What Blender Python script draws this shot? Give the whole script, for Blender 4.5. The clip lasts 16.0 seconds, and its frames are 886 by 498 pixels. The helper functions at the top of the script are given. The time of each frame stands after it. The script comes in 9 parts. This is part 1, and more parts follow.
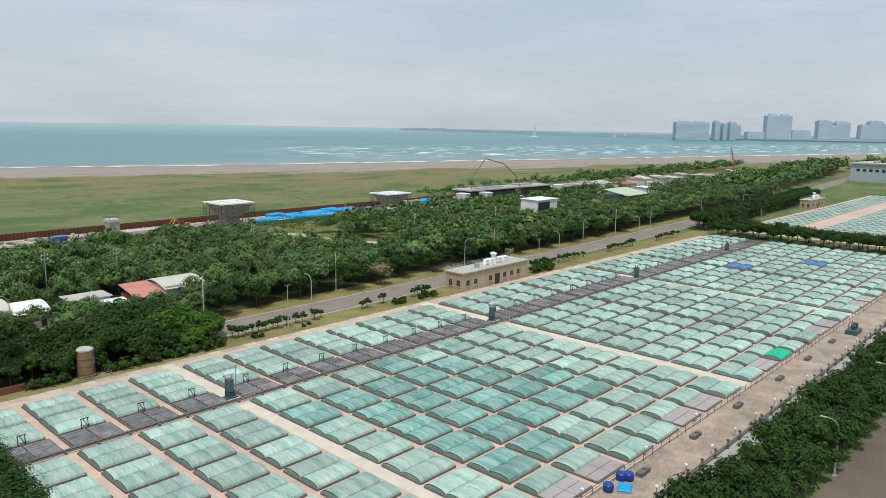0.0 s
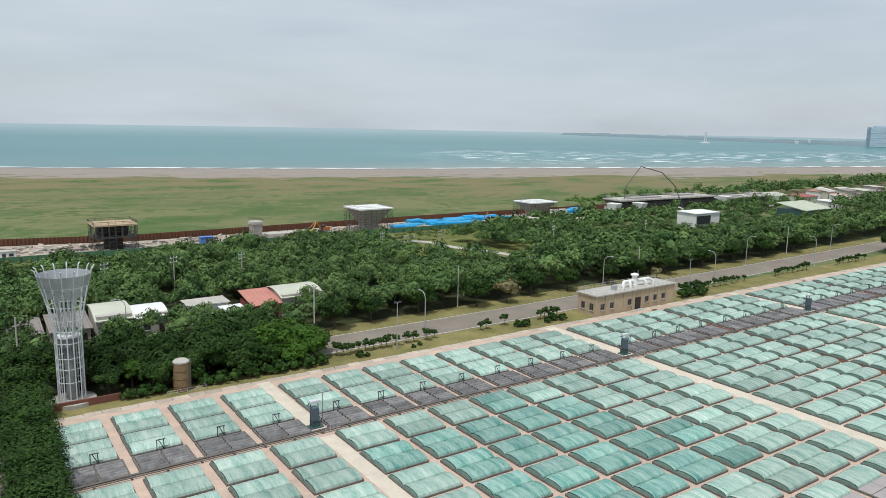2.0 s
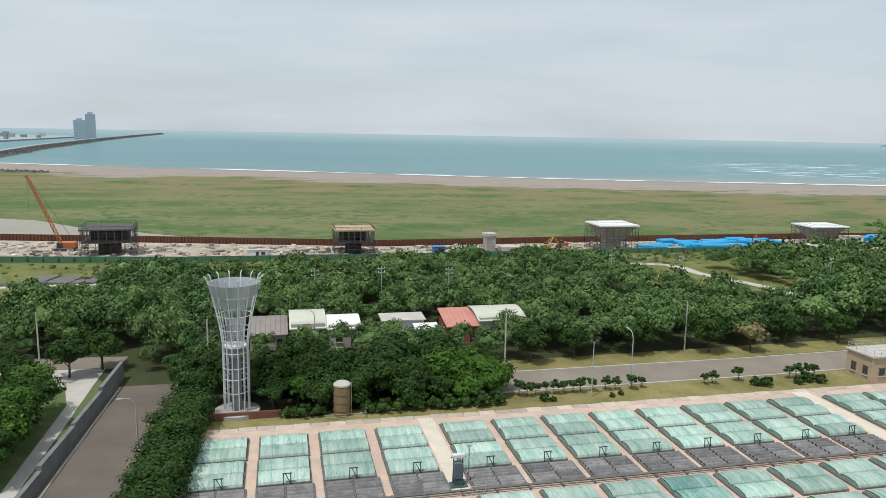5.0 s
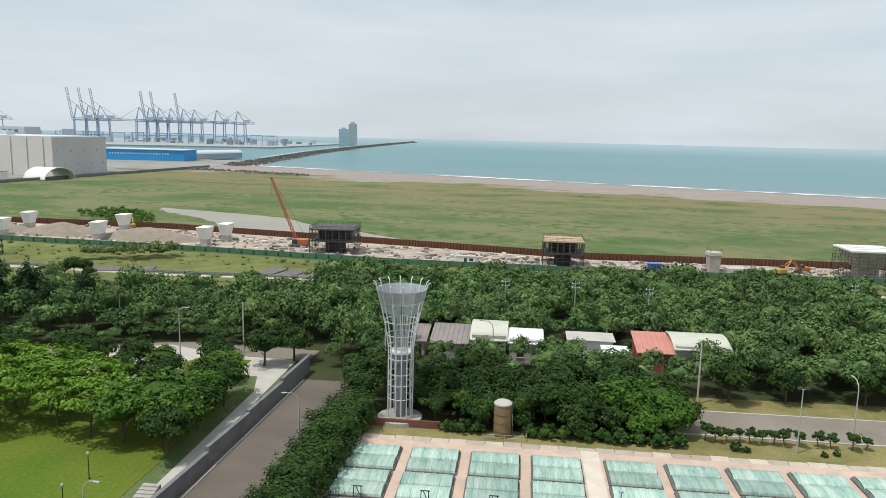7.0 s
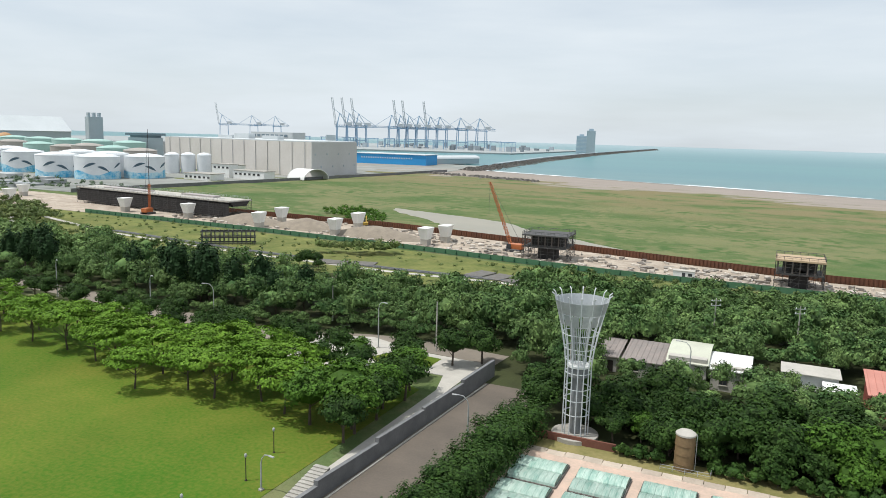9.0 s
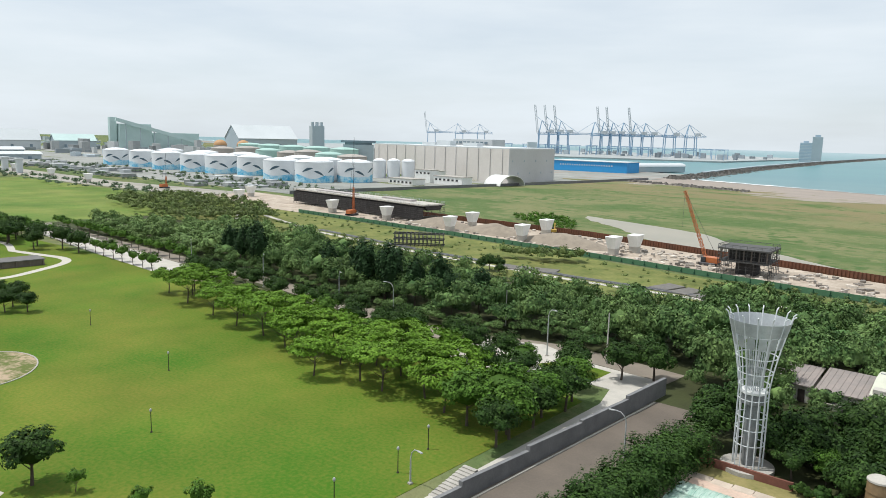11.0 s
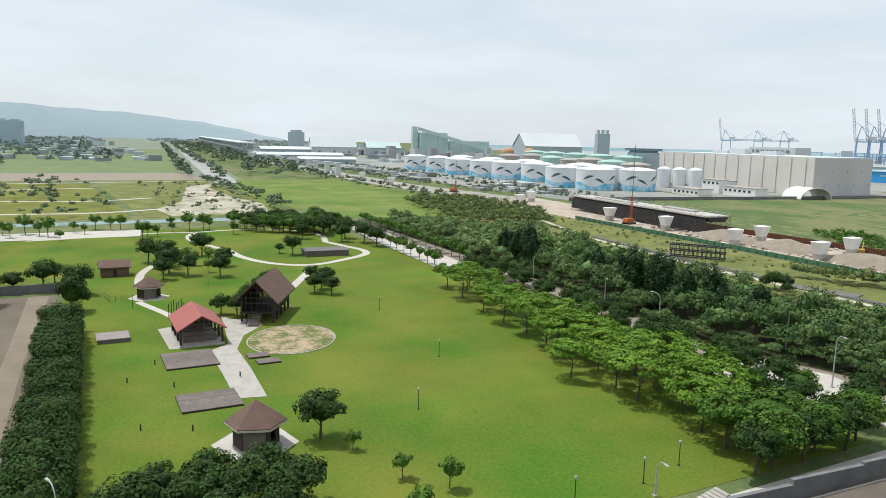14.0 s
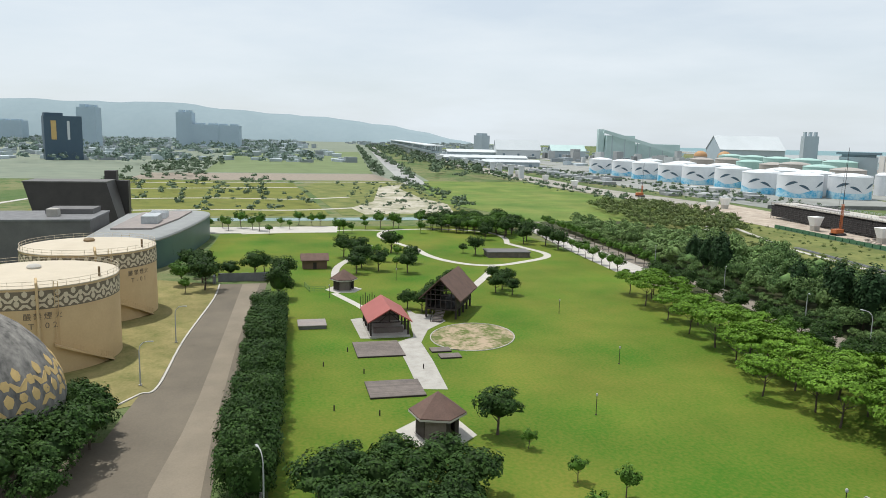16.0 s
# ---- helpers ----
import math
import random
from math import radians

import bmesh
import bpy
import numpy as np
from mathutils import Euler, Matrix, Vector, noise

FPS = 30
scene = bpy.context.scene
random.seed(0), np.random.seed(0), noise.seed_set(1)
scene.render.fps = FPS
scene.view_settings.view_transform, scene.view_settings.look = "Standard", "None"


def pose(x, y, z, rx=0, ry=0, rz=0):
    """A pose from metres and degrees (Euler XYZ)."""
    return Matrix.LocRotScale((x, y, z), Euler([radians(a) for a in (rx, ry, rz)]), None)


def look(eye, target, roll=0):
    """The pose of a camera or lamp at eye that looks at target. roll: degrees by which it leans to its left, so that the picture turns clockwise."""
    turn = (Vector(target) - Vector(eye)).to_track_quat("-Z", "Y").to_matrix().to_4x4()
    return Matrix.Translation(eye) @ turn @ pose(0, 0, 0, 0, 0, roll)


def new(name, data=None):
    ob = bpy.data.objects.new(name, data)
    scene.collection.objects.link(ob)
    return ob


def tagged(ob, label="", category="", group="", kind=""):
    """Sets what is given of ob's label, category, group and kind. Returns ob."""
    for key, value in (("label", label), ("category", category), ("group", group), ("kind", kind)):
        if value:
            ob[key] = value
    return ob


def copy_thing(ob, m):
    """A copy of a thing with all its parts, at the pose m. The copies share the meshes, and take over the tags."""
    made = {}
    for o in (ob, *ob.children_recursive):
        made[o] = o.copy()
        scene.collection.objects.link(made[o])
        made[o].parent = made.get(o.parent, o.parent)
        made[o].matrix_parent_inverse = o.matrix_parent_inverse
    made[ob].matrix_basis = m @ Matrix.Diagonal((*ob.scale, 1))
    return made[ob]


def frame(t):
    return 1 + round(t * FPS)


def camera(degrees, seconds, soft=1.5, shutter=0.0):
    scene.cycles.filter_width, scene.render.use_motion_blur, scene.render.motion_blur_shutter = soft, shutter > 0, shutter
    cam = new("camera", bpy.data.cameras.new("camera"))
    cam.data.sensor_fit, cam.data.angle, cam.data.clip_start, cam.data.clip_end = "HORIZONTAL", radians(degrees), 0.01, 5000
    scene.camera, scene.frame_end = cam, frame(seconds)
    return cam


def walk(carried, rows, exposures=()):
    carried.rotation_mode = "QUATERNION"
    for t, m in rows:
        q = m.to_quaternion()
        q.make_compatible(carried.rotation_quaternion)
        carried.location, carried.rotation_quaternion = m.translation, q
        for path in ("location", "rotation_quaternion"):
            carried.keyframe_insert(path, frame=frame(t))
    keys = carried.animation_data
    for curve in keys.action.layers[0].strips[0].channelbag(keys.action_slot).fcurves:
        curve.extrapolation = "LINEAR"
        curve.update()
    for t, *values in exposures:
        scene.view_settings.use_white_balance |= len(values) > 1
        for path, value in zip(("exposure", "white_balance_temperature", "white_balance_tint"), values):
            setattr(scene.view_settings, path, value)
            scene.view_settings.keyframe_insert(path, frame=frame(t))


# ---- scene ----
cam = camera(62.85, 16.0, soft=0.85)
PATH = [
    (0.0, pose(-57.54, -29.29, 40.92, 80.11, -0.98, -47.18)),
    (0.5, pose(-53.71, -27.92, 41.05, 80.08, -1.05, -44.25)),
    (1.0, pose(-50.09, -26.39, 41.17, 80.09, -1.04, -41.07)),
    (1.5, pose(-46.45, -24.97, 41.24, 80.16, -1.06, -37.83)),
    (2.0, pose(-42.73, -23.49, 41.20, 80.23, -1.09, -34.52)),
    (2.5, pose(-39.37, -21.82, 41.22, 80.27, -1.15, -31.30)),
    (3.0, pose(-36.16, -20.03, 41.16, 80.34, -1.12, -28.02)),
    (5.5, pose(-20.58, -11.74, 40.90, 80.70, -1.13, -8.20)),
    (6.0, pose(-18.18, -10.38, 40.83, 80.82, -1.20, -3.41)),
    (6.5, pose(-15.89, -9.10, 40.72, 80.90, -1.24, 1.37)),
    (7.0, pose(-13.71, -7.88, 40.69, 80.94, -1.31, 6.19)),
    (7.5, pose(-11.80, -6.86, 40.66, 80.99, -1.42, 10.99)),
    (8.0, pose(-10.15, -5.98, 40.60, 80.98, -1.50, 15.45)),
    (8.5, pose(-8.70, -4.85, 40.57, 80.98, -1.51, 20.16)),
    (9.0, pose(-7.38, -3.73, 40.48, 81.01, -1.51, 24.81)),
    (11.5, pose(-2.63, -0.33, 40.25, 81.21, -1.31, 43.95)),
    (12.0, pose(-1.80, -0.27, 40.33, 81.23, -1.28, 47.27)),
    (12.5, pose(-1.24, -0.08, 40.23, 81.25, -1.31, 51.09)),
    (13.0, pose(-0.78, 0.09, 40.16, 81.27, -1.35, 54.92)),
    (13.5, pose(-0.43, 0.14, 40.03, 81.27, -1.32, 58.82)),
    (14.0, pose(0.00, -0.00, 40.00, 81.28, -1.31, 62.70)),
    (14.5, pose(0.36, -0.25, 40.01, 81.27, -1.31, 66.50)),
    (15.0, pose(0.56, -0.37, 39.99, 81.24, -1.27, 70.32)),
    (15.5, pose(0.78, -0.62, 39.96, 81.24, -1.25, 74.05)),
    (16.0, pose(1.12, -0.84, 40.02, 81.20, -1.22, 77.02)),
]
walk(cam, PATH, [(0.0, -0.14, 6050, 9), (3.0, -0.12, 6050, 9), (6.0, 0.0, 6150, 9), (9.0, 0.20, 6200, 9), (12.5, 0.26, 6200, 9), (16.0, 0.22, 6200, 9)])

# ---- world, sun ----
SUN_EL, SUN_TO = radians(68), Vector((0.80, 0.60, 0))  # shadows fall towards SUN_TO
world = bpy.data.worlds.new("World")
scene.world = world
world.use_nodes = True
wn, wl = world.node_tree.nodes, world.node_tree.links
wn.clear()
sky = wn.new("ShaderNodeTexSky")
sky.sky_type, sky.sun_disc = "NISHITA", False
sky.sun_elevation, sky.sun_rotation = SUN_EL, math.atan2(-SUN_TO.x, -SUN_TO.y)
sky.air_density, sky.dust_density, sky.ozone_density = 1.0, 1.4, 1.6
tc = wn.new("ShaderNodeTexCoord")
mp = wn.new("ShaderNodeMapping")
mp.inputs["Scale"].default_value = (1.0, 1.6, 7.0)
cn = wn.new("ShaderNodeTexNoise")
cn.inputs["Scale"].default_value, cn.inputs["Detail"].default_value, cn.inputs["Roughness"].default_value = 1.7, 5.0, 0.55
cr = wn.new("ShaderNodeValToRGB")
cr.color_ramp.elements[0].position, cr.color_ramp.elements[0].color = 0.34, (0.70, 0.70, 0.70, 1)
cr.color_ramp.elements[1].position, cr.color_ramp.elements[1].color = 0.66, (0.99, 0.99, 0.99, 1)
cm = wn.new("ShaderNodeMix")
cm.data_type = "RGBA"
cm.inputs[7].default_value = (7.4, 7.8, 7.98, 1)  # thin summer cloud
bg = wn.new("ShaderNodeBackground")
bg.inputs["Strength"].default_value = 0.095
wo = wn.new("ShaderNodeOutputWorld")
wl.new(tc.outputs["Generated"], mp.inputs["Vector"])
wl.new(mp.outputs[0], cn.inputs["Vector"])
wl.new(cn.outputs["Fac"], cr.inputs["Fac"])
wl.new(cr.outputs["Color"], cm.inputs["Factor"])
wl.new(sky.outputs["Color"], cm.inputs[6])
wl.new(cm.outputs[2], bg.inputs["Color"])
wl.new(bg.outputs[0], wo.inputs["Surface"])
sun = new("sun", bpy.data.lights.new("sun", "SUN"))
sun.data.energy, sun.data.angle, sun.data.color = 3.2, radians(0.6), (1.0, 0.95, 0.87)
sun_dir = SUN_TO.normalized() * math.cos(SUN_EL) + Vector((0, 0, -math.sin(SUN_EL)))
sun.matrix_world = look((0, 0, 200), Vector((0, 0, 200)) + sun_dir)

# ---- materials ----
MATS = {}


def pm(name, c1, c2=None, scale=1.0, fine=8.0, rough=0.8, bump=0.15, metal=0.0, rand=0.0, island=0.0, spec=0.3, big=0.0, stretch=None, lo=0.48, hi=0.98, grain=0.45):
    """Surface of two colours mixed at two scales, with relief; rand and island vary whole pieces."""
    if name in MATS:
        return MATS[name]
    c2 = c2 or tuple(v * 0.75 for v in c1)
    m = bpy.data.materials.new(name)
    m.use_nodes = True
    n, l = m.node_tree.nodes, m.node_tree.links
    b = n["Principled BSDF"]
    b.inputs["Roughness"].default_value, b.inputs["Metallic"].default_value = rough, metal
    b.inputs["Specular IOR Level"].default_value = spec
    geo = n.new("ShaderNodeNewGeometry")
    vec = geo.outputs["Position"]
    if stretch:
        s = n.new("ShaderNodeMapping")
        s.inputs["Scale"].default_value = stretch
        l.new(vec, s.inputs["Vector"])
        vec = s.outputs[0]
    t1, t2 = n.new("ShaderNodeTexNoise"), n.new("ShaderNodeTexNoise")
    t1.inputs["Scale"].default_value, t1.inputs["Detail"].default_value, t1.inputs["Roughness"].default_value = scale, 4.0, 0.6
    t2.inputs["Scale"].default_value, t2.inputs["Detail"].default_value = fine, 3.0
    l.new(vec, t1.inputs["Vector"])
    l.new(vec, t2.inputs["Vector"])
    add = n.new("ShaderNodeMath")
    add.operation = "MULTIPLY_ADD"
    add.inputs[1].default_value = grain
    l.new(t2.outputs["Fac"], add.inputs[0])
    l.new(t1.outputs["Fac"], add.inputs[2])
    ramp = n.new("ShaderNodeMapRange")
    ramp.inputs["From Min"].default_value, ramp.inputs["From Max"].default_value = lo, hi
    l.new(add.outputs[0], ramp.inputs["Value"])
    mix = n.new("ShaderNodeMix")
    mix.data_type = "RGBA"
    mix.inputs[6].default_value, mix.inputs[7].default_value = (*c1, 1), (*c2, 1)
    l.new(ramp.outputs[0], mix.inputs["Factor"])
    out = mix.outputs[2]
    parts = []
    if rand:
        parts.append((n.new("ShaderNodeObjectInfo").outputs["Random"], rand))
    if island:
        parts.append((geo.outputs["Random Per Island"], island))
    if big:
        t3 = n.new("ShaderNodeTexNoise")
        t3.inputs["Scale"].default_value, t3.inputs["Detail"].default_value = 0.045, 2.0
        l.new(geo.outputs["Position"], t3.inputs["Vector"])
        parts.append((t3.outputs["Fac"], big))
    for sock, amount in parts:
        r = n.new("ShaderNodeMapRange")
        r.inputs["To Min"].default_value, r.inputs["To Max"].default_value = 1 - amount, 1 + amount
        l.new(sock, r.inputs["Value"])
        h = n.new("ShaderNodeHueSaturation")
        l.new(r.outputs[0], h.inputs["Value"])
        l.new(out, h.inputs["Color"])
        out = h.outputs["Color"]
    l.new(out, b.inputs["Base Color"])
    if bump:
        bp = n.new("ShaderNodeBump")
        bp.inputs["Strength"].default_value, bp.inputs["Distance"].default_value = bump, 0.15
        l.new(add.outputs[0], bp.inputs["Height"])
        l.new(bp.outputs[0], b.inputs["Normal"])
    MATS[name] = m
    return m


concrete = pm("concrete", (0.42, 0.40, 0.36), (0.30, 0.28, 0.25), 0.5, 6)
concrete_pale = pm("pale concrete", (0.50, 0.47, 0.42), (0.39, 0.37, 0.33), 0.4, 5)
concrete_dark = pm("grey wall concrete", (0.20, 0.20, 0.20), (0.13, 0.13, 0.135), 0.4, 5)
slab_mat = pm("weathered terracotta concrete", (0.60, 0.44, 0.345), (0.42, 0.33, 0.27), 0.35, 3, big=0.18)
apron_mat = pm("stained apron concrete", (0.42, 0.34, 0.26), (0.24, 0.195, 0.155), 0.28, 2.2, big=0.25, lo=0.55, hi=0.90)
cream = pm("cream concrete path", (0.66, 0.58, 0.47), (0.52, 0.46, 0.38), 0.4, 4)
asphalt = pm("worn asphalt", (0.25, 0.215, 0.175), (0.185, 0.16, 0.13), 0.15, 4, big=0.2)
asphalt_dark = pm("dark asphalt", (0.11, 0.105, 0.10), (0.075, 0.072, 0.07), 0.2, 4, big=0.2)
lawn_mat = pm("mown lawn", (0.148, 0.158, 0.026), (0.050, 0.132, 0.010), 0.035, 1.9, 0.9, 0.7, big=0.28, spec=0.1, lo=0.60, hi=1.02, grain=0.6)
lawn_dry = pm("dry park grass", (0.18, 0.18, 0.045), (0.11, 0.135, 0.03), 0.12, 2.5, 0.9, 0.3, big=0.3, spec=0.1)
verge_mat = pm("dry verge grass", (0.27, 0.225, 0.10), (0.13, 0.135, 0.045), 0.22, 1.8, 0.9, 0.4, big=0.3, spec=0.1)
meadow_mat = pm("rough meadow grass", (0.205, 0.205, 0.070), (0.085, 0.118, 0.034), 0.11, 0.9, 0.9, 0.6, big=0.3, spec=0.1)
soil = pm("construction soil", (0.50, 0.43, 0.35), (0.25, 0.20, 0.155), 0.16, 1.1, 0.9, 0.5, big=0.2)
haul_soil = pm("compacted haul road", (0.34, 0.32, 0.28), (0.24, 0.225, 0.19), 0.08, 0.6, 0.9, 0.3, big=0.2)
floor_woods = pm("shade-darkened woodland floor", (0.05, 0.06, 0.02), (0.035, 0.04, 0.015), 0.2, 2, 0.95, 0.4)
gravel_dark = pm("dark earth heap", (0.30, 0.255, 0.20), (0.20, 0.17, 0.135), 0.3, 3, 0.95, 0.5)
fibreglass = pm("green fibreglass", (0.475, 0.56, 0.49), (0.155, 0.295, 0.24), 0.30, 2.4, 0.36, 0.45, rand=0.20, big=0.34, spec=0.5, stretch=(3.6, 0.5, 0.5))
fibreglass_new = pm("deep teal fibreglass", (0.34, 0.48, 0.42), (0.040, 0.195, 0.162), 0.30, 2.4, 0.35, 0.45, rand=0.22, spec=0.5, stretch=(3.6, 0.5, 0.5))
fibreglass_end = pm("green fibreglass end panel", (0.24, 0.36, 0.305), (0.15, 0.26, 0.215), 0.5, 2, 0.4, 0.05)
frp_blue = pm("blue fibreglass", (0.09, 0.20, 0.48), (0.07, 0.15, 0.38), 0.5, 2, 0.4, 0.05)
frp_bright = pm("bright green fibreglass", (0.02, 0.48, 0.27), (0.02, 0.38, 0.22), 0.5, 2, 0.35, 0.05)
smoked = pm("smoked grey fibreglass", (0.10, 0.095, 0.095), (0.24, 0.23, 0.225), 0.7, 2, 0.2, 0.1, rand=0.25, spec=0.5)
hatch_grey = pm("grey hatch panel", (0.40, 0.36, 0.35), (0.32, 0.29, 0.28), 0.6, 3, 0.6, 0.05, rand=0.1)
frame_grey = pm("dark weathered frame", (0.17, 0.16, 0.145), (0.11, 0.10, 0.09), 1, 5, 0.7)
steel = pm("galvanised steel", (0.48, 0.50, 0.51), (0.36, 0.38, 0.39), 0.8, 5, 0.45, 0.05, metal=0.35)
steel_pale = pm("pale painted steel", (0.62, 0.64, 0.65), (0.52, 0.54, 0.55), 0.5, 5, 0.45, 0.04)
steel_dark = pm("dark steel", (0.07, 0.07, 0.075), (0.045, 0.045, 0.05), 1, 6, 0.6, 0.05)
rust = pm("rusty sheet steel", (0.16, 0.065, 0.035), (0.10, 0.05, 0.035), 0.3, 3, 0.85, 0.2, big=0.2)
red_brown = pm("red brown wall", (0.20, 0.085, 0.06), (0.14, 0.06, 0.045), 0.6, 4)
silo_mat = pm("brown weathered tank steel", (0.22, 0.15, 0.075), (0.13, 0.085, 0.045), 0.5, 3, 0.6)
white_paint = pm("white paint", (0.80, 0.80, 0.78), (0.66, 0.66, 0.63), 0.3, 3, 0.5, 0.04)
roof_cream = pm("cream metal roof", (0.56, 0.57, 0.46), (0.46, 0.46, 0.38), 0.3, 4, 0.5, 0.04)
roof_grey = pm("weathered grey roof", (0.30, 0.255, 0.23), (0.21, 0.19, 0.18), 0.4, 4, 0.7)
roof_red = pm("red metal roof", (0.34, 0.095, 0.078), (0.28, 0.075, 0.062), 0.3, 4, 0.5, 0.04)
roof_pink = pm("faded red metal roof", (0.55, 0.25, 0.20), (0.45, 0.20, 0.16), 0.3, 4, 0.5, 0.04)
roof_brown = pm("brown shingle", (0.145, 0.088, 0.068), (0.095, 0.06, 0.048), 0.5, 5, 0.8, 0.25, rand=0.12)
timber_dark = pm("dark stained timber", (0.045, 0.035, 0.03), (0.028, 0.022, 0.02), 1, 6, 0.7)
timber_grey = pm("weathered timber boards", (0.185, 0.155, 0.135), (0.12, 0.10, 0.09), 0.7, 5, 0.8, 0.2, rand=0.12)
pump_wall = pm("beige render", (0.47, 0.37, 0.25), (0.36, 0.28, 0.19), 0.4, 4)
tan_paint = pm("tan tank paint", (0.60, 0.44, 0.24), (0.52, 0.37, 0.20), 0.2, 3, 0.6, 0.05)
tan_roof = pm("cream tank roof", (0.53, 0.46, 0.35), (0.46, 0.395, 0.295), 0.2, 3, 0.6, 0.05)
band_brown = pm("grey brown band paint", (0.19, 0.155, 0.105), (0.15, 0.12, 0.085), 0.4, 3, 0.6, 0.03)
band_cream = pm("cream ornament paint", (0.62, 0.54, 0.38), (0.55, 0.47, 0.33), 0.4, 3, 0.6, 0.03)
egg_mat = pm("streaked digester concrete", (0.30, 0.28, 0.25), (0.065, 0.062, 0.058), 0.7, 2, 0.85, 0.2, stretch=(1, 1, 0.18))
egg_gold = pm("golden ornament paint", (0.60, 0.42, 0.17), (0.48, 0.34, 0.14), 0.5, 3, 0.6, 0.03)
glass_dark = pm("dark window glass", (0.03, 0.035, 0.04), (0.045, 0.05, 0.055), 0.4, 2, 0.08, 0.0, spec=0.6)
teal_clad = pm("teal metal cladding", (0.062, 0.115, 0.112), (0.045, 0.088, 0.088), 0.15, 3, 0.4, 0.05)
silver_roof = pm("silver roof sheet", (0.27, 0.275, 0.265), (0.21, 0.215, 0.205), 0.2, 3, 0.5, 0.04)
museum_dark = pm("dark bronze cladding", (0.060, 0.052, 0.050), (0.042, 0.037, 0.036), 0.2, 3, 0.55, 0.05)
museum_grey = pm("board marked grey concrete", (0.16, 0.155, 0.15), (0.115, 0.11, 0.108), 0.2, 3, 0.8)
scaffold_mat = pm("scaffold tube", (0.10, 0.098, 0.095), (0.06, 0.058, 0.056), 1, 4, 0.6, 0)
net_mat = pm("black scaffold net", (0.035, 0.033, 0.033), (0.055, 0.05, 0.05), 0.5, 4, 0.9, 0.1)
ply_mat = pm("plywood formwork deck", (0.50, 0.38, 0.25), (0.42, 0.31, 0.20), 0.6, 4, 0.8, rand=0.1)
tarp_blue = pm("blue tarpaulin", (0.03, 0.33, 0.62), (0.02, 0.25, 0.50), 0.4, 3, 0.45, 0.3, rand=0.15)
green_net = pm("green hoarding", (0.085, 0.185, 0.105), (0.065, 0.15, 0.085), 0.4, 3, 0.7, 0.05)
orange_paint = pm("orange machine paint", (0.46, 0.15, 0.05), (0.36, 0.11, 0.04), 0.6, 4, 0.5, 0.03)
yellow_paint = pm("yellow machine paint", (0.45, 0.30, 0.06), (0.36, 0.24, 0.05), 0.6, 4, 0.5, 0.03)
blue_paint = pm("blue barrel plastic", (0.02, 0.06, 0.30), (0.02, 0.05, 0.24), 0.6, 4, 0.4, 0.02)
mast_mat = pm("grey lamp post", (0.40, 0.41, 0.40), (0.32, 0.33, 0.32), 1, 5, 0.5, 0.02)
rubber = pm("black rubber", (0.02, 0.02, 0.02), (0.03, 0.03, 0.03), 1, 5, 0.8, 0.02)
# far_* base colours are paled and blued to hold the haze of distance
far_crane = pm("haze-tinted blue crane steel", (0.32, 0.45, 0.58), (0.28, 0.40, 0.53), 0.02, 0.2, 0.8, 0)
far_white = pm("haze-paled distant cladding", (0.58, 0.61, 0.62), (0.51, 0.54, 0.55), 0.02, 0.3, 0.7, 0)
far_grey = pm("haze-greyed distant concrete", (0.40, 0.46, 0.49), (0.35, 0.41, 0.44), 0.02, 0.2, 0.8, 0)
far_tower = pm("haze-blued distant facade", (0.40, 0.49, 0.56), (0.36, 0.45, 0.52), 0.02, 0.2, 0.8, 0)
# lighter copy of far_tower, more haze painted in for the river mouth
far_tower_pale = pm("haze-paled blue facade", (0.46, 0.545, 0.61), (0.42, 0.505, 0.575), 0.02, 0.2, 0.8, 0)
far_green = pm("haze-paled green shed", (0.50, 0.62, 0.60), (0.42, 0.54, 0.52), 0.02, 0.2, 0.7, 0)
far_hill = pm("haze-blued wooded hill", (0.27, 0.335, 0.36), (0.24, 0.305, 0.33), 0.004, 0.03, 1.0, 0)
far_dark = pm("haze-lifted dark steel", (0.20, 0.26, 0.30), (0.16, 0.22, 0.26), 0.02, 0.2, 0.7, 0)
blue_shed = pm("blue shed cladding", (0.05, 0.31, 0.64), (0.04, 0.26, 0.56), 0.02, 0.4, 0.6, 0.02)
warehouse = pm("beige warehouse cladding", (0.66, 0.62, 0.58), (0.58, 0.54, 0.50), 0.05, 0.6, 0.7, 0.03)
warehouse_side = pm("grey warehouse cladding", (0.52, 0.515, 0.51), (0.46, 0.455, 0.45), 0.05, 0.6, 0.7, 0.03)
tank_white = pm("white storage tank paint", (0.74, 0.76, 0.77), (0.62, 0.64, 0.66), 0.1, 1, 0.5, 0.03)
tank_blue = pm("blue sea mural paint", (0.06, 0.38, 0.62), (0.50, 0.68, 0.74), 0.14, 0.7, 0.5, 0.03, lo=0.58, hi=0.86)
tank_slate = pm("slate mural paint", (0.08, 0.13, 0.17), (0.06, 0.10, 0.13), 0.2, 1, 0.5, 0.02)
tank_brown = pm("brown grey tank paint", (0.40, 0.36, 0.32), (0.33, 0.30, 0.27), 0.1, 1, 0.6, 0.03)
tank_green = pm("pale green tank paint", (0.38, 0.56, 0.50), (0.32, 0.48, 0.43), 0.1, 1, 0.6, 0.03)
rock_mat = pm("breakwater rock", (0.20, 0.185, 0.165), (0.12, 0.11, 0.10), 0.1, 0.8, 0.9, 0.5, island=0.35)
bark = pm("tree bark", (0.11, 0.085, 0.065), (0.07, 0.055, 0.042), 2, 10, 0.9, 0.3)
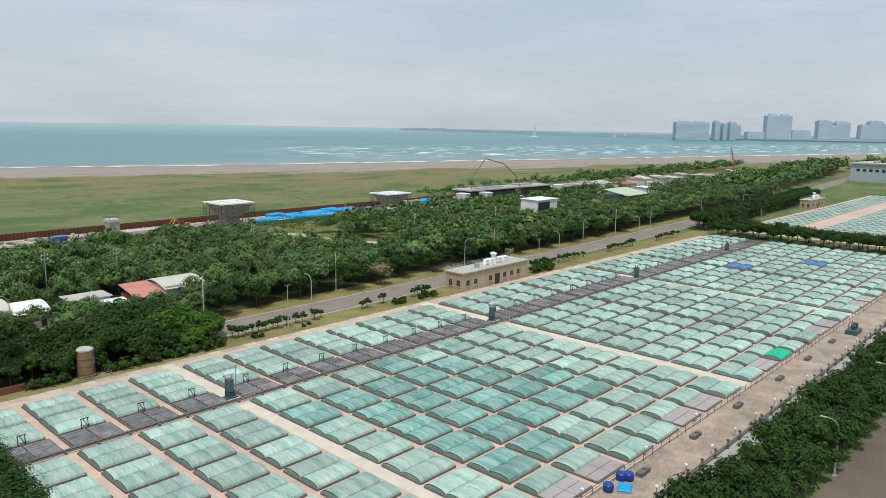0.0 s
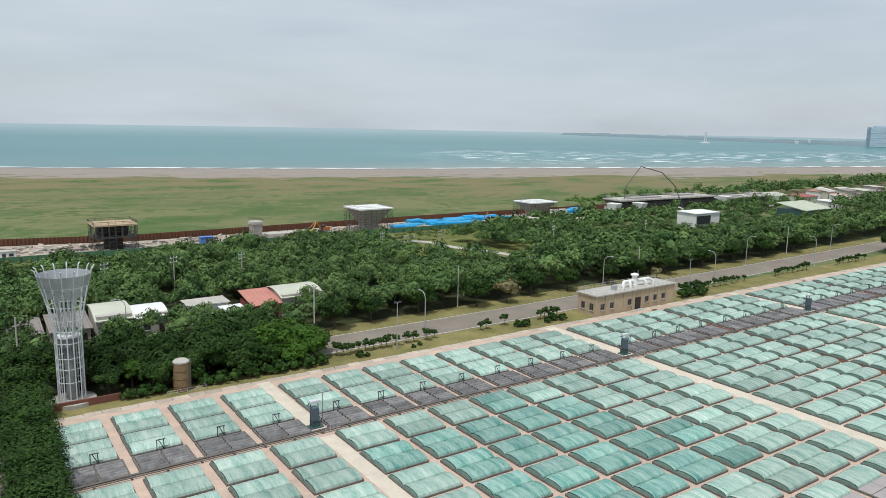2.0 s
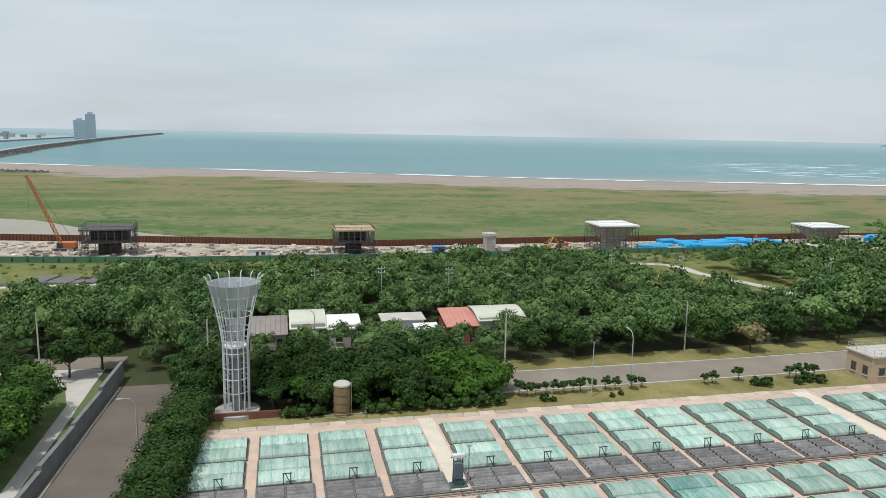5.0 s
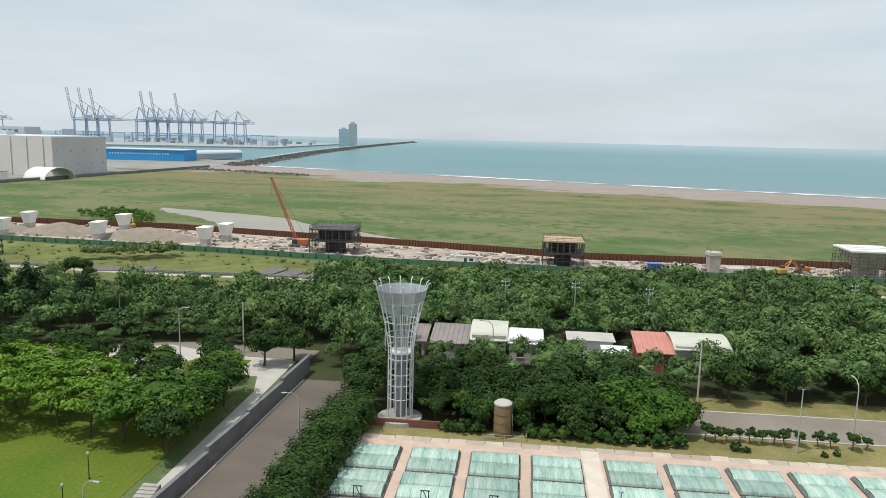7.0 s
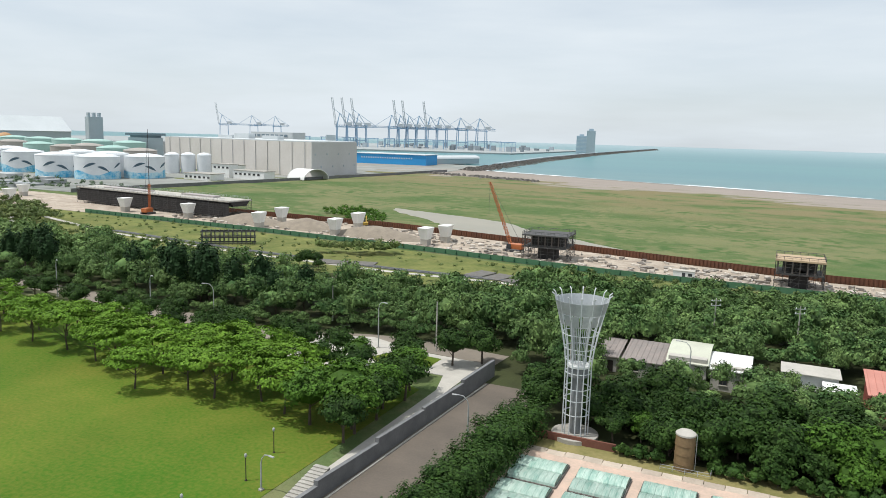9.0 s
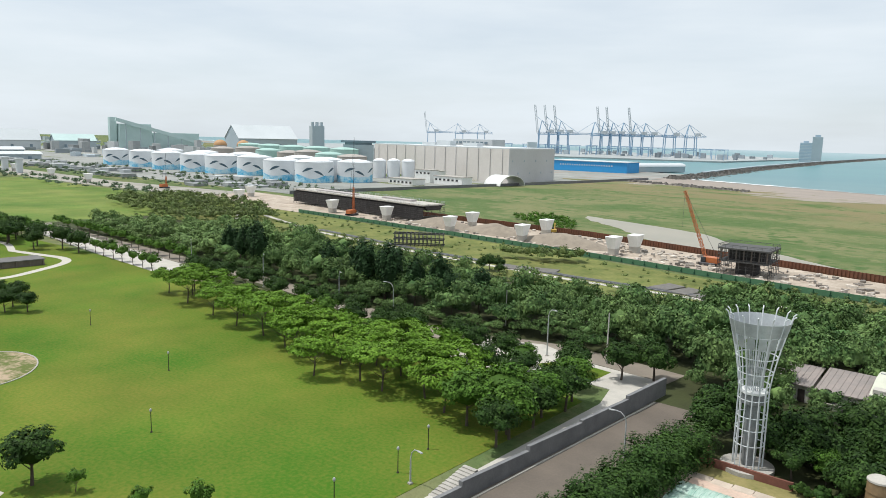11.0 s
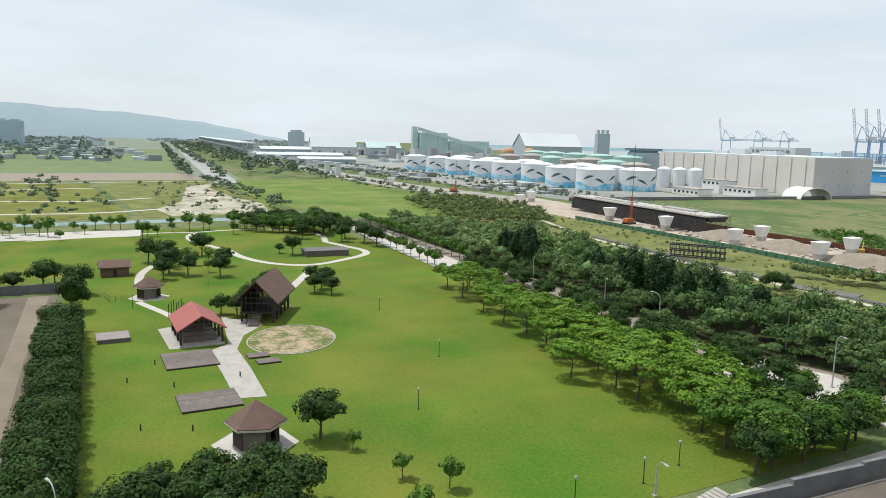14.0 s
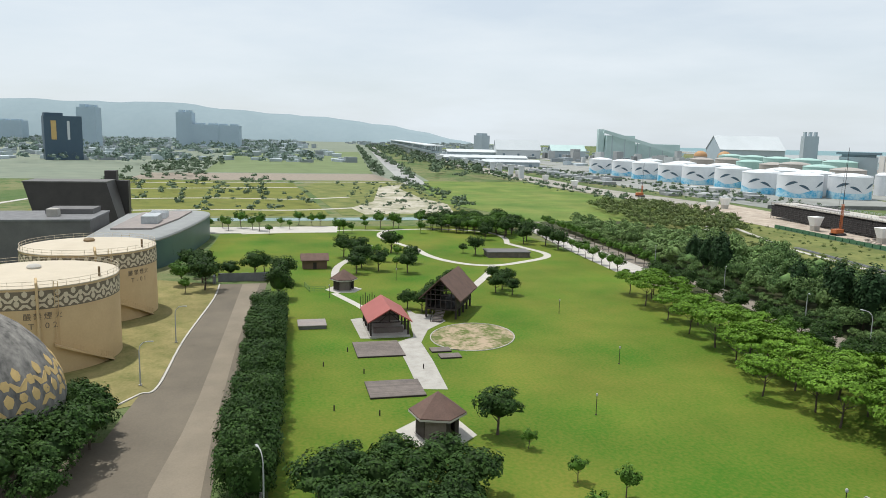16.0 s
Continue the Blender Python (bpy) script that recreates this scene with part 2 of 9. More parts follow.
leaf_needle = pm("dark feathery needles", (0.015, 0.036, 0.013), (0.030, 0.062, 0.022), 0.3, 2, 0.7, 0, island=0.4, spec=0.1)
leaf_dark = pm("dark broad leaves", (0.016, 0.041, 0.008), (0.040, 0.078, 0.014), 0.35, 2, 0.65, 0, island=0.45, big=0.35, spec=0.12)
leaf_mid = pm("fresh green leaves", (0.043, 0.100, 0.012), (0.072, 0.142, 0.018), 0.25, 2, 0.65, 0, island=0.4, big=0.3, spec=0.12)
leaf_light = pm("bright park leaves", (0.080, 0.165, 0.014), (0.120, 0.212, 0.022), 0.25, 2, 0.65, 0, island=0.4, big=0.25, spec=0.12)
leaf_woods = pm("woodland leaves", (0.040, 0.088, 0.026), (0.132, 0.200, 0.062), 0.17, 0.8, 0.65, 0, island=0.45, big=0.4, spec=0.12, lo=0.55, hi=0.92)
leaf_olive = pm("dry olive leaves", (0.16, 0.14, 0.06), (0.22, 0.19, 0.09), 0.3, 2, 0.7, 0, island=0.3, spec=0.2)
leaf_palm = pm("silvery palm leaves", (0.14, 0.18, 0.10), (0.10, 0.14, 0.07), 0.3, 2, 0.6, 0, island=0.3, spec=0.3)

# ---- mesh tools ----


class Geo:
    """Collects vertices and faces of one part."""

    def __init__(self):
        self.v, self.f = [], []

    def add(self, pts, faces):
        k = len(self.v)
        self.v += [tuple(p) for p in pts]
        self.f += [tuple(i + k for i in f) for f in faces]
        return self

    def box(self, x0, x1, y0, y1, z0, z1):
        p = [(x, y, z) for z in (z0, z1) for x, y in ((x0, y0), (x1, y0), (x1, y1), (x0, y1))]
        return self.add(p, [(3, 2, 1, 0), (4, 5, 6, 7), (0, 1, 5, 4), (1, 2, 6, 5), (2, 3, 7, 6), (3, 0, 4, 7)])

    def block(self, cx, cy, z0, sx, sy, sz, turn=0.0, bevel=0.0, tx=1.0, ty=1.0):
        """A box on z0 round (cx, cy), turned, tapered to tx, ty, with chamfered top edges."""
        c, s = math.cos(radians(turn)), math.sin(radians(turn))
        rings = [(1, 1, z0), (tx, ty, z0 + sz)]
        if bevel:
            rings = [(1, 1, z0), (tx, ty, z0 + sz - bevel), (tx - 2 * bevel / sx, ty - 2 * bevel / sy, z0 + sz)]
        p = []
        for a, b, z in rings:
            for u, w in ((-1, -1), (1, -1), (1, 1), (-1, 1)):
                x, y = u * sx / 2 * a, w * sy / 2 * b
                p.append((cx + x * c - y * s, cy + x * s + y * c, z))
        f = [(3, 2, 1, 0), tuple(4 * (len(rings) - 1) + i for i in range(4))]
        for r in range(len(rings) - 1):
            f += [(4 * r + i, 4 * r + (i + 1) % 4, 4 * r + 4 + (i + 1) % 4, 4 * r + 4 + i) for i in range(4)]
        return self.add(p, f)

    def prism(self, pts, z0, z1):
        n = len(pts)
        p = [(x, y, z0) for x, y in pts] + [(x, y, z1) for x, y in pts]
        return self.add(p, [tuple(range(n - 1, -1, -1)), tuple(range(n, 2 * n))] + [(i, (i + 1) % n, n + (i + 1) % n, n + i) for i in range(n)])

    def lathe(self, cx, cy, prof, n=24, cap=True):
        """A turned form: prof is a list of (radius, z) from below."""
        p = [(cx + r * math.cos(2 * math.pi * i / n), cy + r * math.sin(2 * math.pi * i / n), z) for r, z in prof for i in range(n)]
        f = [(k * n + i, k * n + (i + 1) % n, (k + 1) * n + (i + 1) % n, (k + 1) * n + i) for k in range(len(prof) - 1) for i in range(n)]
        if cap:
            f += [tuple(range(n - 1, -1, -1)), tuple((len(prof) - 1) * n + i for i in range(n))]
        return self.add(p, f)

    def rod(self, a, b, r, r2=None, n=5):
        a, b = Vector(a), Vector(b)
        d = (b - a).normalized()
        u = d.orthogonal().normalized()
        w = d.cross(u)
        ring = [u * math.cos(2 * math.pi * i / n) + w * math.sin(2 * math.pi * i / n) for i in range(n)]
        p = [a + q * r for q in ring] + [b + q * (r if r2 is None else r2) for q in ring]
        return self.add(p, [tuple(range(n - 1, -1, -1)), tuple(range(n, 2 * n))] + [(i, (i + 1) % n, n + (i + 1) % n, n + i) for i in range(n)])

    def path(self, pts, r, n=6):
        """One continuous tube through pts."""
        pts = [Vector(p) for p in pts]
        p, u = [], None
        for i, c in enumerate(pts):
            d = (pts[min(i + 1, len(pts) - 1)] - pts[max(i - 1, 0)]).normalized()
            u = d.orthogonal().normalized() if u is None else (u - d * u.dot(d)).normalized()
            w = d.cross(u)
            p += [c + (u * math.cos(2 * math.pi * k / n) + w * math.sin(2 * math.pi * k / n)) * r for k in range(n)]
        f = [(i * n + k, i * n + (k + 1) % n, (i + 1) * n + (k + 1) % n, (i + 1) * n + k) for i in range(len(pts) - 1) for k in range(n)]
        return self.add(p, f + [tuple(range(n - 1, -1, -1)), tuple((len(pts) - 1) * n + k for k in range(n))])

    def hoop(self, cx, cy, z, radius, r, n=20):
        q = [(cx + radius * math.cos(2 * math.pi * i / n), cy + radius * math.sin(2 * math.pi * i / n), z) for i in range(n + 1)]
        return self.path(q, r, 4)

    def strip(self, pts, width, z0, z1):
        """A raised ribbon along pts (x, y)."""
        n = len(pts)
        L, R = [], []
        for i, (x, y) in enumerate(pts):
            a, b = Vector(pts[max(i - 1, 0)]), Vector(pts[min(i + 1, n - 1)])
            d = (b - a).normalized()
            wd = width[i] if isinstance(width, (list, tuple)) else width
            L.append((x - d.y * wd / 2, y + d.x * wd / 2))
            R.append((x + d.y * wd / 2, y - d.x * wd / 2))
        p = [(x, y, z) for z in (z0, z1) for x, y in L + R]
        f = []
        for i in range(n - 1):
            a, b, c, e = i, i + 1, n + i + 1, n + i
            f += [(2 * n + a, 2 * n + e, 2 * n + c, 2 * n + b), (a, b, 2 * n + b, 2 * n + a), (c, e, 2 * n + e, 2 * n + c)]
        f += [(0, 2 * n, 3 * n, n), (n - 1, 2 * n - 1, 4 * n - 1, 3 * n - 1)]
        return self.add(p, f)


def mesh_of(name, g, material, smooth=0):
    me = bpy.data.meshes.new(name)
    me.from_pydata(g.v, [], g.f)
    me.materials.append(material)
    if smooth:
        me.polygons.foreach_set("use_smooth", [True] * len(me.polygons))
        me.set_sharp_from_angle(angle=radians(smooth))
    me.update()
    return me


def part(name, g, material, parent=None, label="", smooth=0):
    ob = new(name, mesh_of(name, g, material, smooth))
    ob.parent = parent
    return tagged(ob, label)


def thing(name, at=(0, 0, 0), turn=0.0, label="", category="", group="", kind=""):
    ob = new(name)
    ob.empty_display_size = 0.5
    ob.matrix_basis = pose(*at, 0, 0, turn)
    return tagged(ob, label, category, group, kind)


def setting(name, g, material, label, category, smooth=0):
    return tagged(part(name, g, material, None, label, smooth), "", category, "", "structure")


def lerp(a, b, t):
    return a + (b - a) * t


def spline(pts, n=6):
    """Points of a smooth curve through pts (x, y)."""
    out = []
    for i in range(len(pts) - 1):
        p0, p1, p2, p3 = (Vector(pts[min(max(k, 0), len(pts) - 1)]) for k in (i - 1, i, i + 1, i + 2))
        for k in range(n):
            t = k / n
            q = 0.5 * ((2 * p1) + (p2 - p0) * t + (2 * p0 - 5 * p1 + 4 * p2 - p3) * t * t + (3 * p1 - p0 - 3 * p2 + p3) * t ** 3)
            out.append((q.x, q.y))
    return out + [tuple(pts[-1])]


# ---- foliage ----
def leaf_cloud(rng, n, rx, ry, rz, z, size, clumps=14, flat=1.0, box=False):
    """n small leaf clusters in uneven clumps over a crown, as arrays of corners (n, 3, 3)."""
    if box:
        c = rng.uniform(-1, 1, (clumps, 3))
        c[:, 2] = rng.uniform(-0.9, 1, clumps)
        side = rng.integers(0, 3, clumps)
        for k in range(clumps):
            c[k, side[k]] = 1 if side[k] == 2 else np.sign(c[k, side[k]])
        spread = 0.30
    else:
        a, h = rng.uniform(0, 2 * np.pi, clumps), rng.uniform(-0.35, 1, clumps)
        q = np.sqrt(np.clip(1 - h * h, 0, 1))
        c = np.stack([q * np.cos(a), q * np.sin(a), h], 1) * rng.uniform(0.6, 0.95, (clumps, 1))
        spread = 0.24
    k = rng.integers(0, clumps, n)
    d = rng.normal(0, 1, (n, 3))
    d /= np.linalg.norm(d, axis=1)[:, None]
    p = c[k] + d * spread * rng.uniform(0.75, 1.25, (n, 1)) * np.array([1, 1, flat])
    out = p / np.linalg.norm(p, axis=1)[:, None]
    nrm = d * 0.6 + out * 0.7 + np.array([0, 0, 0.45]) + rng.normal(0, 0.38, (n, 3))
    nrm /= np.linalg.norm(nrm, axis=1)[:, None]
    u = np.cross(nrm, rng.normal(0, 1, (n, 3)))
    u /= np.linalg.norm(u, axis=1)[:, None]
    w = np.cross(nrm, u)
    p = p * np.array([rx, ry, rz]) + np.array([0, 0, z])
    s = size * rng.uniform(0.6, 1.35, (n, 1))
    u, w = u * s * 0.8, w * s * 0.8
    return np.stack([p - u - w * 0.5, p + u - w * 0.4, p + w * 1.1], 1)


def core_blob(rng, rx, ry, rz, z, box=False):
    """The dense inside of a crown, as (vertices, faces)."""
    bm = bmesh.new()
    if box:
        bmesh.ops.create_cube(bm, size=1.35)
        bmesh.ops.subdivide_edges(bm, edges=bm.edges[:], cuts=1)
    else:
        bmesh.ops.create_icosphere(bm, subdivisions=2, radius=0.62)
    v = [(q.co.x * rx * rng.uniform(0.85, 1.1), q.co.y * ry * rng.uniform(0.85, 1.1), z + q.co.z * rz * rng.uniform(0.85, 1.1)) for q in bm.verts]
    f = [tuple(q.index for q in g.verts) for g in bm.faces]
    bm.free()
    return v, f


def lumpy_core(seed, r, rz, z, fine=2):
    """The closed inside of a woodland crown, swelling in lumps."""
    bm = bmesh.new()
    bmesh.ops.create_icosphere(bm, subdivisions=fine, radius=1.0)
    v = []
    for q in bm.verts:
        k = 0.64 + 0.24 * noise.noise(q.co * 2.1 + Vector((seed, 0, 0)))
        v.append((q.co.x * r * k, q.co.y * r * k, z + q.co.z * rz * k))
    f = [tuple(q.index for q in g.verts) for g in bm.faces if sum(q.co.z for q in g.verts) > -1.8]
    bm.free()
    return v, f


def leaf_mesh(name, quads, material, core=None):
    n = len(quads)
    v = quads.reshape(-1, 3)
    f = [tuple(range(3 * i, 3 * i + 3)) for i in range(n)]
    v = [tuple(p) for p in v.tolist()]
    if core:
        k = len(v)
        v += core[0]
        f += [tuple(i + k for i in q) for q in core[1]]
    me = bpy.data.meshes.new(name)
    me.from_pydata(v, [], f)
    me.materials.append(material)
    me.update()
    return me


def trunk_geo(rng, h, r, spread, limbs=5):
    g = Geo()
    bend = Vector((rng.uniform(-0.2, 0.2), rng.uniform(-0.2, 0.2), 0))
    mid = Vector((0, 0, h * 0.5)) + bend
    g.rod((0, 0, -0.1), mid, r, r * 0.75, 7)
    g.rod(mid, Vector((0, 0, h)) + bend, r * 0.75, r * 0.45, 6)
    for i in range(limbs):
        a = 2 * math.pi * (i + rng.uniform(-0.3, 0.3)) / limbs
        base = mid.lerp(Vector((0, 0, h)) + bend, rng.uniform(0, 0.7))
        g.rod(base, base + Vector((math.cos(a) * spread, math.sin(a) * spread, h * rng.uniform(0.25, 0.5))), r * 0.4, r * 0.15, 5)
    return g


TREES = {}


def tree_kind(key, leaf, n, rx, rz, z, size, trunk_h, trunk_r, clumps=14, flat=1.0, box=False, core=True, ry=None):
    rng = np.random.default_rng(len(TREES) + 3)
    q = leaf_cloud(rng, n, rx, ry or rx, rz, z, size, clumps, flat, box)
    c = core_blob(rng, rx, ry or rx, rz, z, box) if core else None
    TREES[key] = (leaf_mesh("crown", q, leaf, c), mesh_of("trunk", trunk_geo(rng, trunk_h, trunk_r, rx * 0.45), bark, 40))


def plant(key, x, y, z=0.0, size=1.0, turn=0.0, name="tree", label="", category="tree", group="", tall=1.0):
    ob = thing(name, (x, y, z), turn, label, category, group)
    ob.scale = (size, size, size * tall)
    for nm, me in zip(("crown", "trunk"), TREES[key]):
        p = new(nm, me)
        p.parent = ob
    return ob


for i in range(3):
    tree_kind("broad%d" % i, leaf_dark, 2100, 3.2, 2.6, 4.3, 0.25, 3.4, 0.22, 34)
    tree_kind("fresh%d" % i, leaf_mid, 2100, 3.2, 2.4, 4.2, 0.25, 3.2, 0.20, 30)
    tree_kind("park%d" % i, leaf_light, 2500, 3.5, 1.9, 4.5, 0.22, 3.2, 0.14, 38, 0.5, core=False)
    tree_kind("young%d" % i, leaf_mid, 700, 1.7, 1.5, 2.9, 0.19, 2.2, 0.10, 16)
tree_kind("hedge0", leaf_dark, 3000, 2.9, 2.7, 3.7, 0.22, 3.0, 0.18, 60, box=True)
tree_kind("hedge1", leaf_dark, 3000, 2.8, 2.9, 3.8, 0.22, 3.0, 0.18, 60, box=True)
tree_kind("shrub", leaf_dark, 420, 1.0, 0.75, 0.75, 0.20, 0.6, 0.06, 10)
tree_kind("bush_tree", leaf_dark, 380, 0.95, 0.6, 1.6, 0.18, 1.3, 0.07, 9)
tree_kind("dome_tree", leaf_dark, 2400, 3.0, 3.6, 4.0, 0.25, 3.0, 0.25, 26)
tree_kind("cypress", leaf_needle, 1300, 1.55, 3.8, 4.8, 0.24, 4.0, 0.14, 30)
tree_kind("dry", leaf_olive, 1300, 3.0, 2.4, 4.0, 0.30, 3.2, 0.18, 20)


def woods(name, spots, quads, label, material, rng, size=0.55, radius=3.1, height=2.4):
    """Many crowns too close to count, as one mesh: spots are rows of x, y, scale."""
    temps = [leaf_cloud(np.random.default_rng(40 + k), quads, radius, radius, height, 4.2, size, 20 + 4 * k, 0.8) for k in range(6)]
    cores = [lumpy_core(50 + k, radius * 0.86, height * 0.86, 4.1, 1) for k in range(6)]
    Vs, F4, F3, k = [], [], [], 0
    for x, y, s in spots:
        j, a = rng.integers(0, 6), rng.uniform(0, 2 * np.pi)
        c, sn = np.cos(a), np.sin(a)
        m = np.array([[c, sn, 0], [-sn, c, 0], [0, 0, rng.uniform(0.75, 1.35)]]) * s
        q = temps[j].reshape(-1, 3) @ m + np.array([x, y, 0])
        b = np.array(cores[j][0]) @ m + np.array([x, y, 0])
        Vs += [q, b]
        F4.append(np.arange(len(q)).reshape(-1, 3) + k)
        F3.append(np.array(cores[j][1]) + k + len(q))
        k += len(q) + len(b)
    V, F4, F3 = np.concatenate(Vs), np.concatenate(F4), np.concatenate(F3)
    me = bpy.data.meshes.new(name)
    me.vertices.add(len(V))
    me.vertices.foreach_set("co", V.astype(np.float32).ravel())
    loops = np.concatenate([F4.ravel(), F3.ravel()]).astype(np.int32)
    me.loops.add(len(loops))
    me.loops.foreach_set("vertex_index", loops)
    tot = np.full(len(F4) + len(F3), 3, np.int32)
    me.polygons.add(len(tot))
    me.polygons.foreach_set("loop_start", np.concatenate([[0], np.cumsum(tot)[:-1]]).astype(np.int32))
    me.materials.append(material)
    me.update(calc_edges=True)
    me.validate()
    return tagged(new(name, me), label, "woodland", "", "stuff")

# ---- ground, sea, roads ----
def shore(x, y):
    """Metres seaward of the waterline."""
    s = min(y + 0.385 * x - 681, y + 0.24 * x - 642)
    return -100 if x < -338 and y < 900 else s


def beach_material():
    m = bpy.data.materials.new("coastal ground")
    m.use_nodes = True
    n, l = m.node_tree.nodes, m.node_tree.links
    b = n["Principled BSDF"]
    b.inputs["Roughness"].default_value, b.inputs["Specular IOR Level"].default_value = 0.95, 0.1
    pos = n.new("ShaderNodeNewGeometry").outputs["Position"]

    def dot(vec, off):
        d = n.new("ShaderNodeVectorMath")
        d.operation = "DOT_PRODUCT"
        d.inputs[1].default_value = vec
        l.new(pos, d.inputs[0])
        a = n.new("ShaderNodeMath")
        a.inputs[1].default_value = off
        l.new(d.outputs["Value"], a.inputs[0])
        return a.outputs[0]

    def noise_at(scale, detail=4, stretch=(1, 1, 1)):
        mpn = n.new("ShaderNodeMapping")
        mpn.inputs["Scale"].default_value = stretch
        mpn.inputs["Rotation"].default_value = (0, 0, radians(21))
        t = n.new("ShaderNodeTexNoise")
        t.inputs["Scale"].default_value, t.inputs["Detail"].default_value = scale, detail
        l.new(pos, mpn.inputs["Vector"])
        l.new(mpn.outputs[0], t.inputs["Vector"])
        return t.outputs["Fac"]

    def blend(fac, a, c):
        x = n.new("ShaderNodeMix")
        x.data_type = "RGBA"
        l.new(fac, x.inputs["Factor"])
        for sock, val in ((x.inputs[6], a), (x.inputs[7], c)):
            if isinstance(val, tuple):
                sock.default_value = (*val, 1)
            else:
                l.new(val, sock)
        return x.outputs[2]

    def span(v, lo, hi):
        r = n.new("ShaderNodeMapRange")
        r.interpolation_type = "SMOOTHSTEP"
        r.inputs["From Min"].default_value, r.inputs["From Max"].default_value = lo, hi
        l.new(v, r.inputs["Value"])
        return r.outputs[0]

    def math2(op, a, v):
        x = n.new("ShaderNodeMath")
        x.operation = op
        l.new(a, x.inputs[0])
        if isinstance(v, (int, float)):
            x.inputs[1].default_value = v
        else:
            l.new(v, x.inputs[1])
        return x.outputs[0]

    s = math2("MINIMUM", dot((0.385, 1, 0), -681), dot((0.24, 1, 0), -642))
    rough_n = noise_at(0.02, 5, (0.35, 1, 1))
    s2 = math2("ADD", s, math2("MULTIPLY", math2("SUBTRACT", math2("ADD", rough_n, math2("MULTIPLY", math2("SUBTRACT", noise_at(0.11, 4, (0.4, 1, 1)), 0.5), 0.35)), 0.5), 190))
    grass = blend(span(noise_at(0.022, 6, (0.6, 1, 1)), 0.42, 0.60), (0.094, 0.138, 0.050), (0.176, 0.180, 0.086))
    grass = blend(span(noise_at(0.16, 6), 0.44, 0.62), grass, blend(span(noise_at(0.03, 5, (0.8, 1, 1)), 0.42, 0.58), (0.073, 0.125, 0.041), (0.166, 0.178, 0.082)))
    dry = blend(span(noise_at(0.04, 6, (0.6, 1, 1)), 0.38, 0.58), grass, (0.200, 0.172, 0.092))
    land = blend(span(s2, -360, -190), grass, dry)
    sand = blend(noise_at(0.08, 4, (0.3, 1, 1)), (0.35, 0.305, 0.265), (0.25, 0.220, 0.195))
    sand = blend(span(s, -28, -4), sand, (0.24, 0.22, 0.20))
    sand = blend(math2("MULTIPLY", span(noise_at(0.09, 4, (0.35, 1, 1)), 0.60, 0.66), span(s, -60, -100)), sand, (0.16, 0.16, 0.07))
    l.new(blend(span(s2, -145, -125), land, sand), b.inputs["Base Color"])
    bp = n.new("ShaderNodeBump")
    bp.inputs["Strength"].default_value, bp.inputs["Distance"].default_value = 0.9, 1.4
    l.new(noise_at(0.35, 6), bp.inputs["Height"])
    l.new(bp.outputs[0], b.inputs["Normal"])
    return m


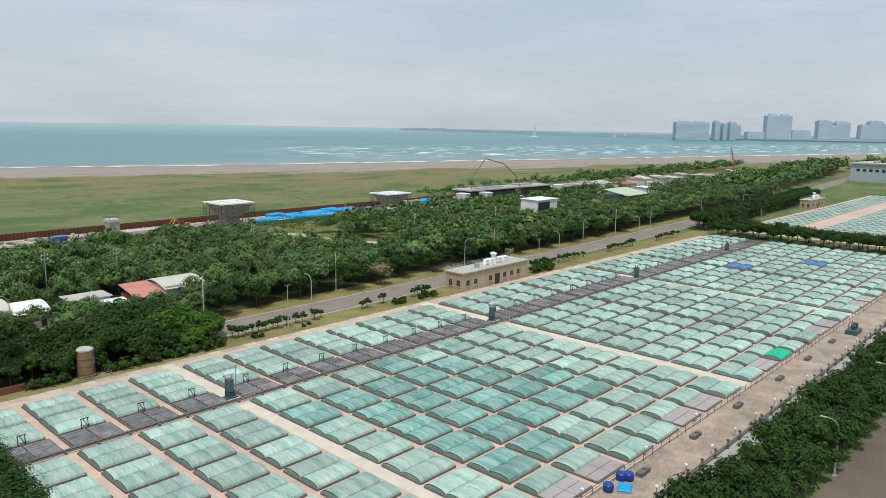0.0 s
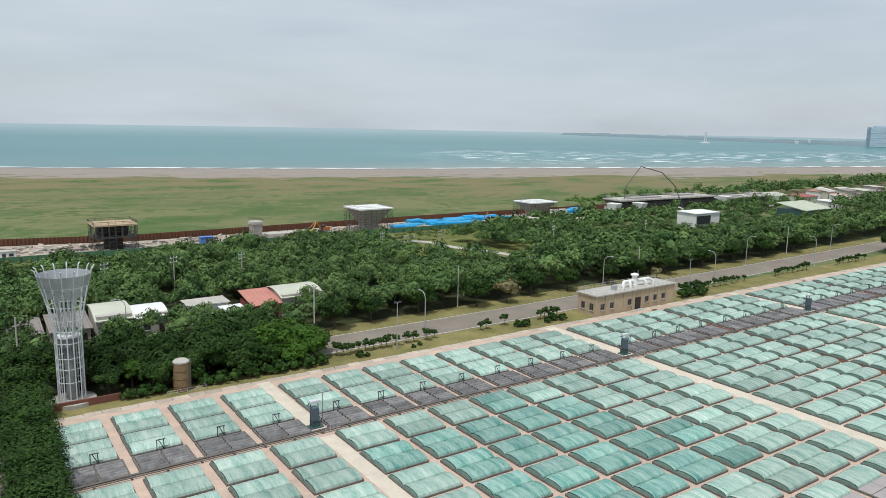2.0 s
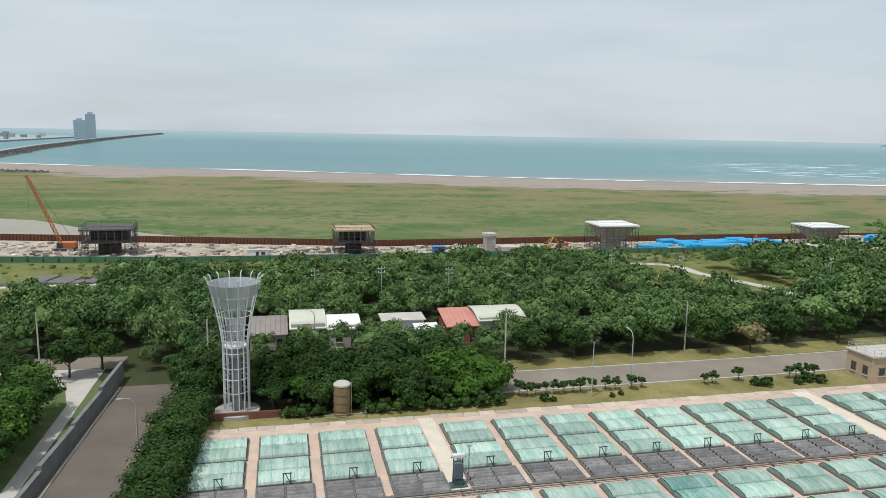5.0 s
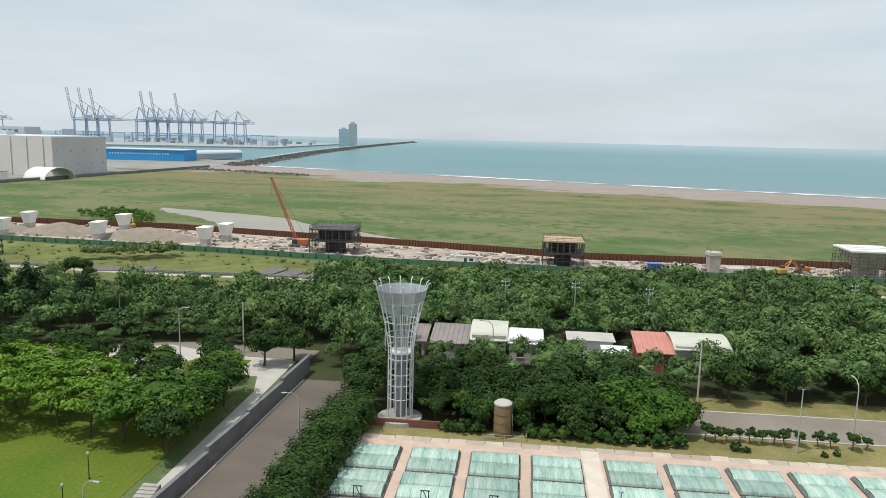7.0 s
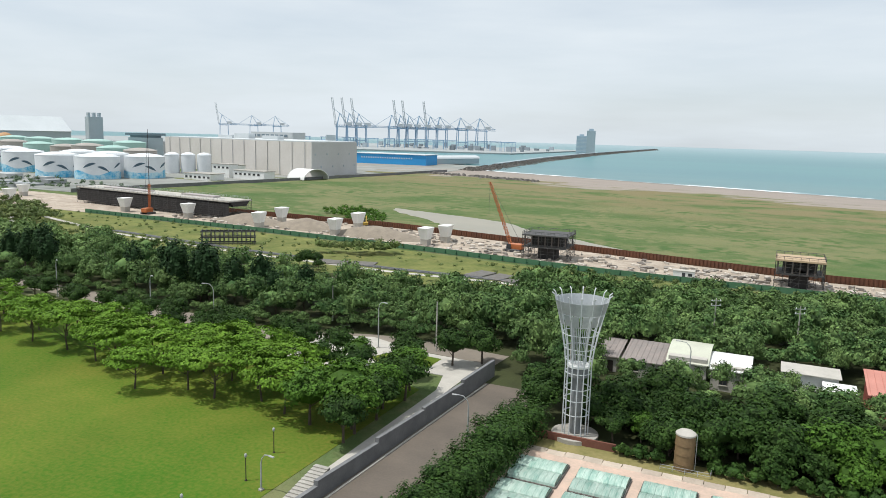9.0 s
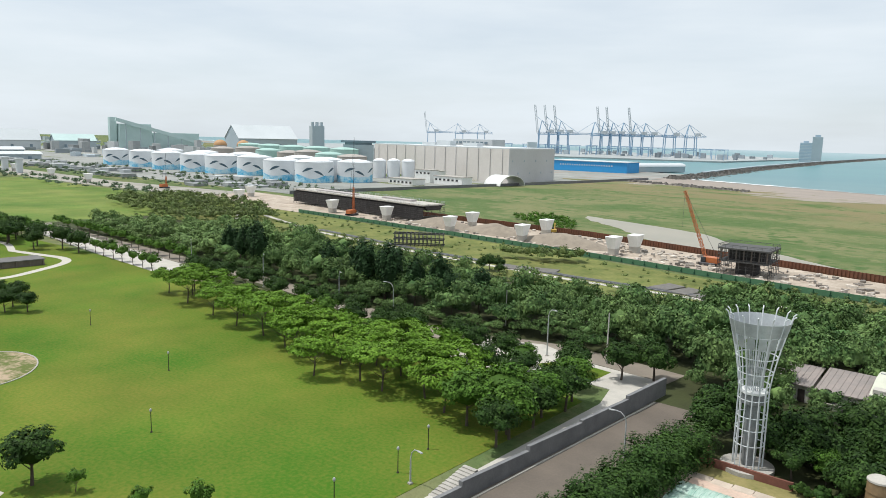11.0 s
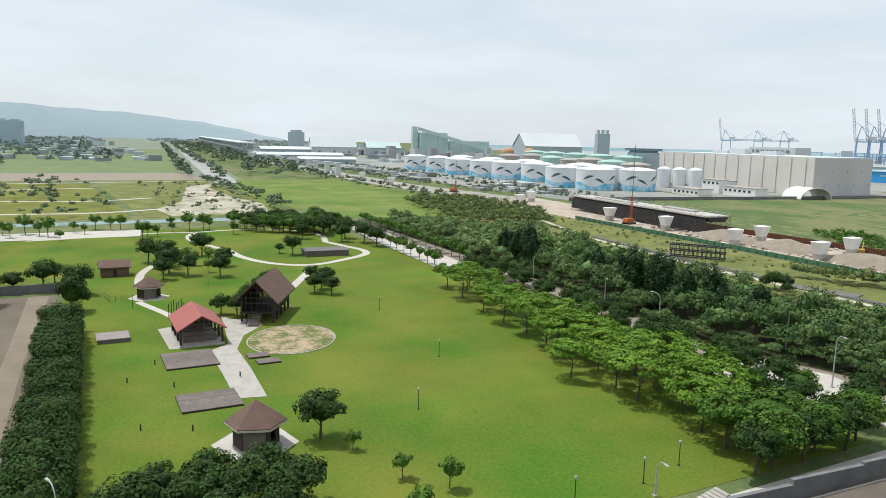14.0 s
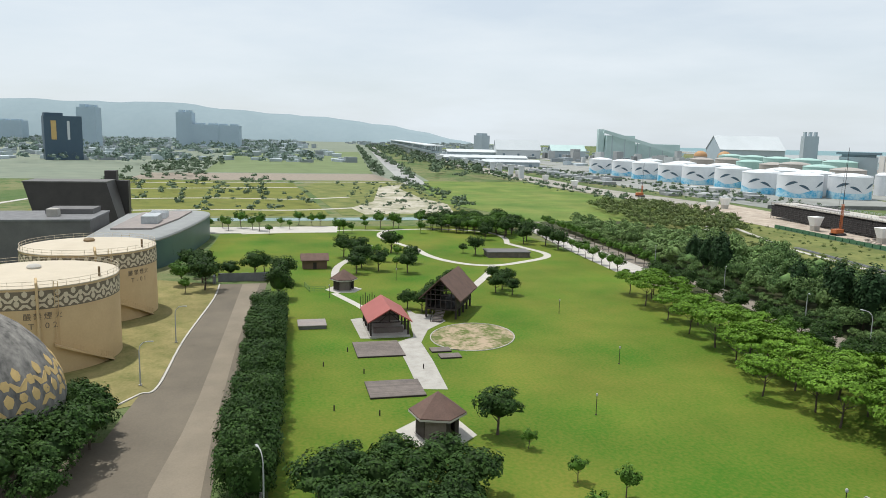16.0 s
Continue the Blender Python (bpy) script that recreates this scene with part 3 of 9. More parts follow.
def sea_material():
    m = bpy.data.materials.new("sea water")
    m.use_nodes = True
    n, l = m.node_tree.nodes, m.node_tree.links
    b = n["Principled BSDF"]
    b.inputs["Roughness"].default_value, b.inputs["Specular IOR Level"].default_value = 0.30, 0.42
    pos = n.new("ShaderNodeNewGeometry").outputs["Position"]

    def noise_at(scale, detail, stretch, turn=21):
        mpn = n.new("ShaderNodeMapping")
        mpn.inputs["Rotation"].default_value = (0, 0, radians(turn))
        mpn.inputs["Scale"].default_value = stretch
        t = n.new("ShaderNodeTexNoise")
        t.inputs["Scale"].default_value, t.inputs["Detail"].default_value = scale, detail
        l.new(pos, mpn.inputs["Vector"])
        l.new(mpn.outputs[0], t.inputs["Vector"])
        return t.outputs["Fac"]

    def op(kind, a, v, c=None):
        x = n.new("ShaderNodeMath")
        x.operation = kind
        for sock, val in zip(x.inputs, (a, v, c)):
            if isinstance(val, (int, float)):
                sock.default_value = val
            elif val is not None:
                l.new(val, sock)
        return x.outputs[0]

    def span(v, lo, hi):
        r = n.new("ShaderNodeMapRange")
        r.interpolation_type = "SMOOTHSTEP"
        r.inputs["From Min"].default_value, r.inputs["From Max"].default_value = lo, hi
        l.new(v, r.inputs["Value"])
        return r.outputs[0]

    def dot(vec, off):
        d = n.new("ShaderNodeVectorMath")
        d.operation = "DOT_PRODUCT"
        d.inputs[1].default_value = vec
        l.new(pos, d.inputs[0])
        return op("ADD", d.outputs["Value"], off)

    def blend(fac, a, c):
        x = n.new("ShaderNodeMix")
        x.data_type = "RGBA"
        l.new(fac, x.inputs["Factor"])
        for sock, val in ((x.inputs[6], a), (x.inputs[7], c)):
            if isinstance(val, tuple):
                sock.default_value = (*val, 1)
            else:
                l.new(val, sock)
        return x.outputs[2]

    s = op("MINIMUM", dot((0.385, 1, 0), -681), dot((0.24, 1, 0), -642))
    col = blend(span(s, 0, 260), (0.15, 0.22, 0.195), (0.045, 0.190, 0.195))
    col = blend(span(noise_at(0.004, 4, (0.25, 1, 1)), 0.4, 0.65), col, (0.035, 0.16, 0.18))
    # water paled with distance from shore, haze mixed into the base colour
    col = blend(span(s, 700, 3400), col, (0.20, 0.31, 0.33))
    surf = op("MULTIPLY", span(noise_at(0.14, 5, (0.16, 1, 1)), 0.47, 0.52), op("MULTIPLY", span(s, -3, 0), span(s, 15, 6)))
    bar = op("MULTIPLY", op("MULTIPLY", span(s, 40, 130), span(s, 620, 330)), span(dot((1, -0.4, 0), 0), 60, 280))
    caps = op("MULTIPLY", span(noise_at(0.11, 6, (0.16, 1, 1), 14), 0.585, 0.60), bar)
    foam = op("MAXIMUM", surf, op("MULTIPLY", caps, 0.9))
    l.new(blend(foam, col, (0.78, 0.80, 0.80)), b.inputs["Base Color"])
    rr = n.new("ShaderNodeMapRange")
    rr.inputs["To Min"].default_value, rr.inputs["To Max"].default_value = 0.30, 0.9
    l.new(foam, rr.inputs["Value"])
    l.new(rr.outputs[0], b.inputs["Roughness"])
    bp = n.new("ShaderNodeBump")
    bp.inputs["Strength"].default_value, bp.inputs["Distance"].default_value = 0.5, 0.5
    l.new(noise_at(0.12, 4, (0.4, 1, 1)), bp.inputs["Height"])
    l.new(bp.outputs[0], b.inputs["Normal"])
    return m


def ground_sheet():
    xs = np.concatenate([np.linspace(-4300, -700, 19)[:-1], np.linspace(-700, 1100, 91)[:-1], np.linspace(1100, 4500, 18)])
    ys = np.concatenate([np.linspace(-3500, -100, 9)[:-1], np.linspace(-100, 1000, 111)[:-1], np.linspace(1000, 4700, 20)])
    v, f = [], []
    for y in ys:
        for x in xs:
            s = shore(x, y)
            z = -0.02
            if s > -70:
                z = lerp(-0.02, -0.9, min((s + 70) / 70, 1)) if s < 0 else max(-0.9 - s * 0.05, -6)
            elif y > 245 and not (x < -10 and y < 400):
                z = -0.02 + 0.9 * max(0, noise.noise((x * 0.02, y * 0.045, 0))) * min((y - 245) / 60, 1)
            v.append((x, y, z))
    nx = len(xs)
    for j in range(len(ys) - 1):
        for i in range(nx - 1):
            f.append((j * nx + i, j * nx + i + 1, (j + 1) * nx + i + 1, (j + 1) * nx + i))
    g = Geo().add(v, f)
    return setting("ground", g, beach_material(), "flat coastal grassland running out to a grey sand beach", "ground", 60)


ground_sheet()
g = Geo()
g.add([(-4600, 420, -0.95), (4700, 200, -0.95), (4700, 4850, -0.95), (-4600, 4850, -0.95)], [(0, 1, 2, 3)])
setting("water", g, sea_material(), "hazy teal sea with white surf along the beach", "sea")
POND = [(-196, 343), (-182, 339), (-156, 331), (-124, 319), (-101, 296), (-77, 280), (-51, 261), (-29, 250), (-44, 250), (-62, 255), (-95, 259), (-120, 272), (-137, 285), (-150, 298), (-163, 311), (-186, 328)]
pond_mat = pm("brown pond water", (0.30, 0.27, 0.205), (0.25, 0.23, 0.175), 0.05, 0.5, 0.35, 0.03, spec=0.25)
setting("water_1", Geo().prism([(x + 1.5 * noise.noise((x * 0.3, y * 0.3, 0)), y + 2.0 * noise.noise((x * 0.3, y * 0.3, 5))) for x, y in spline(POND + POND[:1], 5)[:-1]], -0.1, 0.04), pond_mat, "still brown brackish pond in the marsh grass", "pond")

# park lawns, meadow and verges lie on the ground sheet
setting("lawn", Geo().prism([(-56.5, 48), (-56.5, 96), (-66, 100), (-120, 97), (-200, 104), (-315, 100), (-318, 25), (-300, 22), (-296, -22), (-216, -24), (-205, -14), (-200, -2), (-60, -2)], -0.03, 0.03), lawn_mat, "bright green mown lawn of the park", "lawn")
setting("meadow_north", Geo().prism([(-360, 168), (-60, 168), (20, 186), (60, 150), (110, 140), (190, 165), (190, 209.5), (-60, 209.5), (-140, 221), (-360, 236)], -0.03, 0.035), meadow_mat, "rough weedy meadow beside the building site", "meadow")
# woodland soil, its colour darkened to carry the shade of the crowns
setting("woods_floor", Geo().prism([(-330, 113), (-52, 108), (-36, 88.2), (8, 88.2), (12, 104), (420, 110), (420, 150), (110, 150), (60, 160), (20, 188), (-60, 170), (-330, 170)], -0.02, 0.045), floor_woods, "soil under the trees with shade in its dark colour", "soil")
setting("verge", Geo().prism([(5, 84), (214, 84), (232, 88), (232, 92), (5, 91.3)], -0.02, 0.05), verge_mat, "dry mown verge between field and road", "grass")
setting("verge_1", Geo().prism([(5, 99.4), (420, 113.2), (420, 118), (5, 106)], -0.02, 0.055), verge_mat, "dry roadside grass under the trees", "grass")
setting("verge_2", Geo().prism([(-110, -17.5), (-195, -15), (-205, -34), (-130, -60), (-90, -60)], -0.02, 0.04), verge_mat, "dry grass around the sludge tanks", "grass")
setting("verge_3", Geo().prism([(-36, 84.2), (5, 84.2), (5, 88.2), (-36, 88.2)], -0.02, 0.05), verge_mat, "dry grass at the foot of the lattice tower", "grass")

# main road along the field and its kerbs
road_pts = [(9, 95.6), (60, 95.8), (140, 98.4), (230, 101.5), (330, 107), (420, 115), (560, 130), (760, 150)]
setting("road", Geo().strip(road_pts, [9.0] * 6 + [10, 10], -0.02, 0.07), asphalt, "wide worn grey asphalt road", "road")
g = Geo()
for off in (-4.6, 4.6):
    g.strip([(x, y + off) for x, y in road_pts[:6]], 0.3, -0.02, 0.2)
setting("kerb", g, concrete_pale, "pale concrete kerb of the road", "kerb")
# service road along the digesters and past the wall
setting("road_1", Geo().prism([(-196, -15.6), (-178, -15.8), (-142, -18.6), (-114, -19.6), (-112, -21.4), (-95, -23), (-95, -60), (120, -60), (120, -9.8), (-60, -8.3), (-90, -8.2), (-134, -6.2), (-196, -3.2)], -0.02, 0.06), pm("patched service asphalt", (0.158, 0.132, 0.096), (0.112, 0.094, 0.069), 0.12, 3, big=0.25), "worn grey service road with patched surface", "road")
setting("road_2", Geo().prism([(-53.6, -9), (-38.4, -9), (-38.8, 104), (-48.6, 104)], -0.02, 0.064), pm("brown service asphalt", (0.150, 0.124, 0.100), (0.105, 0.088, 0.072), 0.15, 4, big=0.22), "narrow service road beside the grey wall", "road")
g = Geo()
g.strip(spline([(-196, -15.4), (-178, -15.6), (-142, -18.4), (-116, -19.2), (-112.6, -21.4), (-108, -24)]), 0.35, -0.02, 0.2)
g.strip([(-60, -2.9), (-90, -2.8), (-176, -1.2)], 0.3, -0.02, 0.18)
g.strip([(-53.0, -5), (-49.9, 60), (-47.9, 103.4)], 0.25, -0.02, 0.2)
setting("kerb_1", g, concrete_pale, "concrete kerb of the service road", "kerb")
patch = pm("pale road patch", (0.235, 0.196, 0.143), (0.175, 0.147, 0.108), 0.15, 4, big=0.2)
setting("road_3", Geo().prism([(-196, -9.5), (-150, -11), (-110, -12.5), (-96, -13.4), (-80, -15), (-62, -14), (-60, -9.2), (-96, -9.4), (-140, -8.2), (-196, -5)], 0.05, 0.067), patch, "paler resurfaced lane of the service road", "road")

# back road behind the park and its plaza
setting("road_4", Geo().strip(spline([(-50, 116.5), (-75, 117.5), (-98, 110), (-125, 112), (-160, 116), (-200, 117), (-280, 119), (-330, 121)]), 6.5, -0.02, 0.075), asphalt, "grey public road behind the park trees", "road")
setting("pavement", Geo().prism([(-52.2, 40), (-52.2, 113.5), (-66, 114.2), (-78, 118.5), (-92, 112), (-90, 100), (-78, 97), (-66, 100.4), (-60, 104), (-56, 104), (-54.0, 97), (-54.0, 40)], -0.02, 0.09), concrete_pale, "pale paved walk and plaza at the park corner", "pavement")
setting("pavement_1", Geo().strip(spline([(-196, 107), (-225, 108.5), (-262, 111), (-290, 113.5), (-330, 115)]), 12.0, -0.02, 0.09), concrete_pale, "pale paved promenade between rows of trees", "pavement")
setting("pavement_2", Geo().prism([(-318, -30), (-298, -28), (-298, 24), (-318, 26)], -0.02, 0.08), concrete_pale, "pale paved square beyond the lawn", "pavement")
setting("lawn_1", Geo().prism([(-60, 104.8), (-65, 101.5), (-72, 107), (-69, 112.8), (-60, 112)], 0.02, 0.115), lawn_mat, "small lawn bed in the paved plaza", "lawn")

# park paths
g = Geo()
g.prism([(-108, 21.2), (-107, 25.8), (-122, 26.6), (-134, 26.8), (-143, 30), (-149.5, 35.4), (-155, 35), (-157, 30), (-160, 29.4), (-160, 28.6), (-155, 28.2), (-138, 26), (-134.6, 21.8), (-120, 21.6)], -0.02, 0.07)
g.prism([(-138.5, 15.4), (-154, 15.0), (-155, 17.5), (-138, 18.5)], -0.02, 0.066)
setting("pavement_3", g, concrete, "pale concrete apron between the park shelters", "pavement")
g = Geo()
g.strip(spline([(-160, 19.5), (-166, 18.4), (-176, 15.2), (-181, 13.6)]), 1.8, -0.02, 0.06)
g.strip(spline([(-191, 17), (-200, 15.5), (-218, 17.5), (-236, 24), (-262, 33)]), 2.2, -0.02, 0.062)
g.strip(spline([(-175, 46), (-186, 52), (-205, 62), (-216, 66)]), 2.4, -0.02, 0.064)
ring = [(-252, 48.3), (-238, 49.5), (-226, 53.5), (-218, 60), (-216, 68), (-221, 78), (-229, 89), (-238, 92), (-250, 89), (-262, 86)]
g.strip(spline(ring), 2.6, -0.02, 0.066)
g.strip(spline([(-262, 86), (-280, 90), (-296, 86), (-306, 70), (-303, 47), (-285, 40), (-262, 45), (-252, 48.3)]), 2.2, -0.02, 0.058)
g.strip(spline([(-303, 47), (-305, 30), (-300, 10), (-296, -14)]), 2.2, -0.02, 0.056)
setting("pavement_4", g, concrete_pale, "pale winding concrete paths across the lawn", "path")

# ---- grey retaining wall with stepped top along the service road ----
g = Geo()
steps = [(108.0, 96.0, 2.9, 2.9), (96.0, 83.5, 2.4, 2.6), (83.5, 71.5, 2.3, 2.6), (71.5, 59.0, 2.0, 2.3), (59.0, 40.0, 1.7, 1.9), (40.0, -2.0, 1.5, 1.7)]
for y1, y0, h0, h1 in steps:
    xa, xb = lerp(-53.4, -48.2, (y0 + 2) / 110), lerp(-53.4, -48.2, (y1 + 2) / 110)
    p = [(x - 0.55 * k, y, z) for x, y, h in ((xb, y1, h0), (xa, y0, h1)) for k in (0, 1) for z in (-0.1, h)]
    g.add(p, [(0, 1, 5, 4), (2, 6, 7, 3), (1, 3, 7, 5), (0, 2, 3, 1), (4, 5, 7, 6), (0, 4, 6, 2)])
setting("wall_west", g, concrete_dark, "dark grey concrete wall with a stepped top", "wall")
setting("wall_park", Geo().box(-200.5, -199.9, -16, 2, -0.1, 2.2).box(-199.9, -196.5, -17.2, -16.6, -0.1, 2.0), concrete_dark, "low dark grey wall closing the road end", "wall")

# ---- covered basins ----
setting("floor_field", Geo().prism([(-36.5, 9.2), (213, 9.2), (213, 82.6), (-36.5, 83.2)], -0.05, 0.12), slab_mat, "pink weathered concrete deck between the covered basins", "deck")
setting("floor_apron", Geo().prism([(-36.5, 3.6), (150, 2.0), (213, 2.0), (213, 9.2), (-36.5, 9.2)], -0.05, 0.115), apron_mat, "stained brown concrete apron along the basins", "deck")
setting("pavement_5", Geo().prism([(-36.5, 0.5), (150, -2.0), (213, -2.0), (213, 2.0), (150, 2.0), (-36.5, 3.6)], -0.05, 0.10), concrete, "grey concrete walk beside the trees", "pavement")
g = Geo()
for x0, x1 in ((-4.55, -2.35), (56.7, 59.5), (119.3, 121.9), (181.6, 183.9)):
    g.box(x0, x1, 9.4, 59.4, 0.1, 0.17)
    g.box(x0, x1, 61.6, 83.0, 0.1, 0.17)
setting("pavement_6", g, cream, "cream concrete walkways across the basin deck", "path")
setting("trough", Geo().box(88.5, 90.1, 9.6, 82, 0.1, 0.2).box(151.6, 153.0, 9.6, 82, 0.1, 0.2), rust, "rust brown drain channel across the deck", "channel")


def vault(material, length=6.0, span=3.08, rise=0.50, name="vault", ribs=9):
    """A barrel-vaulted panel with raised ribs, its axis along x."""
    g, n = Geo(), 8
    prof = [(-span / 2 * math.cos(math.pi * k / n), rise * math.sin(math.pi * k / n) ** 0.75) for k in range(n + 1)]
    xs = []
    step = length / (ribs - 1)
    for i in range(ribs):
        c = -length / 2 + i * step
        for o, up in ((-0.09, 0.0), (-0.05, 0.045), (0.05, 0.045), (0.09, 0.0)):
            if abs(c + o) <= length / 2 + 1e-6:
                xs.append((c + o, up))
    pts, faces, m = [], [], n + 1
    for x, up in xs:
        pts += [(x, y * (1 + up * 0.4), z * (1 + up) + up * 0.6 + 0.22) for y, z in prof]
    for i in range(len(xs) - 1):
        faces += [(i * m + k, (i + 1) * m + k, (i + 1) * m + k + 1, i * m + k + 1) for k in range(n)]
    g.add(pts, faces)
    return g


def vault_ends(length=6.0, span=3.08, rise=0.50):
    g, n = Geo(), 8
    for x in (-length / 2 + 0.03,):
        g.add([(x, -span / 2 * math.cos(math.pi * k / n) * 0.99, rise * math.sin(math.pi * k / n) ** 0.75 * 0.985 + 0.2) for k in range(n + 1)], [tuple(range(n + 1))])
    return g


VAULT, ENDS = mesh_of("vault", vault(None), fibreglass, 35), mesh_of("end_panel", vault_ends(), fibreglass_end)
VAULT_NEW = mesh_of("vault", vault(None), fibreglass_new, 35)
VAULT_BLUE, VAULT_BRIGHT = mesh_of("vault", vault(None), frp_blue, 35), mesh_of("vault", vault(None), frp_bright, 35)
g = Geo()
for sx in (-1, 1):
    g.box(sx * 3.05 - 0.1, sx * 3.05 + 0.1, -3.2, 3.2, 0, 0.24)
for sy in (-3.2, 0, 3.2):
    g.box(-3.05, 3.05, sy - 0.1, sy + 0.1, 0, 0.22)
FRAME = mesh_of("curb_frame", g, frame_grey)
g = Geo()
for i in range(2):
    for j in range(2):
        g.block(-1.55 + 3.1 * i, -0.8 + 1.6 * j, 0.2, 3.02, 1.52, 0.12, 0, 0.03)
FLAT = mesh_of("hatch_panel", g, hatch_grey)


def cover(x, y, kind="full", colour=VAULT, label="pair of arched green fibreglass basin covers"):
    ob = thing("basin_cover", (x, y, 0.12), 0, label, "basin cover", "covers over the basins")
    p = new("curb_frame", FRAME)
    p.parent = ob
    for k, sy in enumerate((1.58, -1.58)):
        if kind == "half" and k == 1:
            p = new("hatch_panel", FLAT)
            p.parent, p.location = ob, (0, sy, 0)
            continue
        p = new("vault", colour if k == 1 or colour is not VAULT_BRIGHT else VAULT)
        p.parent, p.location = ob, (0, sy, 0)
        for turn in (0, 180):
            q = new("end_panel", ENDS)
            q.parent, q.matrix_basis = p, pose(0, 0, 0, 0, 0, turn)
    return ob


columns = []
for start, count in ((-33.8 + 3.1, 4), (-1.9 + 3.1, 8), (60.1 + 3.1, 4), (90.6 + 3.1, 4), (122.4 + 3.1, 4), (153.6 + 3.1, 4), (184.3 + 3.1, 4)):
    pitch = 7.6 if start < -10 else (7.42 if count == 8 else 7.36)
    columns += [start + pitch * i for i in range(count)]
rows_y = [76.9, 69.9] + [56.4 - 7.2 * k for k in range(7)]
# the deck's rows lean slightly to the west towards the apron
lean = lambda y: (y - 80) * 0.012
special = {(24, 3): "blue", (27, 5): "blue", (14, 8): "bright"}
for i, x in enumerate(columns):
    for j, y in enumerate(rows_y):
        k = "half" if j == 8 and i % 4 in (1, 2) else "full"
        s = special.get((i, j))
        if s == "blue":
            cover(x + lean(y), y, k, VAULT_BLUE, "pair of arched blue fibreglass basin covers")
        elif s == "bright":
            cover(x + lean(y), y, "full", VAULT_BRIGHT, "basin cover with one new bright green arch")
        elif (5 <= i <= 8 and 3 <= j <= 6) or (i, j) in ((4, 3), (9, 5), (9, 6), (7, 2), (5, 7), (6, 7)):
            cover(x + lean(y), y, k, VAULT_NEW, "pair of newer deep teal fibreglass basin covers")
        elif k == "half":
            cover(x + lean(y), y, k, label="green arched cover beside flat grey hatch panels")
        else:
            cover(x + lean(y), y)

# flat smoked covers of the middle channel, with a small lifting frame on each
g, g2 = Geo(), Geo()
n = 18
g.add([(sx, -1.05 + 2.1 * u / n, 0.12 + 0.30 * abs(math.sin(3 * math.pi * u / n)) ** 0.8) for sx in (-1.47, 1.47) for u in range(n + 1)], [(u, n + 1 + u, n + 2 + u, u + 1) for u in range(n)])
for sx in (-3.2, 0, 3.2):
    g2.box(sx - 0.1, sx + 0.1, -2.35, 2.35, 0, 0.24)
for sy in (-2.35, 0, 2.35):
    g2.box(-3.2, 3.2, sy - 0.08, sy + 0.08, 0, 0.22)
SMOKED, SFRAME = mesh_of("smoked_panel", g, smoked, 50), mesh_of("curb_frame", g2, frame_grey)
g = Geo()
for sx in (-0.45, 0.45):
    g.rod((sx, 0, 0), (sx * 0.9, 0.1, 1.5), 0.06)
g.rod((-0.5, 0.1, 1.5), (0.6, 0.1, 1.5), 0.07)
g.rod((0.45, 0, 0.2), (-0.2, 0.1, 1.5), 0.05)
g.block(0, 0, 0, 1.2, 0.5, 0.18)
LIFT = mesh_of("lifting_frame", g, steel_dark)
for i, x in enumerate(columns):
    ob = thing("channel_cover", (x, 63.85, 0.12), 0, "flat smoked grey fibreglass cover over the middle channel", "channel cover", "covers over the channel")
    p = new("curb_frame", SFRAME)
    p.parent = ob
    for sx in (-1.6, 1.6):
        for sy in (-1.17, 1.17):
            p = new("smoked_panel", SMOKED)
            p.parent, p.location = ob, (sx, sy, 0)
    ob = new("lifting_frame", LIFT)
    ob.location = (x + 0.2, 66.45, 0.12)
    tagged(ob, "small dark steel lifting frame at the channel edge", "lifting frame", "lifting frames along the channel")
g = Geo()
for y, z in ((61.0, 0.45), (60.5, 0.4), (61.35, 0.35)):
    g.rod((-36, y, z), (212, y, z), 0.13 if y == 61.0 else 0.09, n=6)
for i in range(62):
    g.box(-35.6 + 4 * i, -35.4 + 4 * i, 60.3, 61.6, 0.1, 0.4)
tagged(part("pipe_run", g, frame_grey, None, "dark pipes on low supports across the basin deck"), "", "pipes")


def screen_machine(x, y):
    ob = thing("sludge_hoist", (x, y, 0.12), 0, "blue grey basin hoist with tall mast on the deck", "hoist", "hoists on the middle channel")
    part("base", Geo().block(0, 0, 0, 2.0, 1.4, 0.2).block(0, 0.1, 0.2, 1.1, 0.9, 0.75, 0, 0.08), teal_clad, ob, "blue grey painted base")
    part("cabinet", Geo().block(-0.1, 0, 1.05, 0.95, 0.9, 1.9, 0, 0.06), pm("blue grey cabinet paint", (0.10, 0.13, 0.16), (0.075, 0.10, 0.125), 0.8, 5, 0.5, 0.04), ob)
    g = Geo()
    for sx in (-0.6, 0.6):
        g.rod((sx, 0.4, 0.2), (sx * 0.9, 0.3, 3.4), 0.07)
    g.rod((-0.9, 0.3, 3.4), (0.9, 0.3, 3.4), 0.1)
    part("motor_hood", Geo().block(0, 0.2, 3.45, 1.5, 0.6, 0.4, 0, 0.08), steel_pale, ob, "pale grey motor hood")
    part("gantry", g, steel_dark, ob)
    part("mast", Geo().rod((1.35, 0.6, 0), (1.35, 0.6, 4.6), 0.09, 0.07).block(1.35, 0.6, 4.5, 0.5, 0.3, 0.15), steel, ob, "grey lamp mast")
    g = Geo()
    for i in range(4):
        g.rod((1.0 + 0.5 * i, -2.6, 0), (1.0 + 0.5 * i, -2.6, 1.1), 0.03)
    for z in (0.55, 1.1):
        g.rod((0.2, -2.6, z), (2.6, -2.6, z), 0.03)
    part("guard_rail", g, steel, ob)
    return ob


for x in (-3.5, 58.2, 120.7, 182.8):
    screen_machine(x, 62.9)


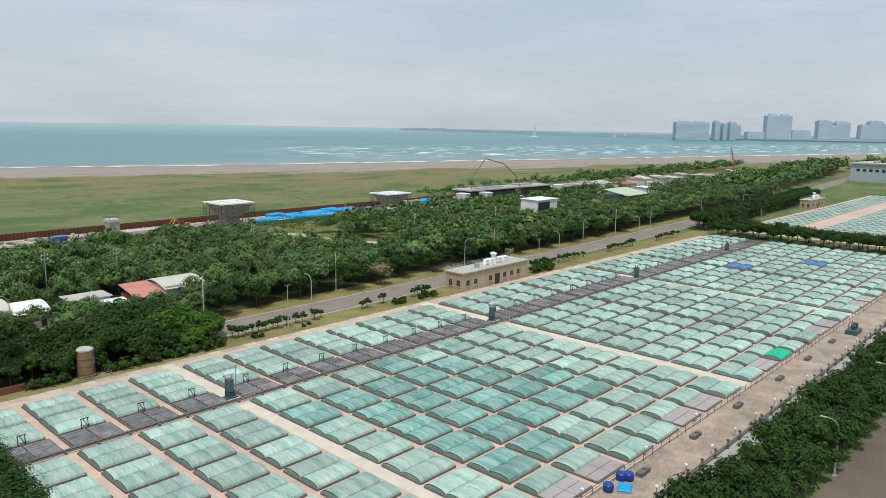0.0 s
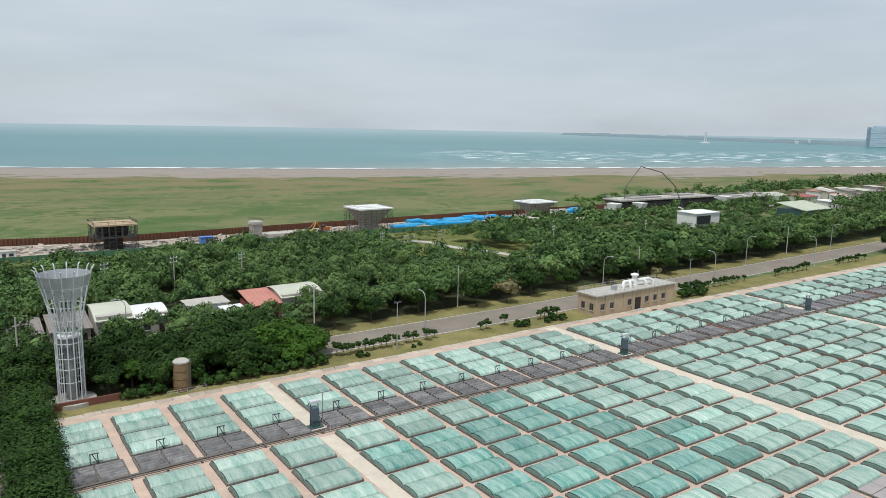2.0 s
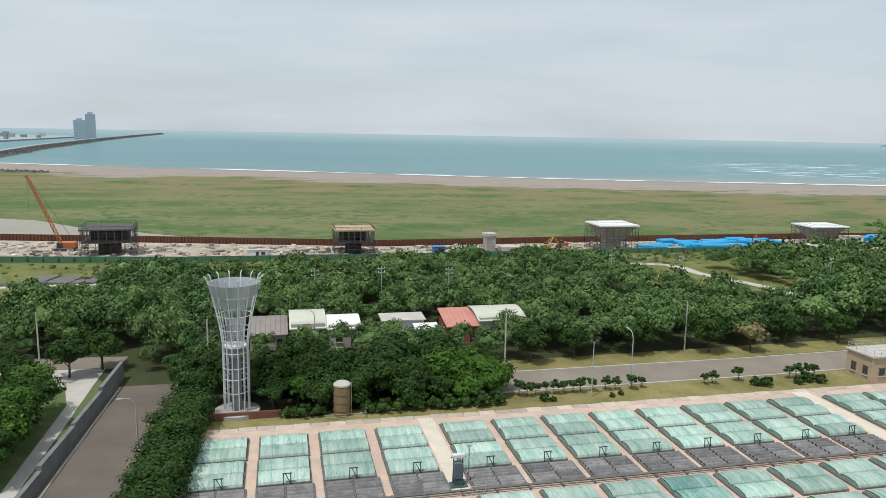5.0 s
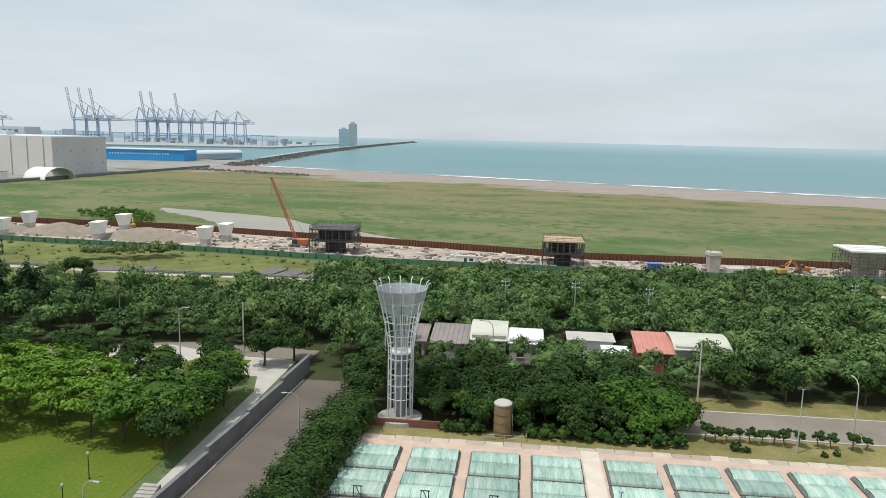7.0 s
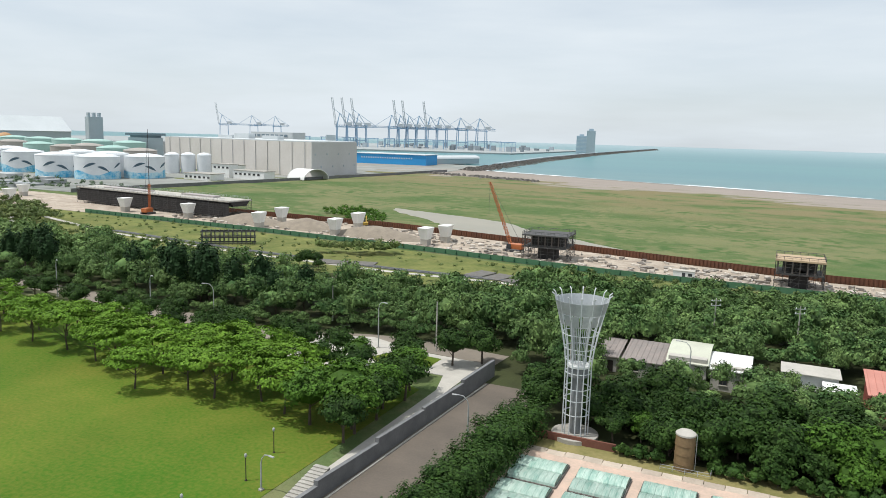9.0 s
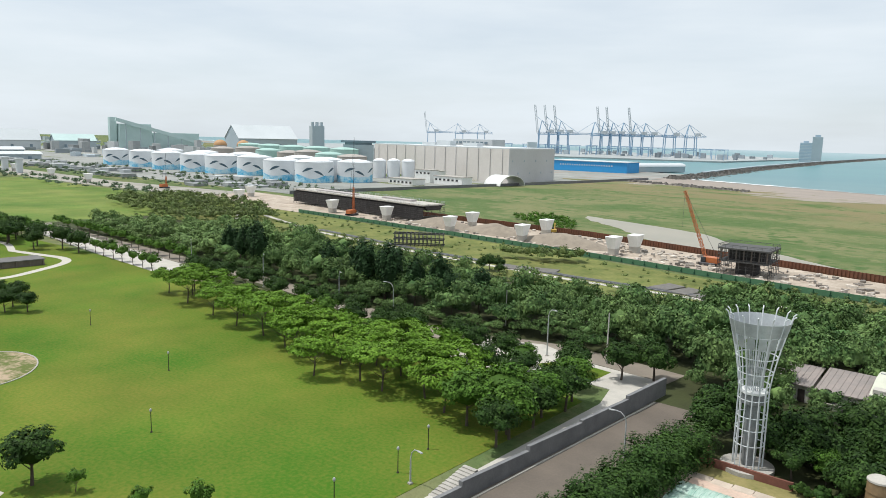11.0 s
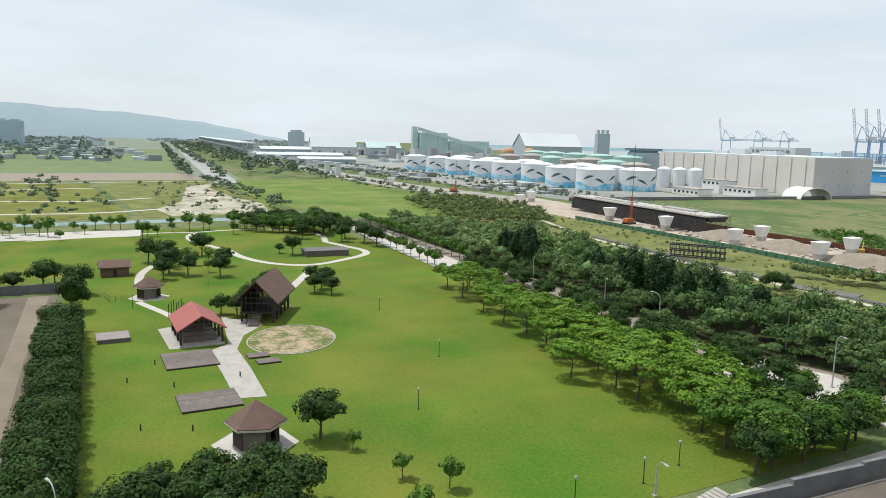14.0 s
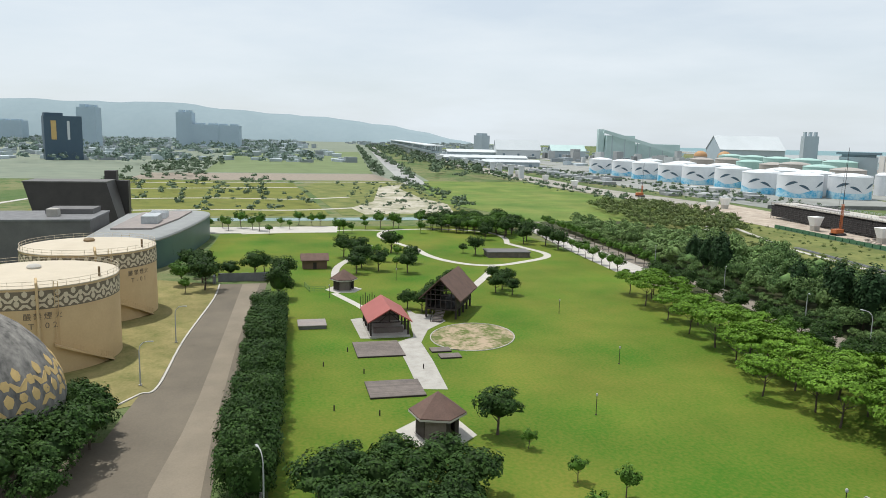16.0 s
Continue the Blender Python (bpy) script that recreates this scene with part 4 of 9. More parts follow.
def railing(name, pts, label, height=1.1, gap=1.8, material=steel, rails=3, group=""):
    ob = thing(name, (0, 0, 0), 0, label, "railing", group)
    for a, b in zip(pts, pts[1:]):
        a, b = Vector(a), Vector(b)
        n = max(1, round((b - a).length / gap))
        g = Geo()
        for k in range(rails):
            up = Vector((0, 0, height * (k + 1) / rails))
            g.rod(a + up, b + up, 0.03, n=4)
        part("rail", g, material, ob)
        me = mesh_of("post", Geo().rod((0, 0, 0), (0, 0, height), 0.04, n=4), material)
        for i in range(n + 1):
            q = new("post", me)
            q.parent, q.location = ob, a.lerp(b, i / n)
    return ob


railing("railing", [(-36, 9.0, 0.1), (150, 9.0, 0.1)], "rust stained steel railing at the basin edge", 1.1, 2.4, frame_grey)
# pipe rail with lamp bollards on the outer edge of the apron
g = Geo().rod((-36, 3.5, 0.75), (150, 1.9, 0.75), 0.12, n=6).rod((-36, 3.5, 0.4), (150, 1.9, 0.4), 0.05, n=4)
tagged(part("apron_pipe", g, frame_grey, None, "long dark pipe on stands beside the apron"), "", "pipe")
stand = thing("pipe_stand", (-34, 3.5, 0.1), 0, "dark steel valve stand under the apron pipe", "pipe stand", "stands of the apron pipe")
part("leg", Geo().block(0, 0, 0, 0.35, 0.35, 0.7).block(0.25, 0.1, 0, 0.15, 0.15, 1.0), frame_grey, stand)
part("hand_wheel", Geo().rod((0.25, 0.1, 1.0), (0.25, 0.1, 1.12), 0.22, n=10), rust, stand)
for i in range(1, 48):
    copy_thing(stand, pose(-34 + 3.9 * i, 3.5 - 1.6 * 3.9 * i / 186, 0.1))
bol = thing("bollard_lamp", (-30, 4.2, 0.1), 0, "short white bollard lamp on the apron", "lamp", "bollard lamps on the apron")
part("post", Geo().rod((0, 0, 0), (0, 0, 0.95), 0.06), mast_mat, bol)
part("head", Geo().lathe(0, 0, [(0.16, 0.95), (0.2, 1.05), (0.2, 1.25), (0.05, 1.35)], 10), white_paint, bol, "white lamp head")
for i in range(1, 24):
    copy_thing(bol, pose(-30 + 7.4 * i, 4.2 - 1.5 * 7.4 * i / 186, 0.1))
    if i % 2:
        copy_thing(bol, pose(-30 + 7.4 * i + 1, 9.5, 0.1))
# dark drain boxes on the apron
box = thing("drain_box", (18.1, 7.4, 0.1), 0, "open dark steel drain box on the apron", "drain box", "drain boxes on the apron")
part("shell", Geo().box(-1.1, 0.2, -0.4, 0.4, 0, 0.55).box(0.35, 1.2, -0.35, 0.35, 0, 0.5), frame_grey, box)
part("pit", Geo().box(0.15, 0.4, -0.3, 0.3, 0.02, 0.62), steel_dark, box)
for x in (3.5, 32.7, 47.5, 64.4, 79, 94, 110):
    copy_thing(box, pose(x, 7.4 if x < 50 else 7.0, 0.1))
bar = thing("plastic_barrel", (11.6, 8.3, 0.115), 0, "blue plastic barrel lying on the apron", "barrel", "blue barrels on the apron")
part("drum", Geo().lathe(0, 0, [(0.5, 0), (0.6, 0.15), (0.62, 0.45), (0.6, 0.8), (0.45, 0.95)], 14), blue_paint, bar, smooth=40)
part("rim", Geo().hoop(0, 0, 0.93, 0.46, 0.04, 12), blue_paint, bar)
copy_thing(bar, pose(15.0, 8.6, 0.115))
copy_thing(bar, pose(15.6, 7.9, 0.115))
tagged(part("tarpaulin", Geo().block(13.4, 7.2, 0.12, 2.0, 1.6, 0.25, 25, 0.1), tarp_blue, None, "crumpled bright blue tarpaulin with a white board"), "", "tarpaulin")
sk = thing("teal_skid", (104.4, 5.8, 0.11), 0, "teal pump skid with pipes on the apron", "pump skid")
part("tray", Geo().block(0, 0, 0, 4.2, 2.2, 0.9, 0, 0.1), teal_clad, sk)
part("motor", Geo().rod((-1, 0, 1.3), (0.6, 0, 1.3), 0.4, n=10).block(1.2, 0, 0.9, 0.8, 0.8, 1.0), steel_dark, sk)
part("pipework", Geo().path([(-1.6, 0.6, 0.9), (-1.6, 0.6, 2.3), (0.8, 0.6, 2.3), (0.8, 0.6, 0.9)], 0.1), frame_grey, sk)
sh = thing("long_shed", (92, -3.4, 0), -0.6, "long low shed with white ribbed metal roof", "shed")
part("wall", Geo().box(-12, 40, -3.2, 1.6, 0, 2.2), concrete, sh)
g = Geo().add([(-12.4, -3.6, 2.3), (40.4, -3.6, 2.3), (40.4, 2.0, 2.9), (-12.4, 2.0, 2.9), (-12.4, -3.6, 2.4), (40.4, -3.6, 2.4), (40.4, 2.0, 3.0), (-12.4, 2.0, 3.0)], [(3, 2, 1, 0), (4, 5, 6, 7), (0, 1, 5, 4), (2, 3, 7, 6), (1, 2, 6, 5), (3, 0, 4, 7)])
for i in range(44):
    x = -12.2 + 1.2 * i
    g.add([(x - 0.06, -3.6, 2.4), (x + 0.06, -3.6, 2.4), (x + 0.06, 2.0, 3.0), (x - 0.06, 2.0, 3.0), (x, -3.6, 2.47), (x, 2.0, 3.07)], [(0, 4, 5, 3), (4, 1, 2, 5)])
part("roof", g, white_paint, sh, "white ribbed metal roof")
# second group of basins further along the road
rng = np.random.default_rng(9)
g = Geo()
base = vault(None, ribs=2)
for i in range(30):
    for j in range(9):
        cx, cy = 240 + 7.4 * i, 76.5 - 7.1 * j - (9 if j > 1 else 0)
        for sy in (-1.6, 1.6):
            k = len(g.v)
            g.v += [(x + cx, y + cy + sy, z) for x, y, z in base.v]
            g.f += [tuple(a + k for a in f) for f in base.f]
            g.add([(cx - 3.1, cy + sy - 1.5 * math.cos(math.pi * u / 8), 0.2 + 0.76 * math.sin(math.pi * u / 8) ** 0.75) for u in range(9)], [tuple(range(9))])
tagged(part("far_basin_covers", g, fibreglass, None, "field of arched pale green covers beyond the trees", 35), "", "basin covers", "", "stuff")
setting("floor_far", Geo().prism([(234, 2), (462, 2), (462, 83), (234, 83)], -0.05, 0.11), slab_mat, "pink concrete deck of the far basins", "deck")

# ---- trees ----
rng = np.random.default_rng(21)


def scatter(poly, gap, holes=(), jitter=0.42, lo=0.7, hi=1.3):
    """Uneven grid of spots inside a polygon, away from holes (x0, x1, y0, y1)."""
    xs, ys = [p[0] for p in poly], [p[1] for p in poly]
    out = []
    y = min(ys)
    row = 0
    while y < max(ys):
        x = min(xs) + (gap / 2 if row % 2 else 0)
        while x < max(xs):
            px, py = x + rng.uniform(-jitter, jitter) * gap, y + rng.uniform(-jitter, jitter) * gap
            inside = False
            for (ax, ay), (bx, by) in zip(poly, poly[1:] + poly[:1]):
                if (ay > py) != (by > py) and px < (bx - ax) * (py - ay) / (by - ay) + ax:
                    inside = not inside
            if inside and not any(a < px < b and c < py < d for a, b, c, d in holes):
                out.append((px, py, rng.uniform(lo, hi)))
            x += gap
        y += gap * 0.87
        row += 1
    return out


mid = scatter([(-46, 108), (8, 106), (80, 109), (86, 118), (82, 132), (62, 150), (72, 172), (52, 186), (20, 184), (-40, 176), (-62, 168), (-48, 120)], 4.5, [(-32, 26, 117, 130), (-52, -40, 138, 152)])
mid = [(x, y, s * ((0.72 if x < -8 else 0.88) if y < 117 and x < 28 else 1.04)) for x, y, s in mid]
woods("woods_middle", mid, 900, "dense dark green woodland between road and building site", leaf_woods, rng, 0.27)
west = scatter([(-56, 122), (-80, 123), (-100, 117), (-128, 118.5), (-200, 122), (-300, 126), (-310, 138), (-280, 152), (-240, 160), (-205, 158), (-180, 156), (-150, 150), (-125, 146), (-95, 147), (-62, 156), (-50, 160), (-50, 124)], 4.5, [(-52, -40, 138, 152)])
west = [(x, y, s * (0.62 if x < -250 else 0.85 if x < -200 else 0.98)) for x, y, s in west]
west += [(x, np.interp(-x, [60, 80, 100, 128, 200, 310], [120.5, 121.5, 115, 116.8, 121, 124.5]) + rng.uniform(-0.6, 1.6), rng.uniform(0.38, 0.62)) for x in np.arange(-305, -58, 2.6)]
woods("woods_west", [q for q in west if q[0] > -196], 850, "dense dark green woodland behind the park", leaf_woods, rng, 0.28)
# paler scrub species, its green raised further to stand for haze
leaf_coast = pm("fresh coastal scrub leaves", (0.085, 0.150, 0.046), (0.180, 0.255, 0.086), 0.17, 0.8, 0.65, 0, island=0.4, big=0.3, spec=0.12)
woods("woods_northwest", [(x, y, s * 1.12) for x, y, s in west if x <= -196], 600, "low fresh green coastal woodland, lightened for haze", leaf_coast, rng, 0.34)
east = scatter([(80, 109), (150, 110), (250, 114), (420, 126), (420, 150), (300, 150), (190, 160), (130, 178), (104, 186), (110, 160), (116, 142), (88, 122)], 4.6, [(190, 222, 148, 170), (285, 330, 155, 182)], lo=0.9, hi=1.45)
east = [(x, y, s * (0.62 if y > 128 and x > 150 else 0.8 if y > 128 else 1)) for x, y, s in east]
woods("woods_east", east, 430, "tall dark roadside woodland", leaf_woods, rng, 0.36)
far = scatter([(420, 128), (760, 170), (760, 200), (420, 160)], 6.5, lo=1.2, hi=1.9) + scatter([(560, 60), (900, 60), (900, 140), (640, 140)], 9, lo=1.5, hi=2.3) + scatter([(330, 230), (700, 250), (700, 275), (330, 250)], 7, lo=0.8, hi=1.3) + scatter([(190, 166), (330, 160), (335, 203), (190, 206)], 5.5, [(192, 218, 146, 172), (284, 334, 152, 184), (156, 180, 196, 208)], lo=0.55, hi=1.0) + scatter([(330, 150), (470, 160), (470, 176), (330, 170)], 6, lo=0.9, hi=1.4) + scatter([(110, 172), (190, 170), (190, 200), (120, 190)], 5, [(120, 190, 182, 190)], lo=0.8, hi=1.3)
woods("woods_far_east", far, 90, "distant dark trees along the road", leaf_woods, rng, 0.62)
scrub = scatter([(-70, 176), (-20, 190), (60, 186), (190, 196), (190, 203), (-75, 203)], 3.6, lo=0.28, hi=0.5) + scatter([(-330, 160), (-250, 165), (-150, 160), (-90, 160), (-70, 176), (-150, 180), (-240, 190), (-330, 206)], 5.6, lo=0.22, hi=0.5) + scatter([(-66, 190), (-130, 190), (-240, 200), (-330, 214), (-330, 230), (-240, 222), (-140, 216), (-66, 207)], 7.5, lo=0.16, hi=0.36) + scatter([(-146, 197), (-128, 200), (-120, 208), (-126, 213), (-144, 203)], 2.6, lo=0.5, hi=0.78) + scatter([(-400, 178), (-300, 165), (-270, 200), (-330, 232), (-420, 236)], 4.5, lo=0.5, hi=0.9)
woods("scrub", scrub, 60, "low olive scrub along the site fence", pm("scrub leaves", (0.065, 0.105, 0.026), (0.13, 0.155, 0.05), 0.15, 1, 0.7, 0, island=0.4, big=0.3, spec=0.2), rng, 0.55)
marsh = scatter([(-214, 300), (-206, 324), (-178, 302), (-166, 280), (-176, 271)], 2.6, lo=0.3, hi=0.5) + scatter([(230, 246), (330, 246), (330, 258), (230, 256)], 6, lo=0.6, hi=1.0)
woods("marsh_bushes", marsh, 60, "low green bushes beside the pond", leaf_mid, rng, 0.5)

HEDGE = "dense clipped dark green tree of a road hedge"
rng = np.random.default_rng(5)
for i in range(17):
    plant("hedge%d" % (i % 2), -36.0 - 0.15 * i + rng.uniform(-0.2, 0.2), 86 - 3.4 * i, 0, rng.uniform(0.88, 0.96), rng.uniform(-12, 12), "hedge_tree", HEDGE, "tree", "hedge beside the wall road", rng.uniform(0.70, 0.80))
for i in range(38):  # row along the digester road
    x = -76 - 2.8 * i
    if x > -158:
        plant("hedge%d" % (i % 2), x, -4.6 + 0.035 * (-76 - x) + rng.uniform(-0.3, 0.3), 0, rng.uniform(0.85, 1.0), rng.uniform(-12, 12), "hedge_tree", HEDGE, "tree", "hedge along the digester road", rng.uniform(0.9, 1.1))
for i in range(27):  # trees between apron and service road
    x = -34 + 4.6 * i
    for k in range(2):
        if k == 0 or x < 82:
            plant("broad%d" % ((i + k) % 3), x + rng.uniform(-0.6, 0.6), -2.0 - 0.018 * (x + 34) - 4.2 * k + rng.uniform(-0.4, 0.4), 0, rng.uniform(0.72, 0.98), rng.uniform(0, 360), "street_tree", "broad dark green tree in the row beside the basins", "tree", "trees beside the basins", rng.uniform(0.95, 1.15))
# trees in front of the lattice tower and silo
for x, y, s, k in ((-35.5, 93, 1.0, "broad0"), (-24.5, 90.5, 0.72, "broad1"), (-21, 92, 0.7, "fresh2"), (-18.5, 89, 0.75, "broad2"), (-11.5, 90.5, 1.05, "broad1"), (-8, 95, 1.15, "broad0"), (-3.5, 91.0, 1.12, "broad2"), (1.8, 92.5, 1.2, "fresh0"), (6.5, 93.5, 1.15, "fresh1"), (8.5, 91, 0.95, "fresh2"), (3.5, 97, 1.1, "broad1"), (-14, 97, 1.1, "broad2"), (-25, 98, 1.1, "broad0"), (-33, 100, 1.15, "broad1"), (-37.5, 99.5, 1.0, "broad2"), (-5, 101, 1.2, "broad0"), (-20, 104, 1.15, "broad1"), (3, 104, 1.1, "broad2")):
    plant(k, x, y, 0, s, rng.uniform(0, 360), "tree", "spreading broadleaf tree with a dense green crown", "tree", "trees behind the basins", 0.92)
# roadside trees on the far verge
for x, y, s, k in ((20, 105, 1.0, "broad1"), (29, 106, 0.9, "broad0"), (41, 106.5, 1.05, "broad2"), (56, 105, 1.05, "broad0"), (64.5, 104.5, 0.95, "dry"), (74, 107, 1.0, "broad1"), (86, 106.5, 0.95, "broad2"), (101, 107, 0.9, "broad0"), (112, 107, 0.95, "broad1"), (126, 108, 1.0, "broad2"), (143, 108, 1.05, "broad0"), (160, 109, 1.0, "broad1"), (178, 110, 1.1, "broad2"), (196, 110, 1.1, "broad0"), (118, 104.5, 0.55, "dry")):
    plant(k, x, y, 0, s, rng.uniform(0, 360), "tree", "dry brownish tree on the roadside verge" if k == "dry" else "dark green tree on the dry roadside verge", "tree", "roadside trees", 1.0)
# small shaped trees along the near verge
for a, b in ((12.5, 17.2), (18.6, 20.3), (21.6, 25.2), (27.8, 29.6), (31.4, 32.2), (33.6, 34.6), (45.2, 48.0), (51.6, 52.2), (61.5, 66.5), (110, 118), (119, 130), (132, 138), (152, 170), (186, 204)):
    x = a
    while x <= b:
        plant("bush_tree", x + rng.uniform(-0.3, 0.3), 89.3 + (x > 100) * 0.8 + rng.uniform(-0.4, 0.4), 0, rng.uniform(0.85, 1.25), rng.uniform(0, 360), "shaped_tree", "small shaped dark tree on the dry verge", "tree", "small trees on the verge")
        x += 1.5 if x < 100 else 2.4
for x, y, s in ((16, 86.6, 0.8), (17.2, 86.3, 0.6), (27.2, 86.4, 0.5), (29, 87, 0.5), (53.4, 87.2, 1.0), (54.8, 86.6, 1.1), (61, 86.5, 0.9), (63.2, 87.4, 1.2), (65, 86.4, 1.0), (-11, 86.9, 1.2), (-9, 86.6, 1.4), (-6.6, 86.8, 1.3), (-4.2, 86.7, 1.5), (-1.5, 86.8, 1.3), (1, 86.6, 1.5), (3.5, 86.8, 1.4), (6, 86.7, 1.6), (8.6, 86.9, 1.4), (-20.5, 86.9, 1.3), (-18.4, 86.8, 1.2), (-22.6, 87, 1.1), (106, 86.4, 1.7), (109, 87.2, 1.9), (112, 86.2, 1.8), (114.5, 87, 1.5)):
    plant("shrub", x, y, 0, s, rng.uniform(0, 360), "shrub", "low dark green shrub on the dry verge", "shrub", "shrubs on the verge")
# trees between the two groups of basins
for i in range(15):
    for k in range(3):
        y = 80 - 5.2 * i
        plant("broad%d" % ((i + k) % 3), 217 + 4.6 * k + rng.uniform(-1, 1), y + rng.uniform(-1, 1), 0, rng.uniform(0.75, 1.0), rng.uniform(0, 360), "tree", "dark green tree between the two basin fields", "tree", "trees between the basin fields")
for i in range(66):
    plant("broad%d" % (i % 3), 226 + 5.5 * (i // 2), 88.5 + 0.33 * (i // 2) + 4.6 * (i % 2) + rng.uniform(-0.8, 0.8), 0, rng.uniform(0.95, 1.2), rng.uniform(0, 360), "tree", "dark green tree beside the road bend", "tree", "trees at the road bend")

# park: bright row of layered trees along the lawn
row = [(-56.5, 76.4), (-60, 80), (-57.5, 86), (-63.5, 76), (-66, 83), (-69, 77.5), (-72, 85), (-75, 80), (-79, 84), (-82, 77.5), (-85, 85), (-88, 78.4), (-92, 86), (-95.5, 74.8), (-97, 82), (-101, 87), (-105, 80), (-109, 85.5), (-112, 81.5), (-117, 88), (-121.6, 83.5), (-126, 89), (-131.8, 84), (-138, 90), (-143, 85.5), (-150, 91), (-157, 87.5), (-164, 93), (-170, 90)]
row += [(x + 2.5, y + 4.5 + (i % 3)) for i, (x, y) in enumerate(row) if x < -74 and i % 2 == 0]
for i, (x, y) in enumerate(row):
    near = x > -66
    plant("fresh%d" % (i % 3) if near else "park%d" % (i % 3), x, y, 0, rng.uniform(1.05, 1.35), rng.uniform(0, 360), "park_tree", "leafy green tree at the edge of the lawn" if near else "bright green layered tree at the edge of the lawn", "tree", "row of trees along the lawn")
for x, y, s, k in ((-76, 102.5, 0.95, "broad2"), (-83, 103, 0.9, "broad0"), (-89, 104.5, 0.9, "broad1"), (-70.5, 100.5, 0.85, "fresh1"), (-61, 100, 0.95, "broad0"), (-67, 94, 0.95, "broad1"), (-73, 92.5, 1.0, "broad2"), (-64, 106, 0.95, "broad1"), (-56.8, 109.6, 1.0, "broad0"), (-52.5, 113, 1.05, "broad2"), (-84, 97.5, 0.9, "fresh1"), (-95, 97, 1.0, "broad0"), (-103, 98, 0.9, "broad2"), (-112, 99, 0.9, "broad1"), (-120, 98, 0.95, "fresh0"), (-62.5, 87.5, 0.95, "fresh2"), (-59.5, 92, 0.95, "broad0")):
    plant(k, x, y, 0, s, rng.uniform(0, 360), "park_tree", "dark green tree beside the paved plaza", "tree", "trees round the plaza")
for i in range(15):
    plant("broad%d" % (i % 3), -98 - 6.6 * i + rng.uniform(-1.2, 1.2), 103.5 + 0.05 * 6.6 * i + rng.uniform(-1.2, 1.2), 0, rng.uniform(0.7, 0.98), rng.uniform(0, 360), "park_tree", "dark green tree between lawn and back road", "tree", "trees along the back road")
# single park trees
for x, y, s, k in ((-88.5, 28.3, 1.0, "broad0"), (-83.5, 31, 0.65, "young0"), (-73.5, 33.6, 0.75, "young1"), (-69, 37.5, 0.9, "young2"), (-64, 31.5, 0.9, "young0"), (-176.5, -0.2, 1.2, "dome_tree"), (-194, 1, 1.15, "broad1"), (-203, -6.5, 1.2, "broad2"), (-202, -13, 0.8, "broad0"), (-189, -18.5, 1.25, "broad1"), (-186, -23, 0.95, "young1"), (-208, -21, 1.15, "broad2"), (-199, -20, 1.1, "broad0"), (-196, -25, 1.0, "fresh1"), (-214, -25, 1.0, "broad1"), (-212, -4, 0.8, "broad1"), (-218, -24.5, 0.7, "broad0"), (-116, -38, 0.9, "broad1")):
    plant(k, x, y, 0, s, rng.uniform(0, 360), "park_tree", "single dark green tree on the grass", "tree", "single trees in the park")
for x, y in ((-77.5, 6.5), (-79, 12.5), (-76.5, 18), (-73, 3.5), (-73, 9.5), (-73.5, 14.5), (-72, 20.5), (-68, 5.5), (-68, 12), (-67.5, 17.5), (-63, 3.5), (-63, 9), (-62.5, 15), (-58, 6), (-58, 12.5)):
    plant("broad%d" % rng.integers(0, 3), x, y, 0, rng.uniform(0.92, 1.08), rng.uniform(0, 360), "park_tree", "dense dark green tree of the clump below the shelter", "tree", "clump of trees beside the shelter", 0.85)
for x, y, s in ((-159, 32, 0.75), (-163, 35, 0.8), (-168, 37, 0.8), (-172, 40.5, 0.8), (-177, 42, 0.8), (-182, 44.5, 0.8), (-162, 29, 0.7), (-176, 55, 0.75), (-180, 58, 0.75), (-185, 61, 0.75), (-190, 58.5, 0.7), (-173, 58.5, 0.7), (-187, 47, 0.7)):
    plant("broad%d" % rng.integers(0, 3), x, y, 0, s, rng.uniform(0, 360), "park_tree", "rounded grey green tree near the timber shelters", "tree", "trees near the timber shelters")
for x, y in ((-207, 22), (-210.5, 29.1), (-215.7, 24.6), (-222, 27), (-228, 25), (-233, 30), (-226, 33), (-214, 35), (-231, 38), (-238, 33), (-222, 41), (-240, 26), (-236, 21), (-244, 38), (-206, 37)):
    plant("young%d" % rng.integers(0, 3) if rng.uniform() < 0.6 else "broad%d" % rng.integers(0, 3), x, y, 0, rng.uniform(0.9, 1.3) if rng.uniform() < 0.6 else 0.9, rng.uniform(0, 360), "park_tree", "young green tree on the far lawn", "tree", "grove on the far lawn")
for i in range(34):
    x = -198 - 3.6 * i
    plant("young%d" % (i % 3), x, 100.8 + 13.4 * (i % 2) + rng.uniform(-0.5, 0.5) + max(0, (-x - 200) * 0.065), 0, rng.uniform(1.0, 1.4), rng.uniform(0, 360), "avenue_tree", "young avenue tree beside the promenade", "tree", "trees along the promenade")
for i in range(36):
    x, y = -290 - rng.uniform(0, 34), -40 + 4.2 * i
    plant("young%d" % (i % 3), x, y + rng.uniform(-1.5, 1.5), 0, rng.uniform(0.9, 1.8), rng.uniform(0, 360), "park_tree", "tree in the belt beyond the lawn", "tree", "belt of trees beyond the lawn")
for x, y, s in ((-236, 66, 1.0), (-241, 63, 0.5), (-245, 100, 1.1), (-255, 99, 1.2), (-268, 96, 1.2), (-278, 90, 1.2), (-284, 84, 1.1), (-260, 92, 1.0), (-272, 80, 0.9)):
    plant("broad1", x, y, 0, s, rng.uniform(0, 360), "park_tree", "dark rounded tree round the circular garden", "tree", "trees round the circular garden")
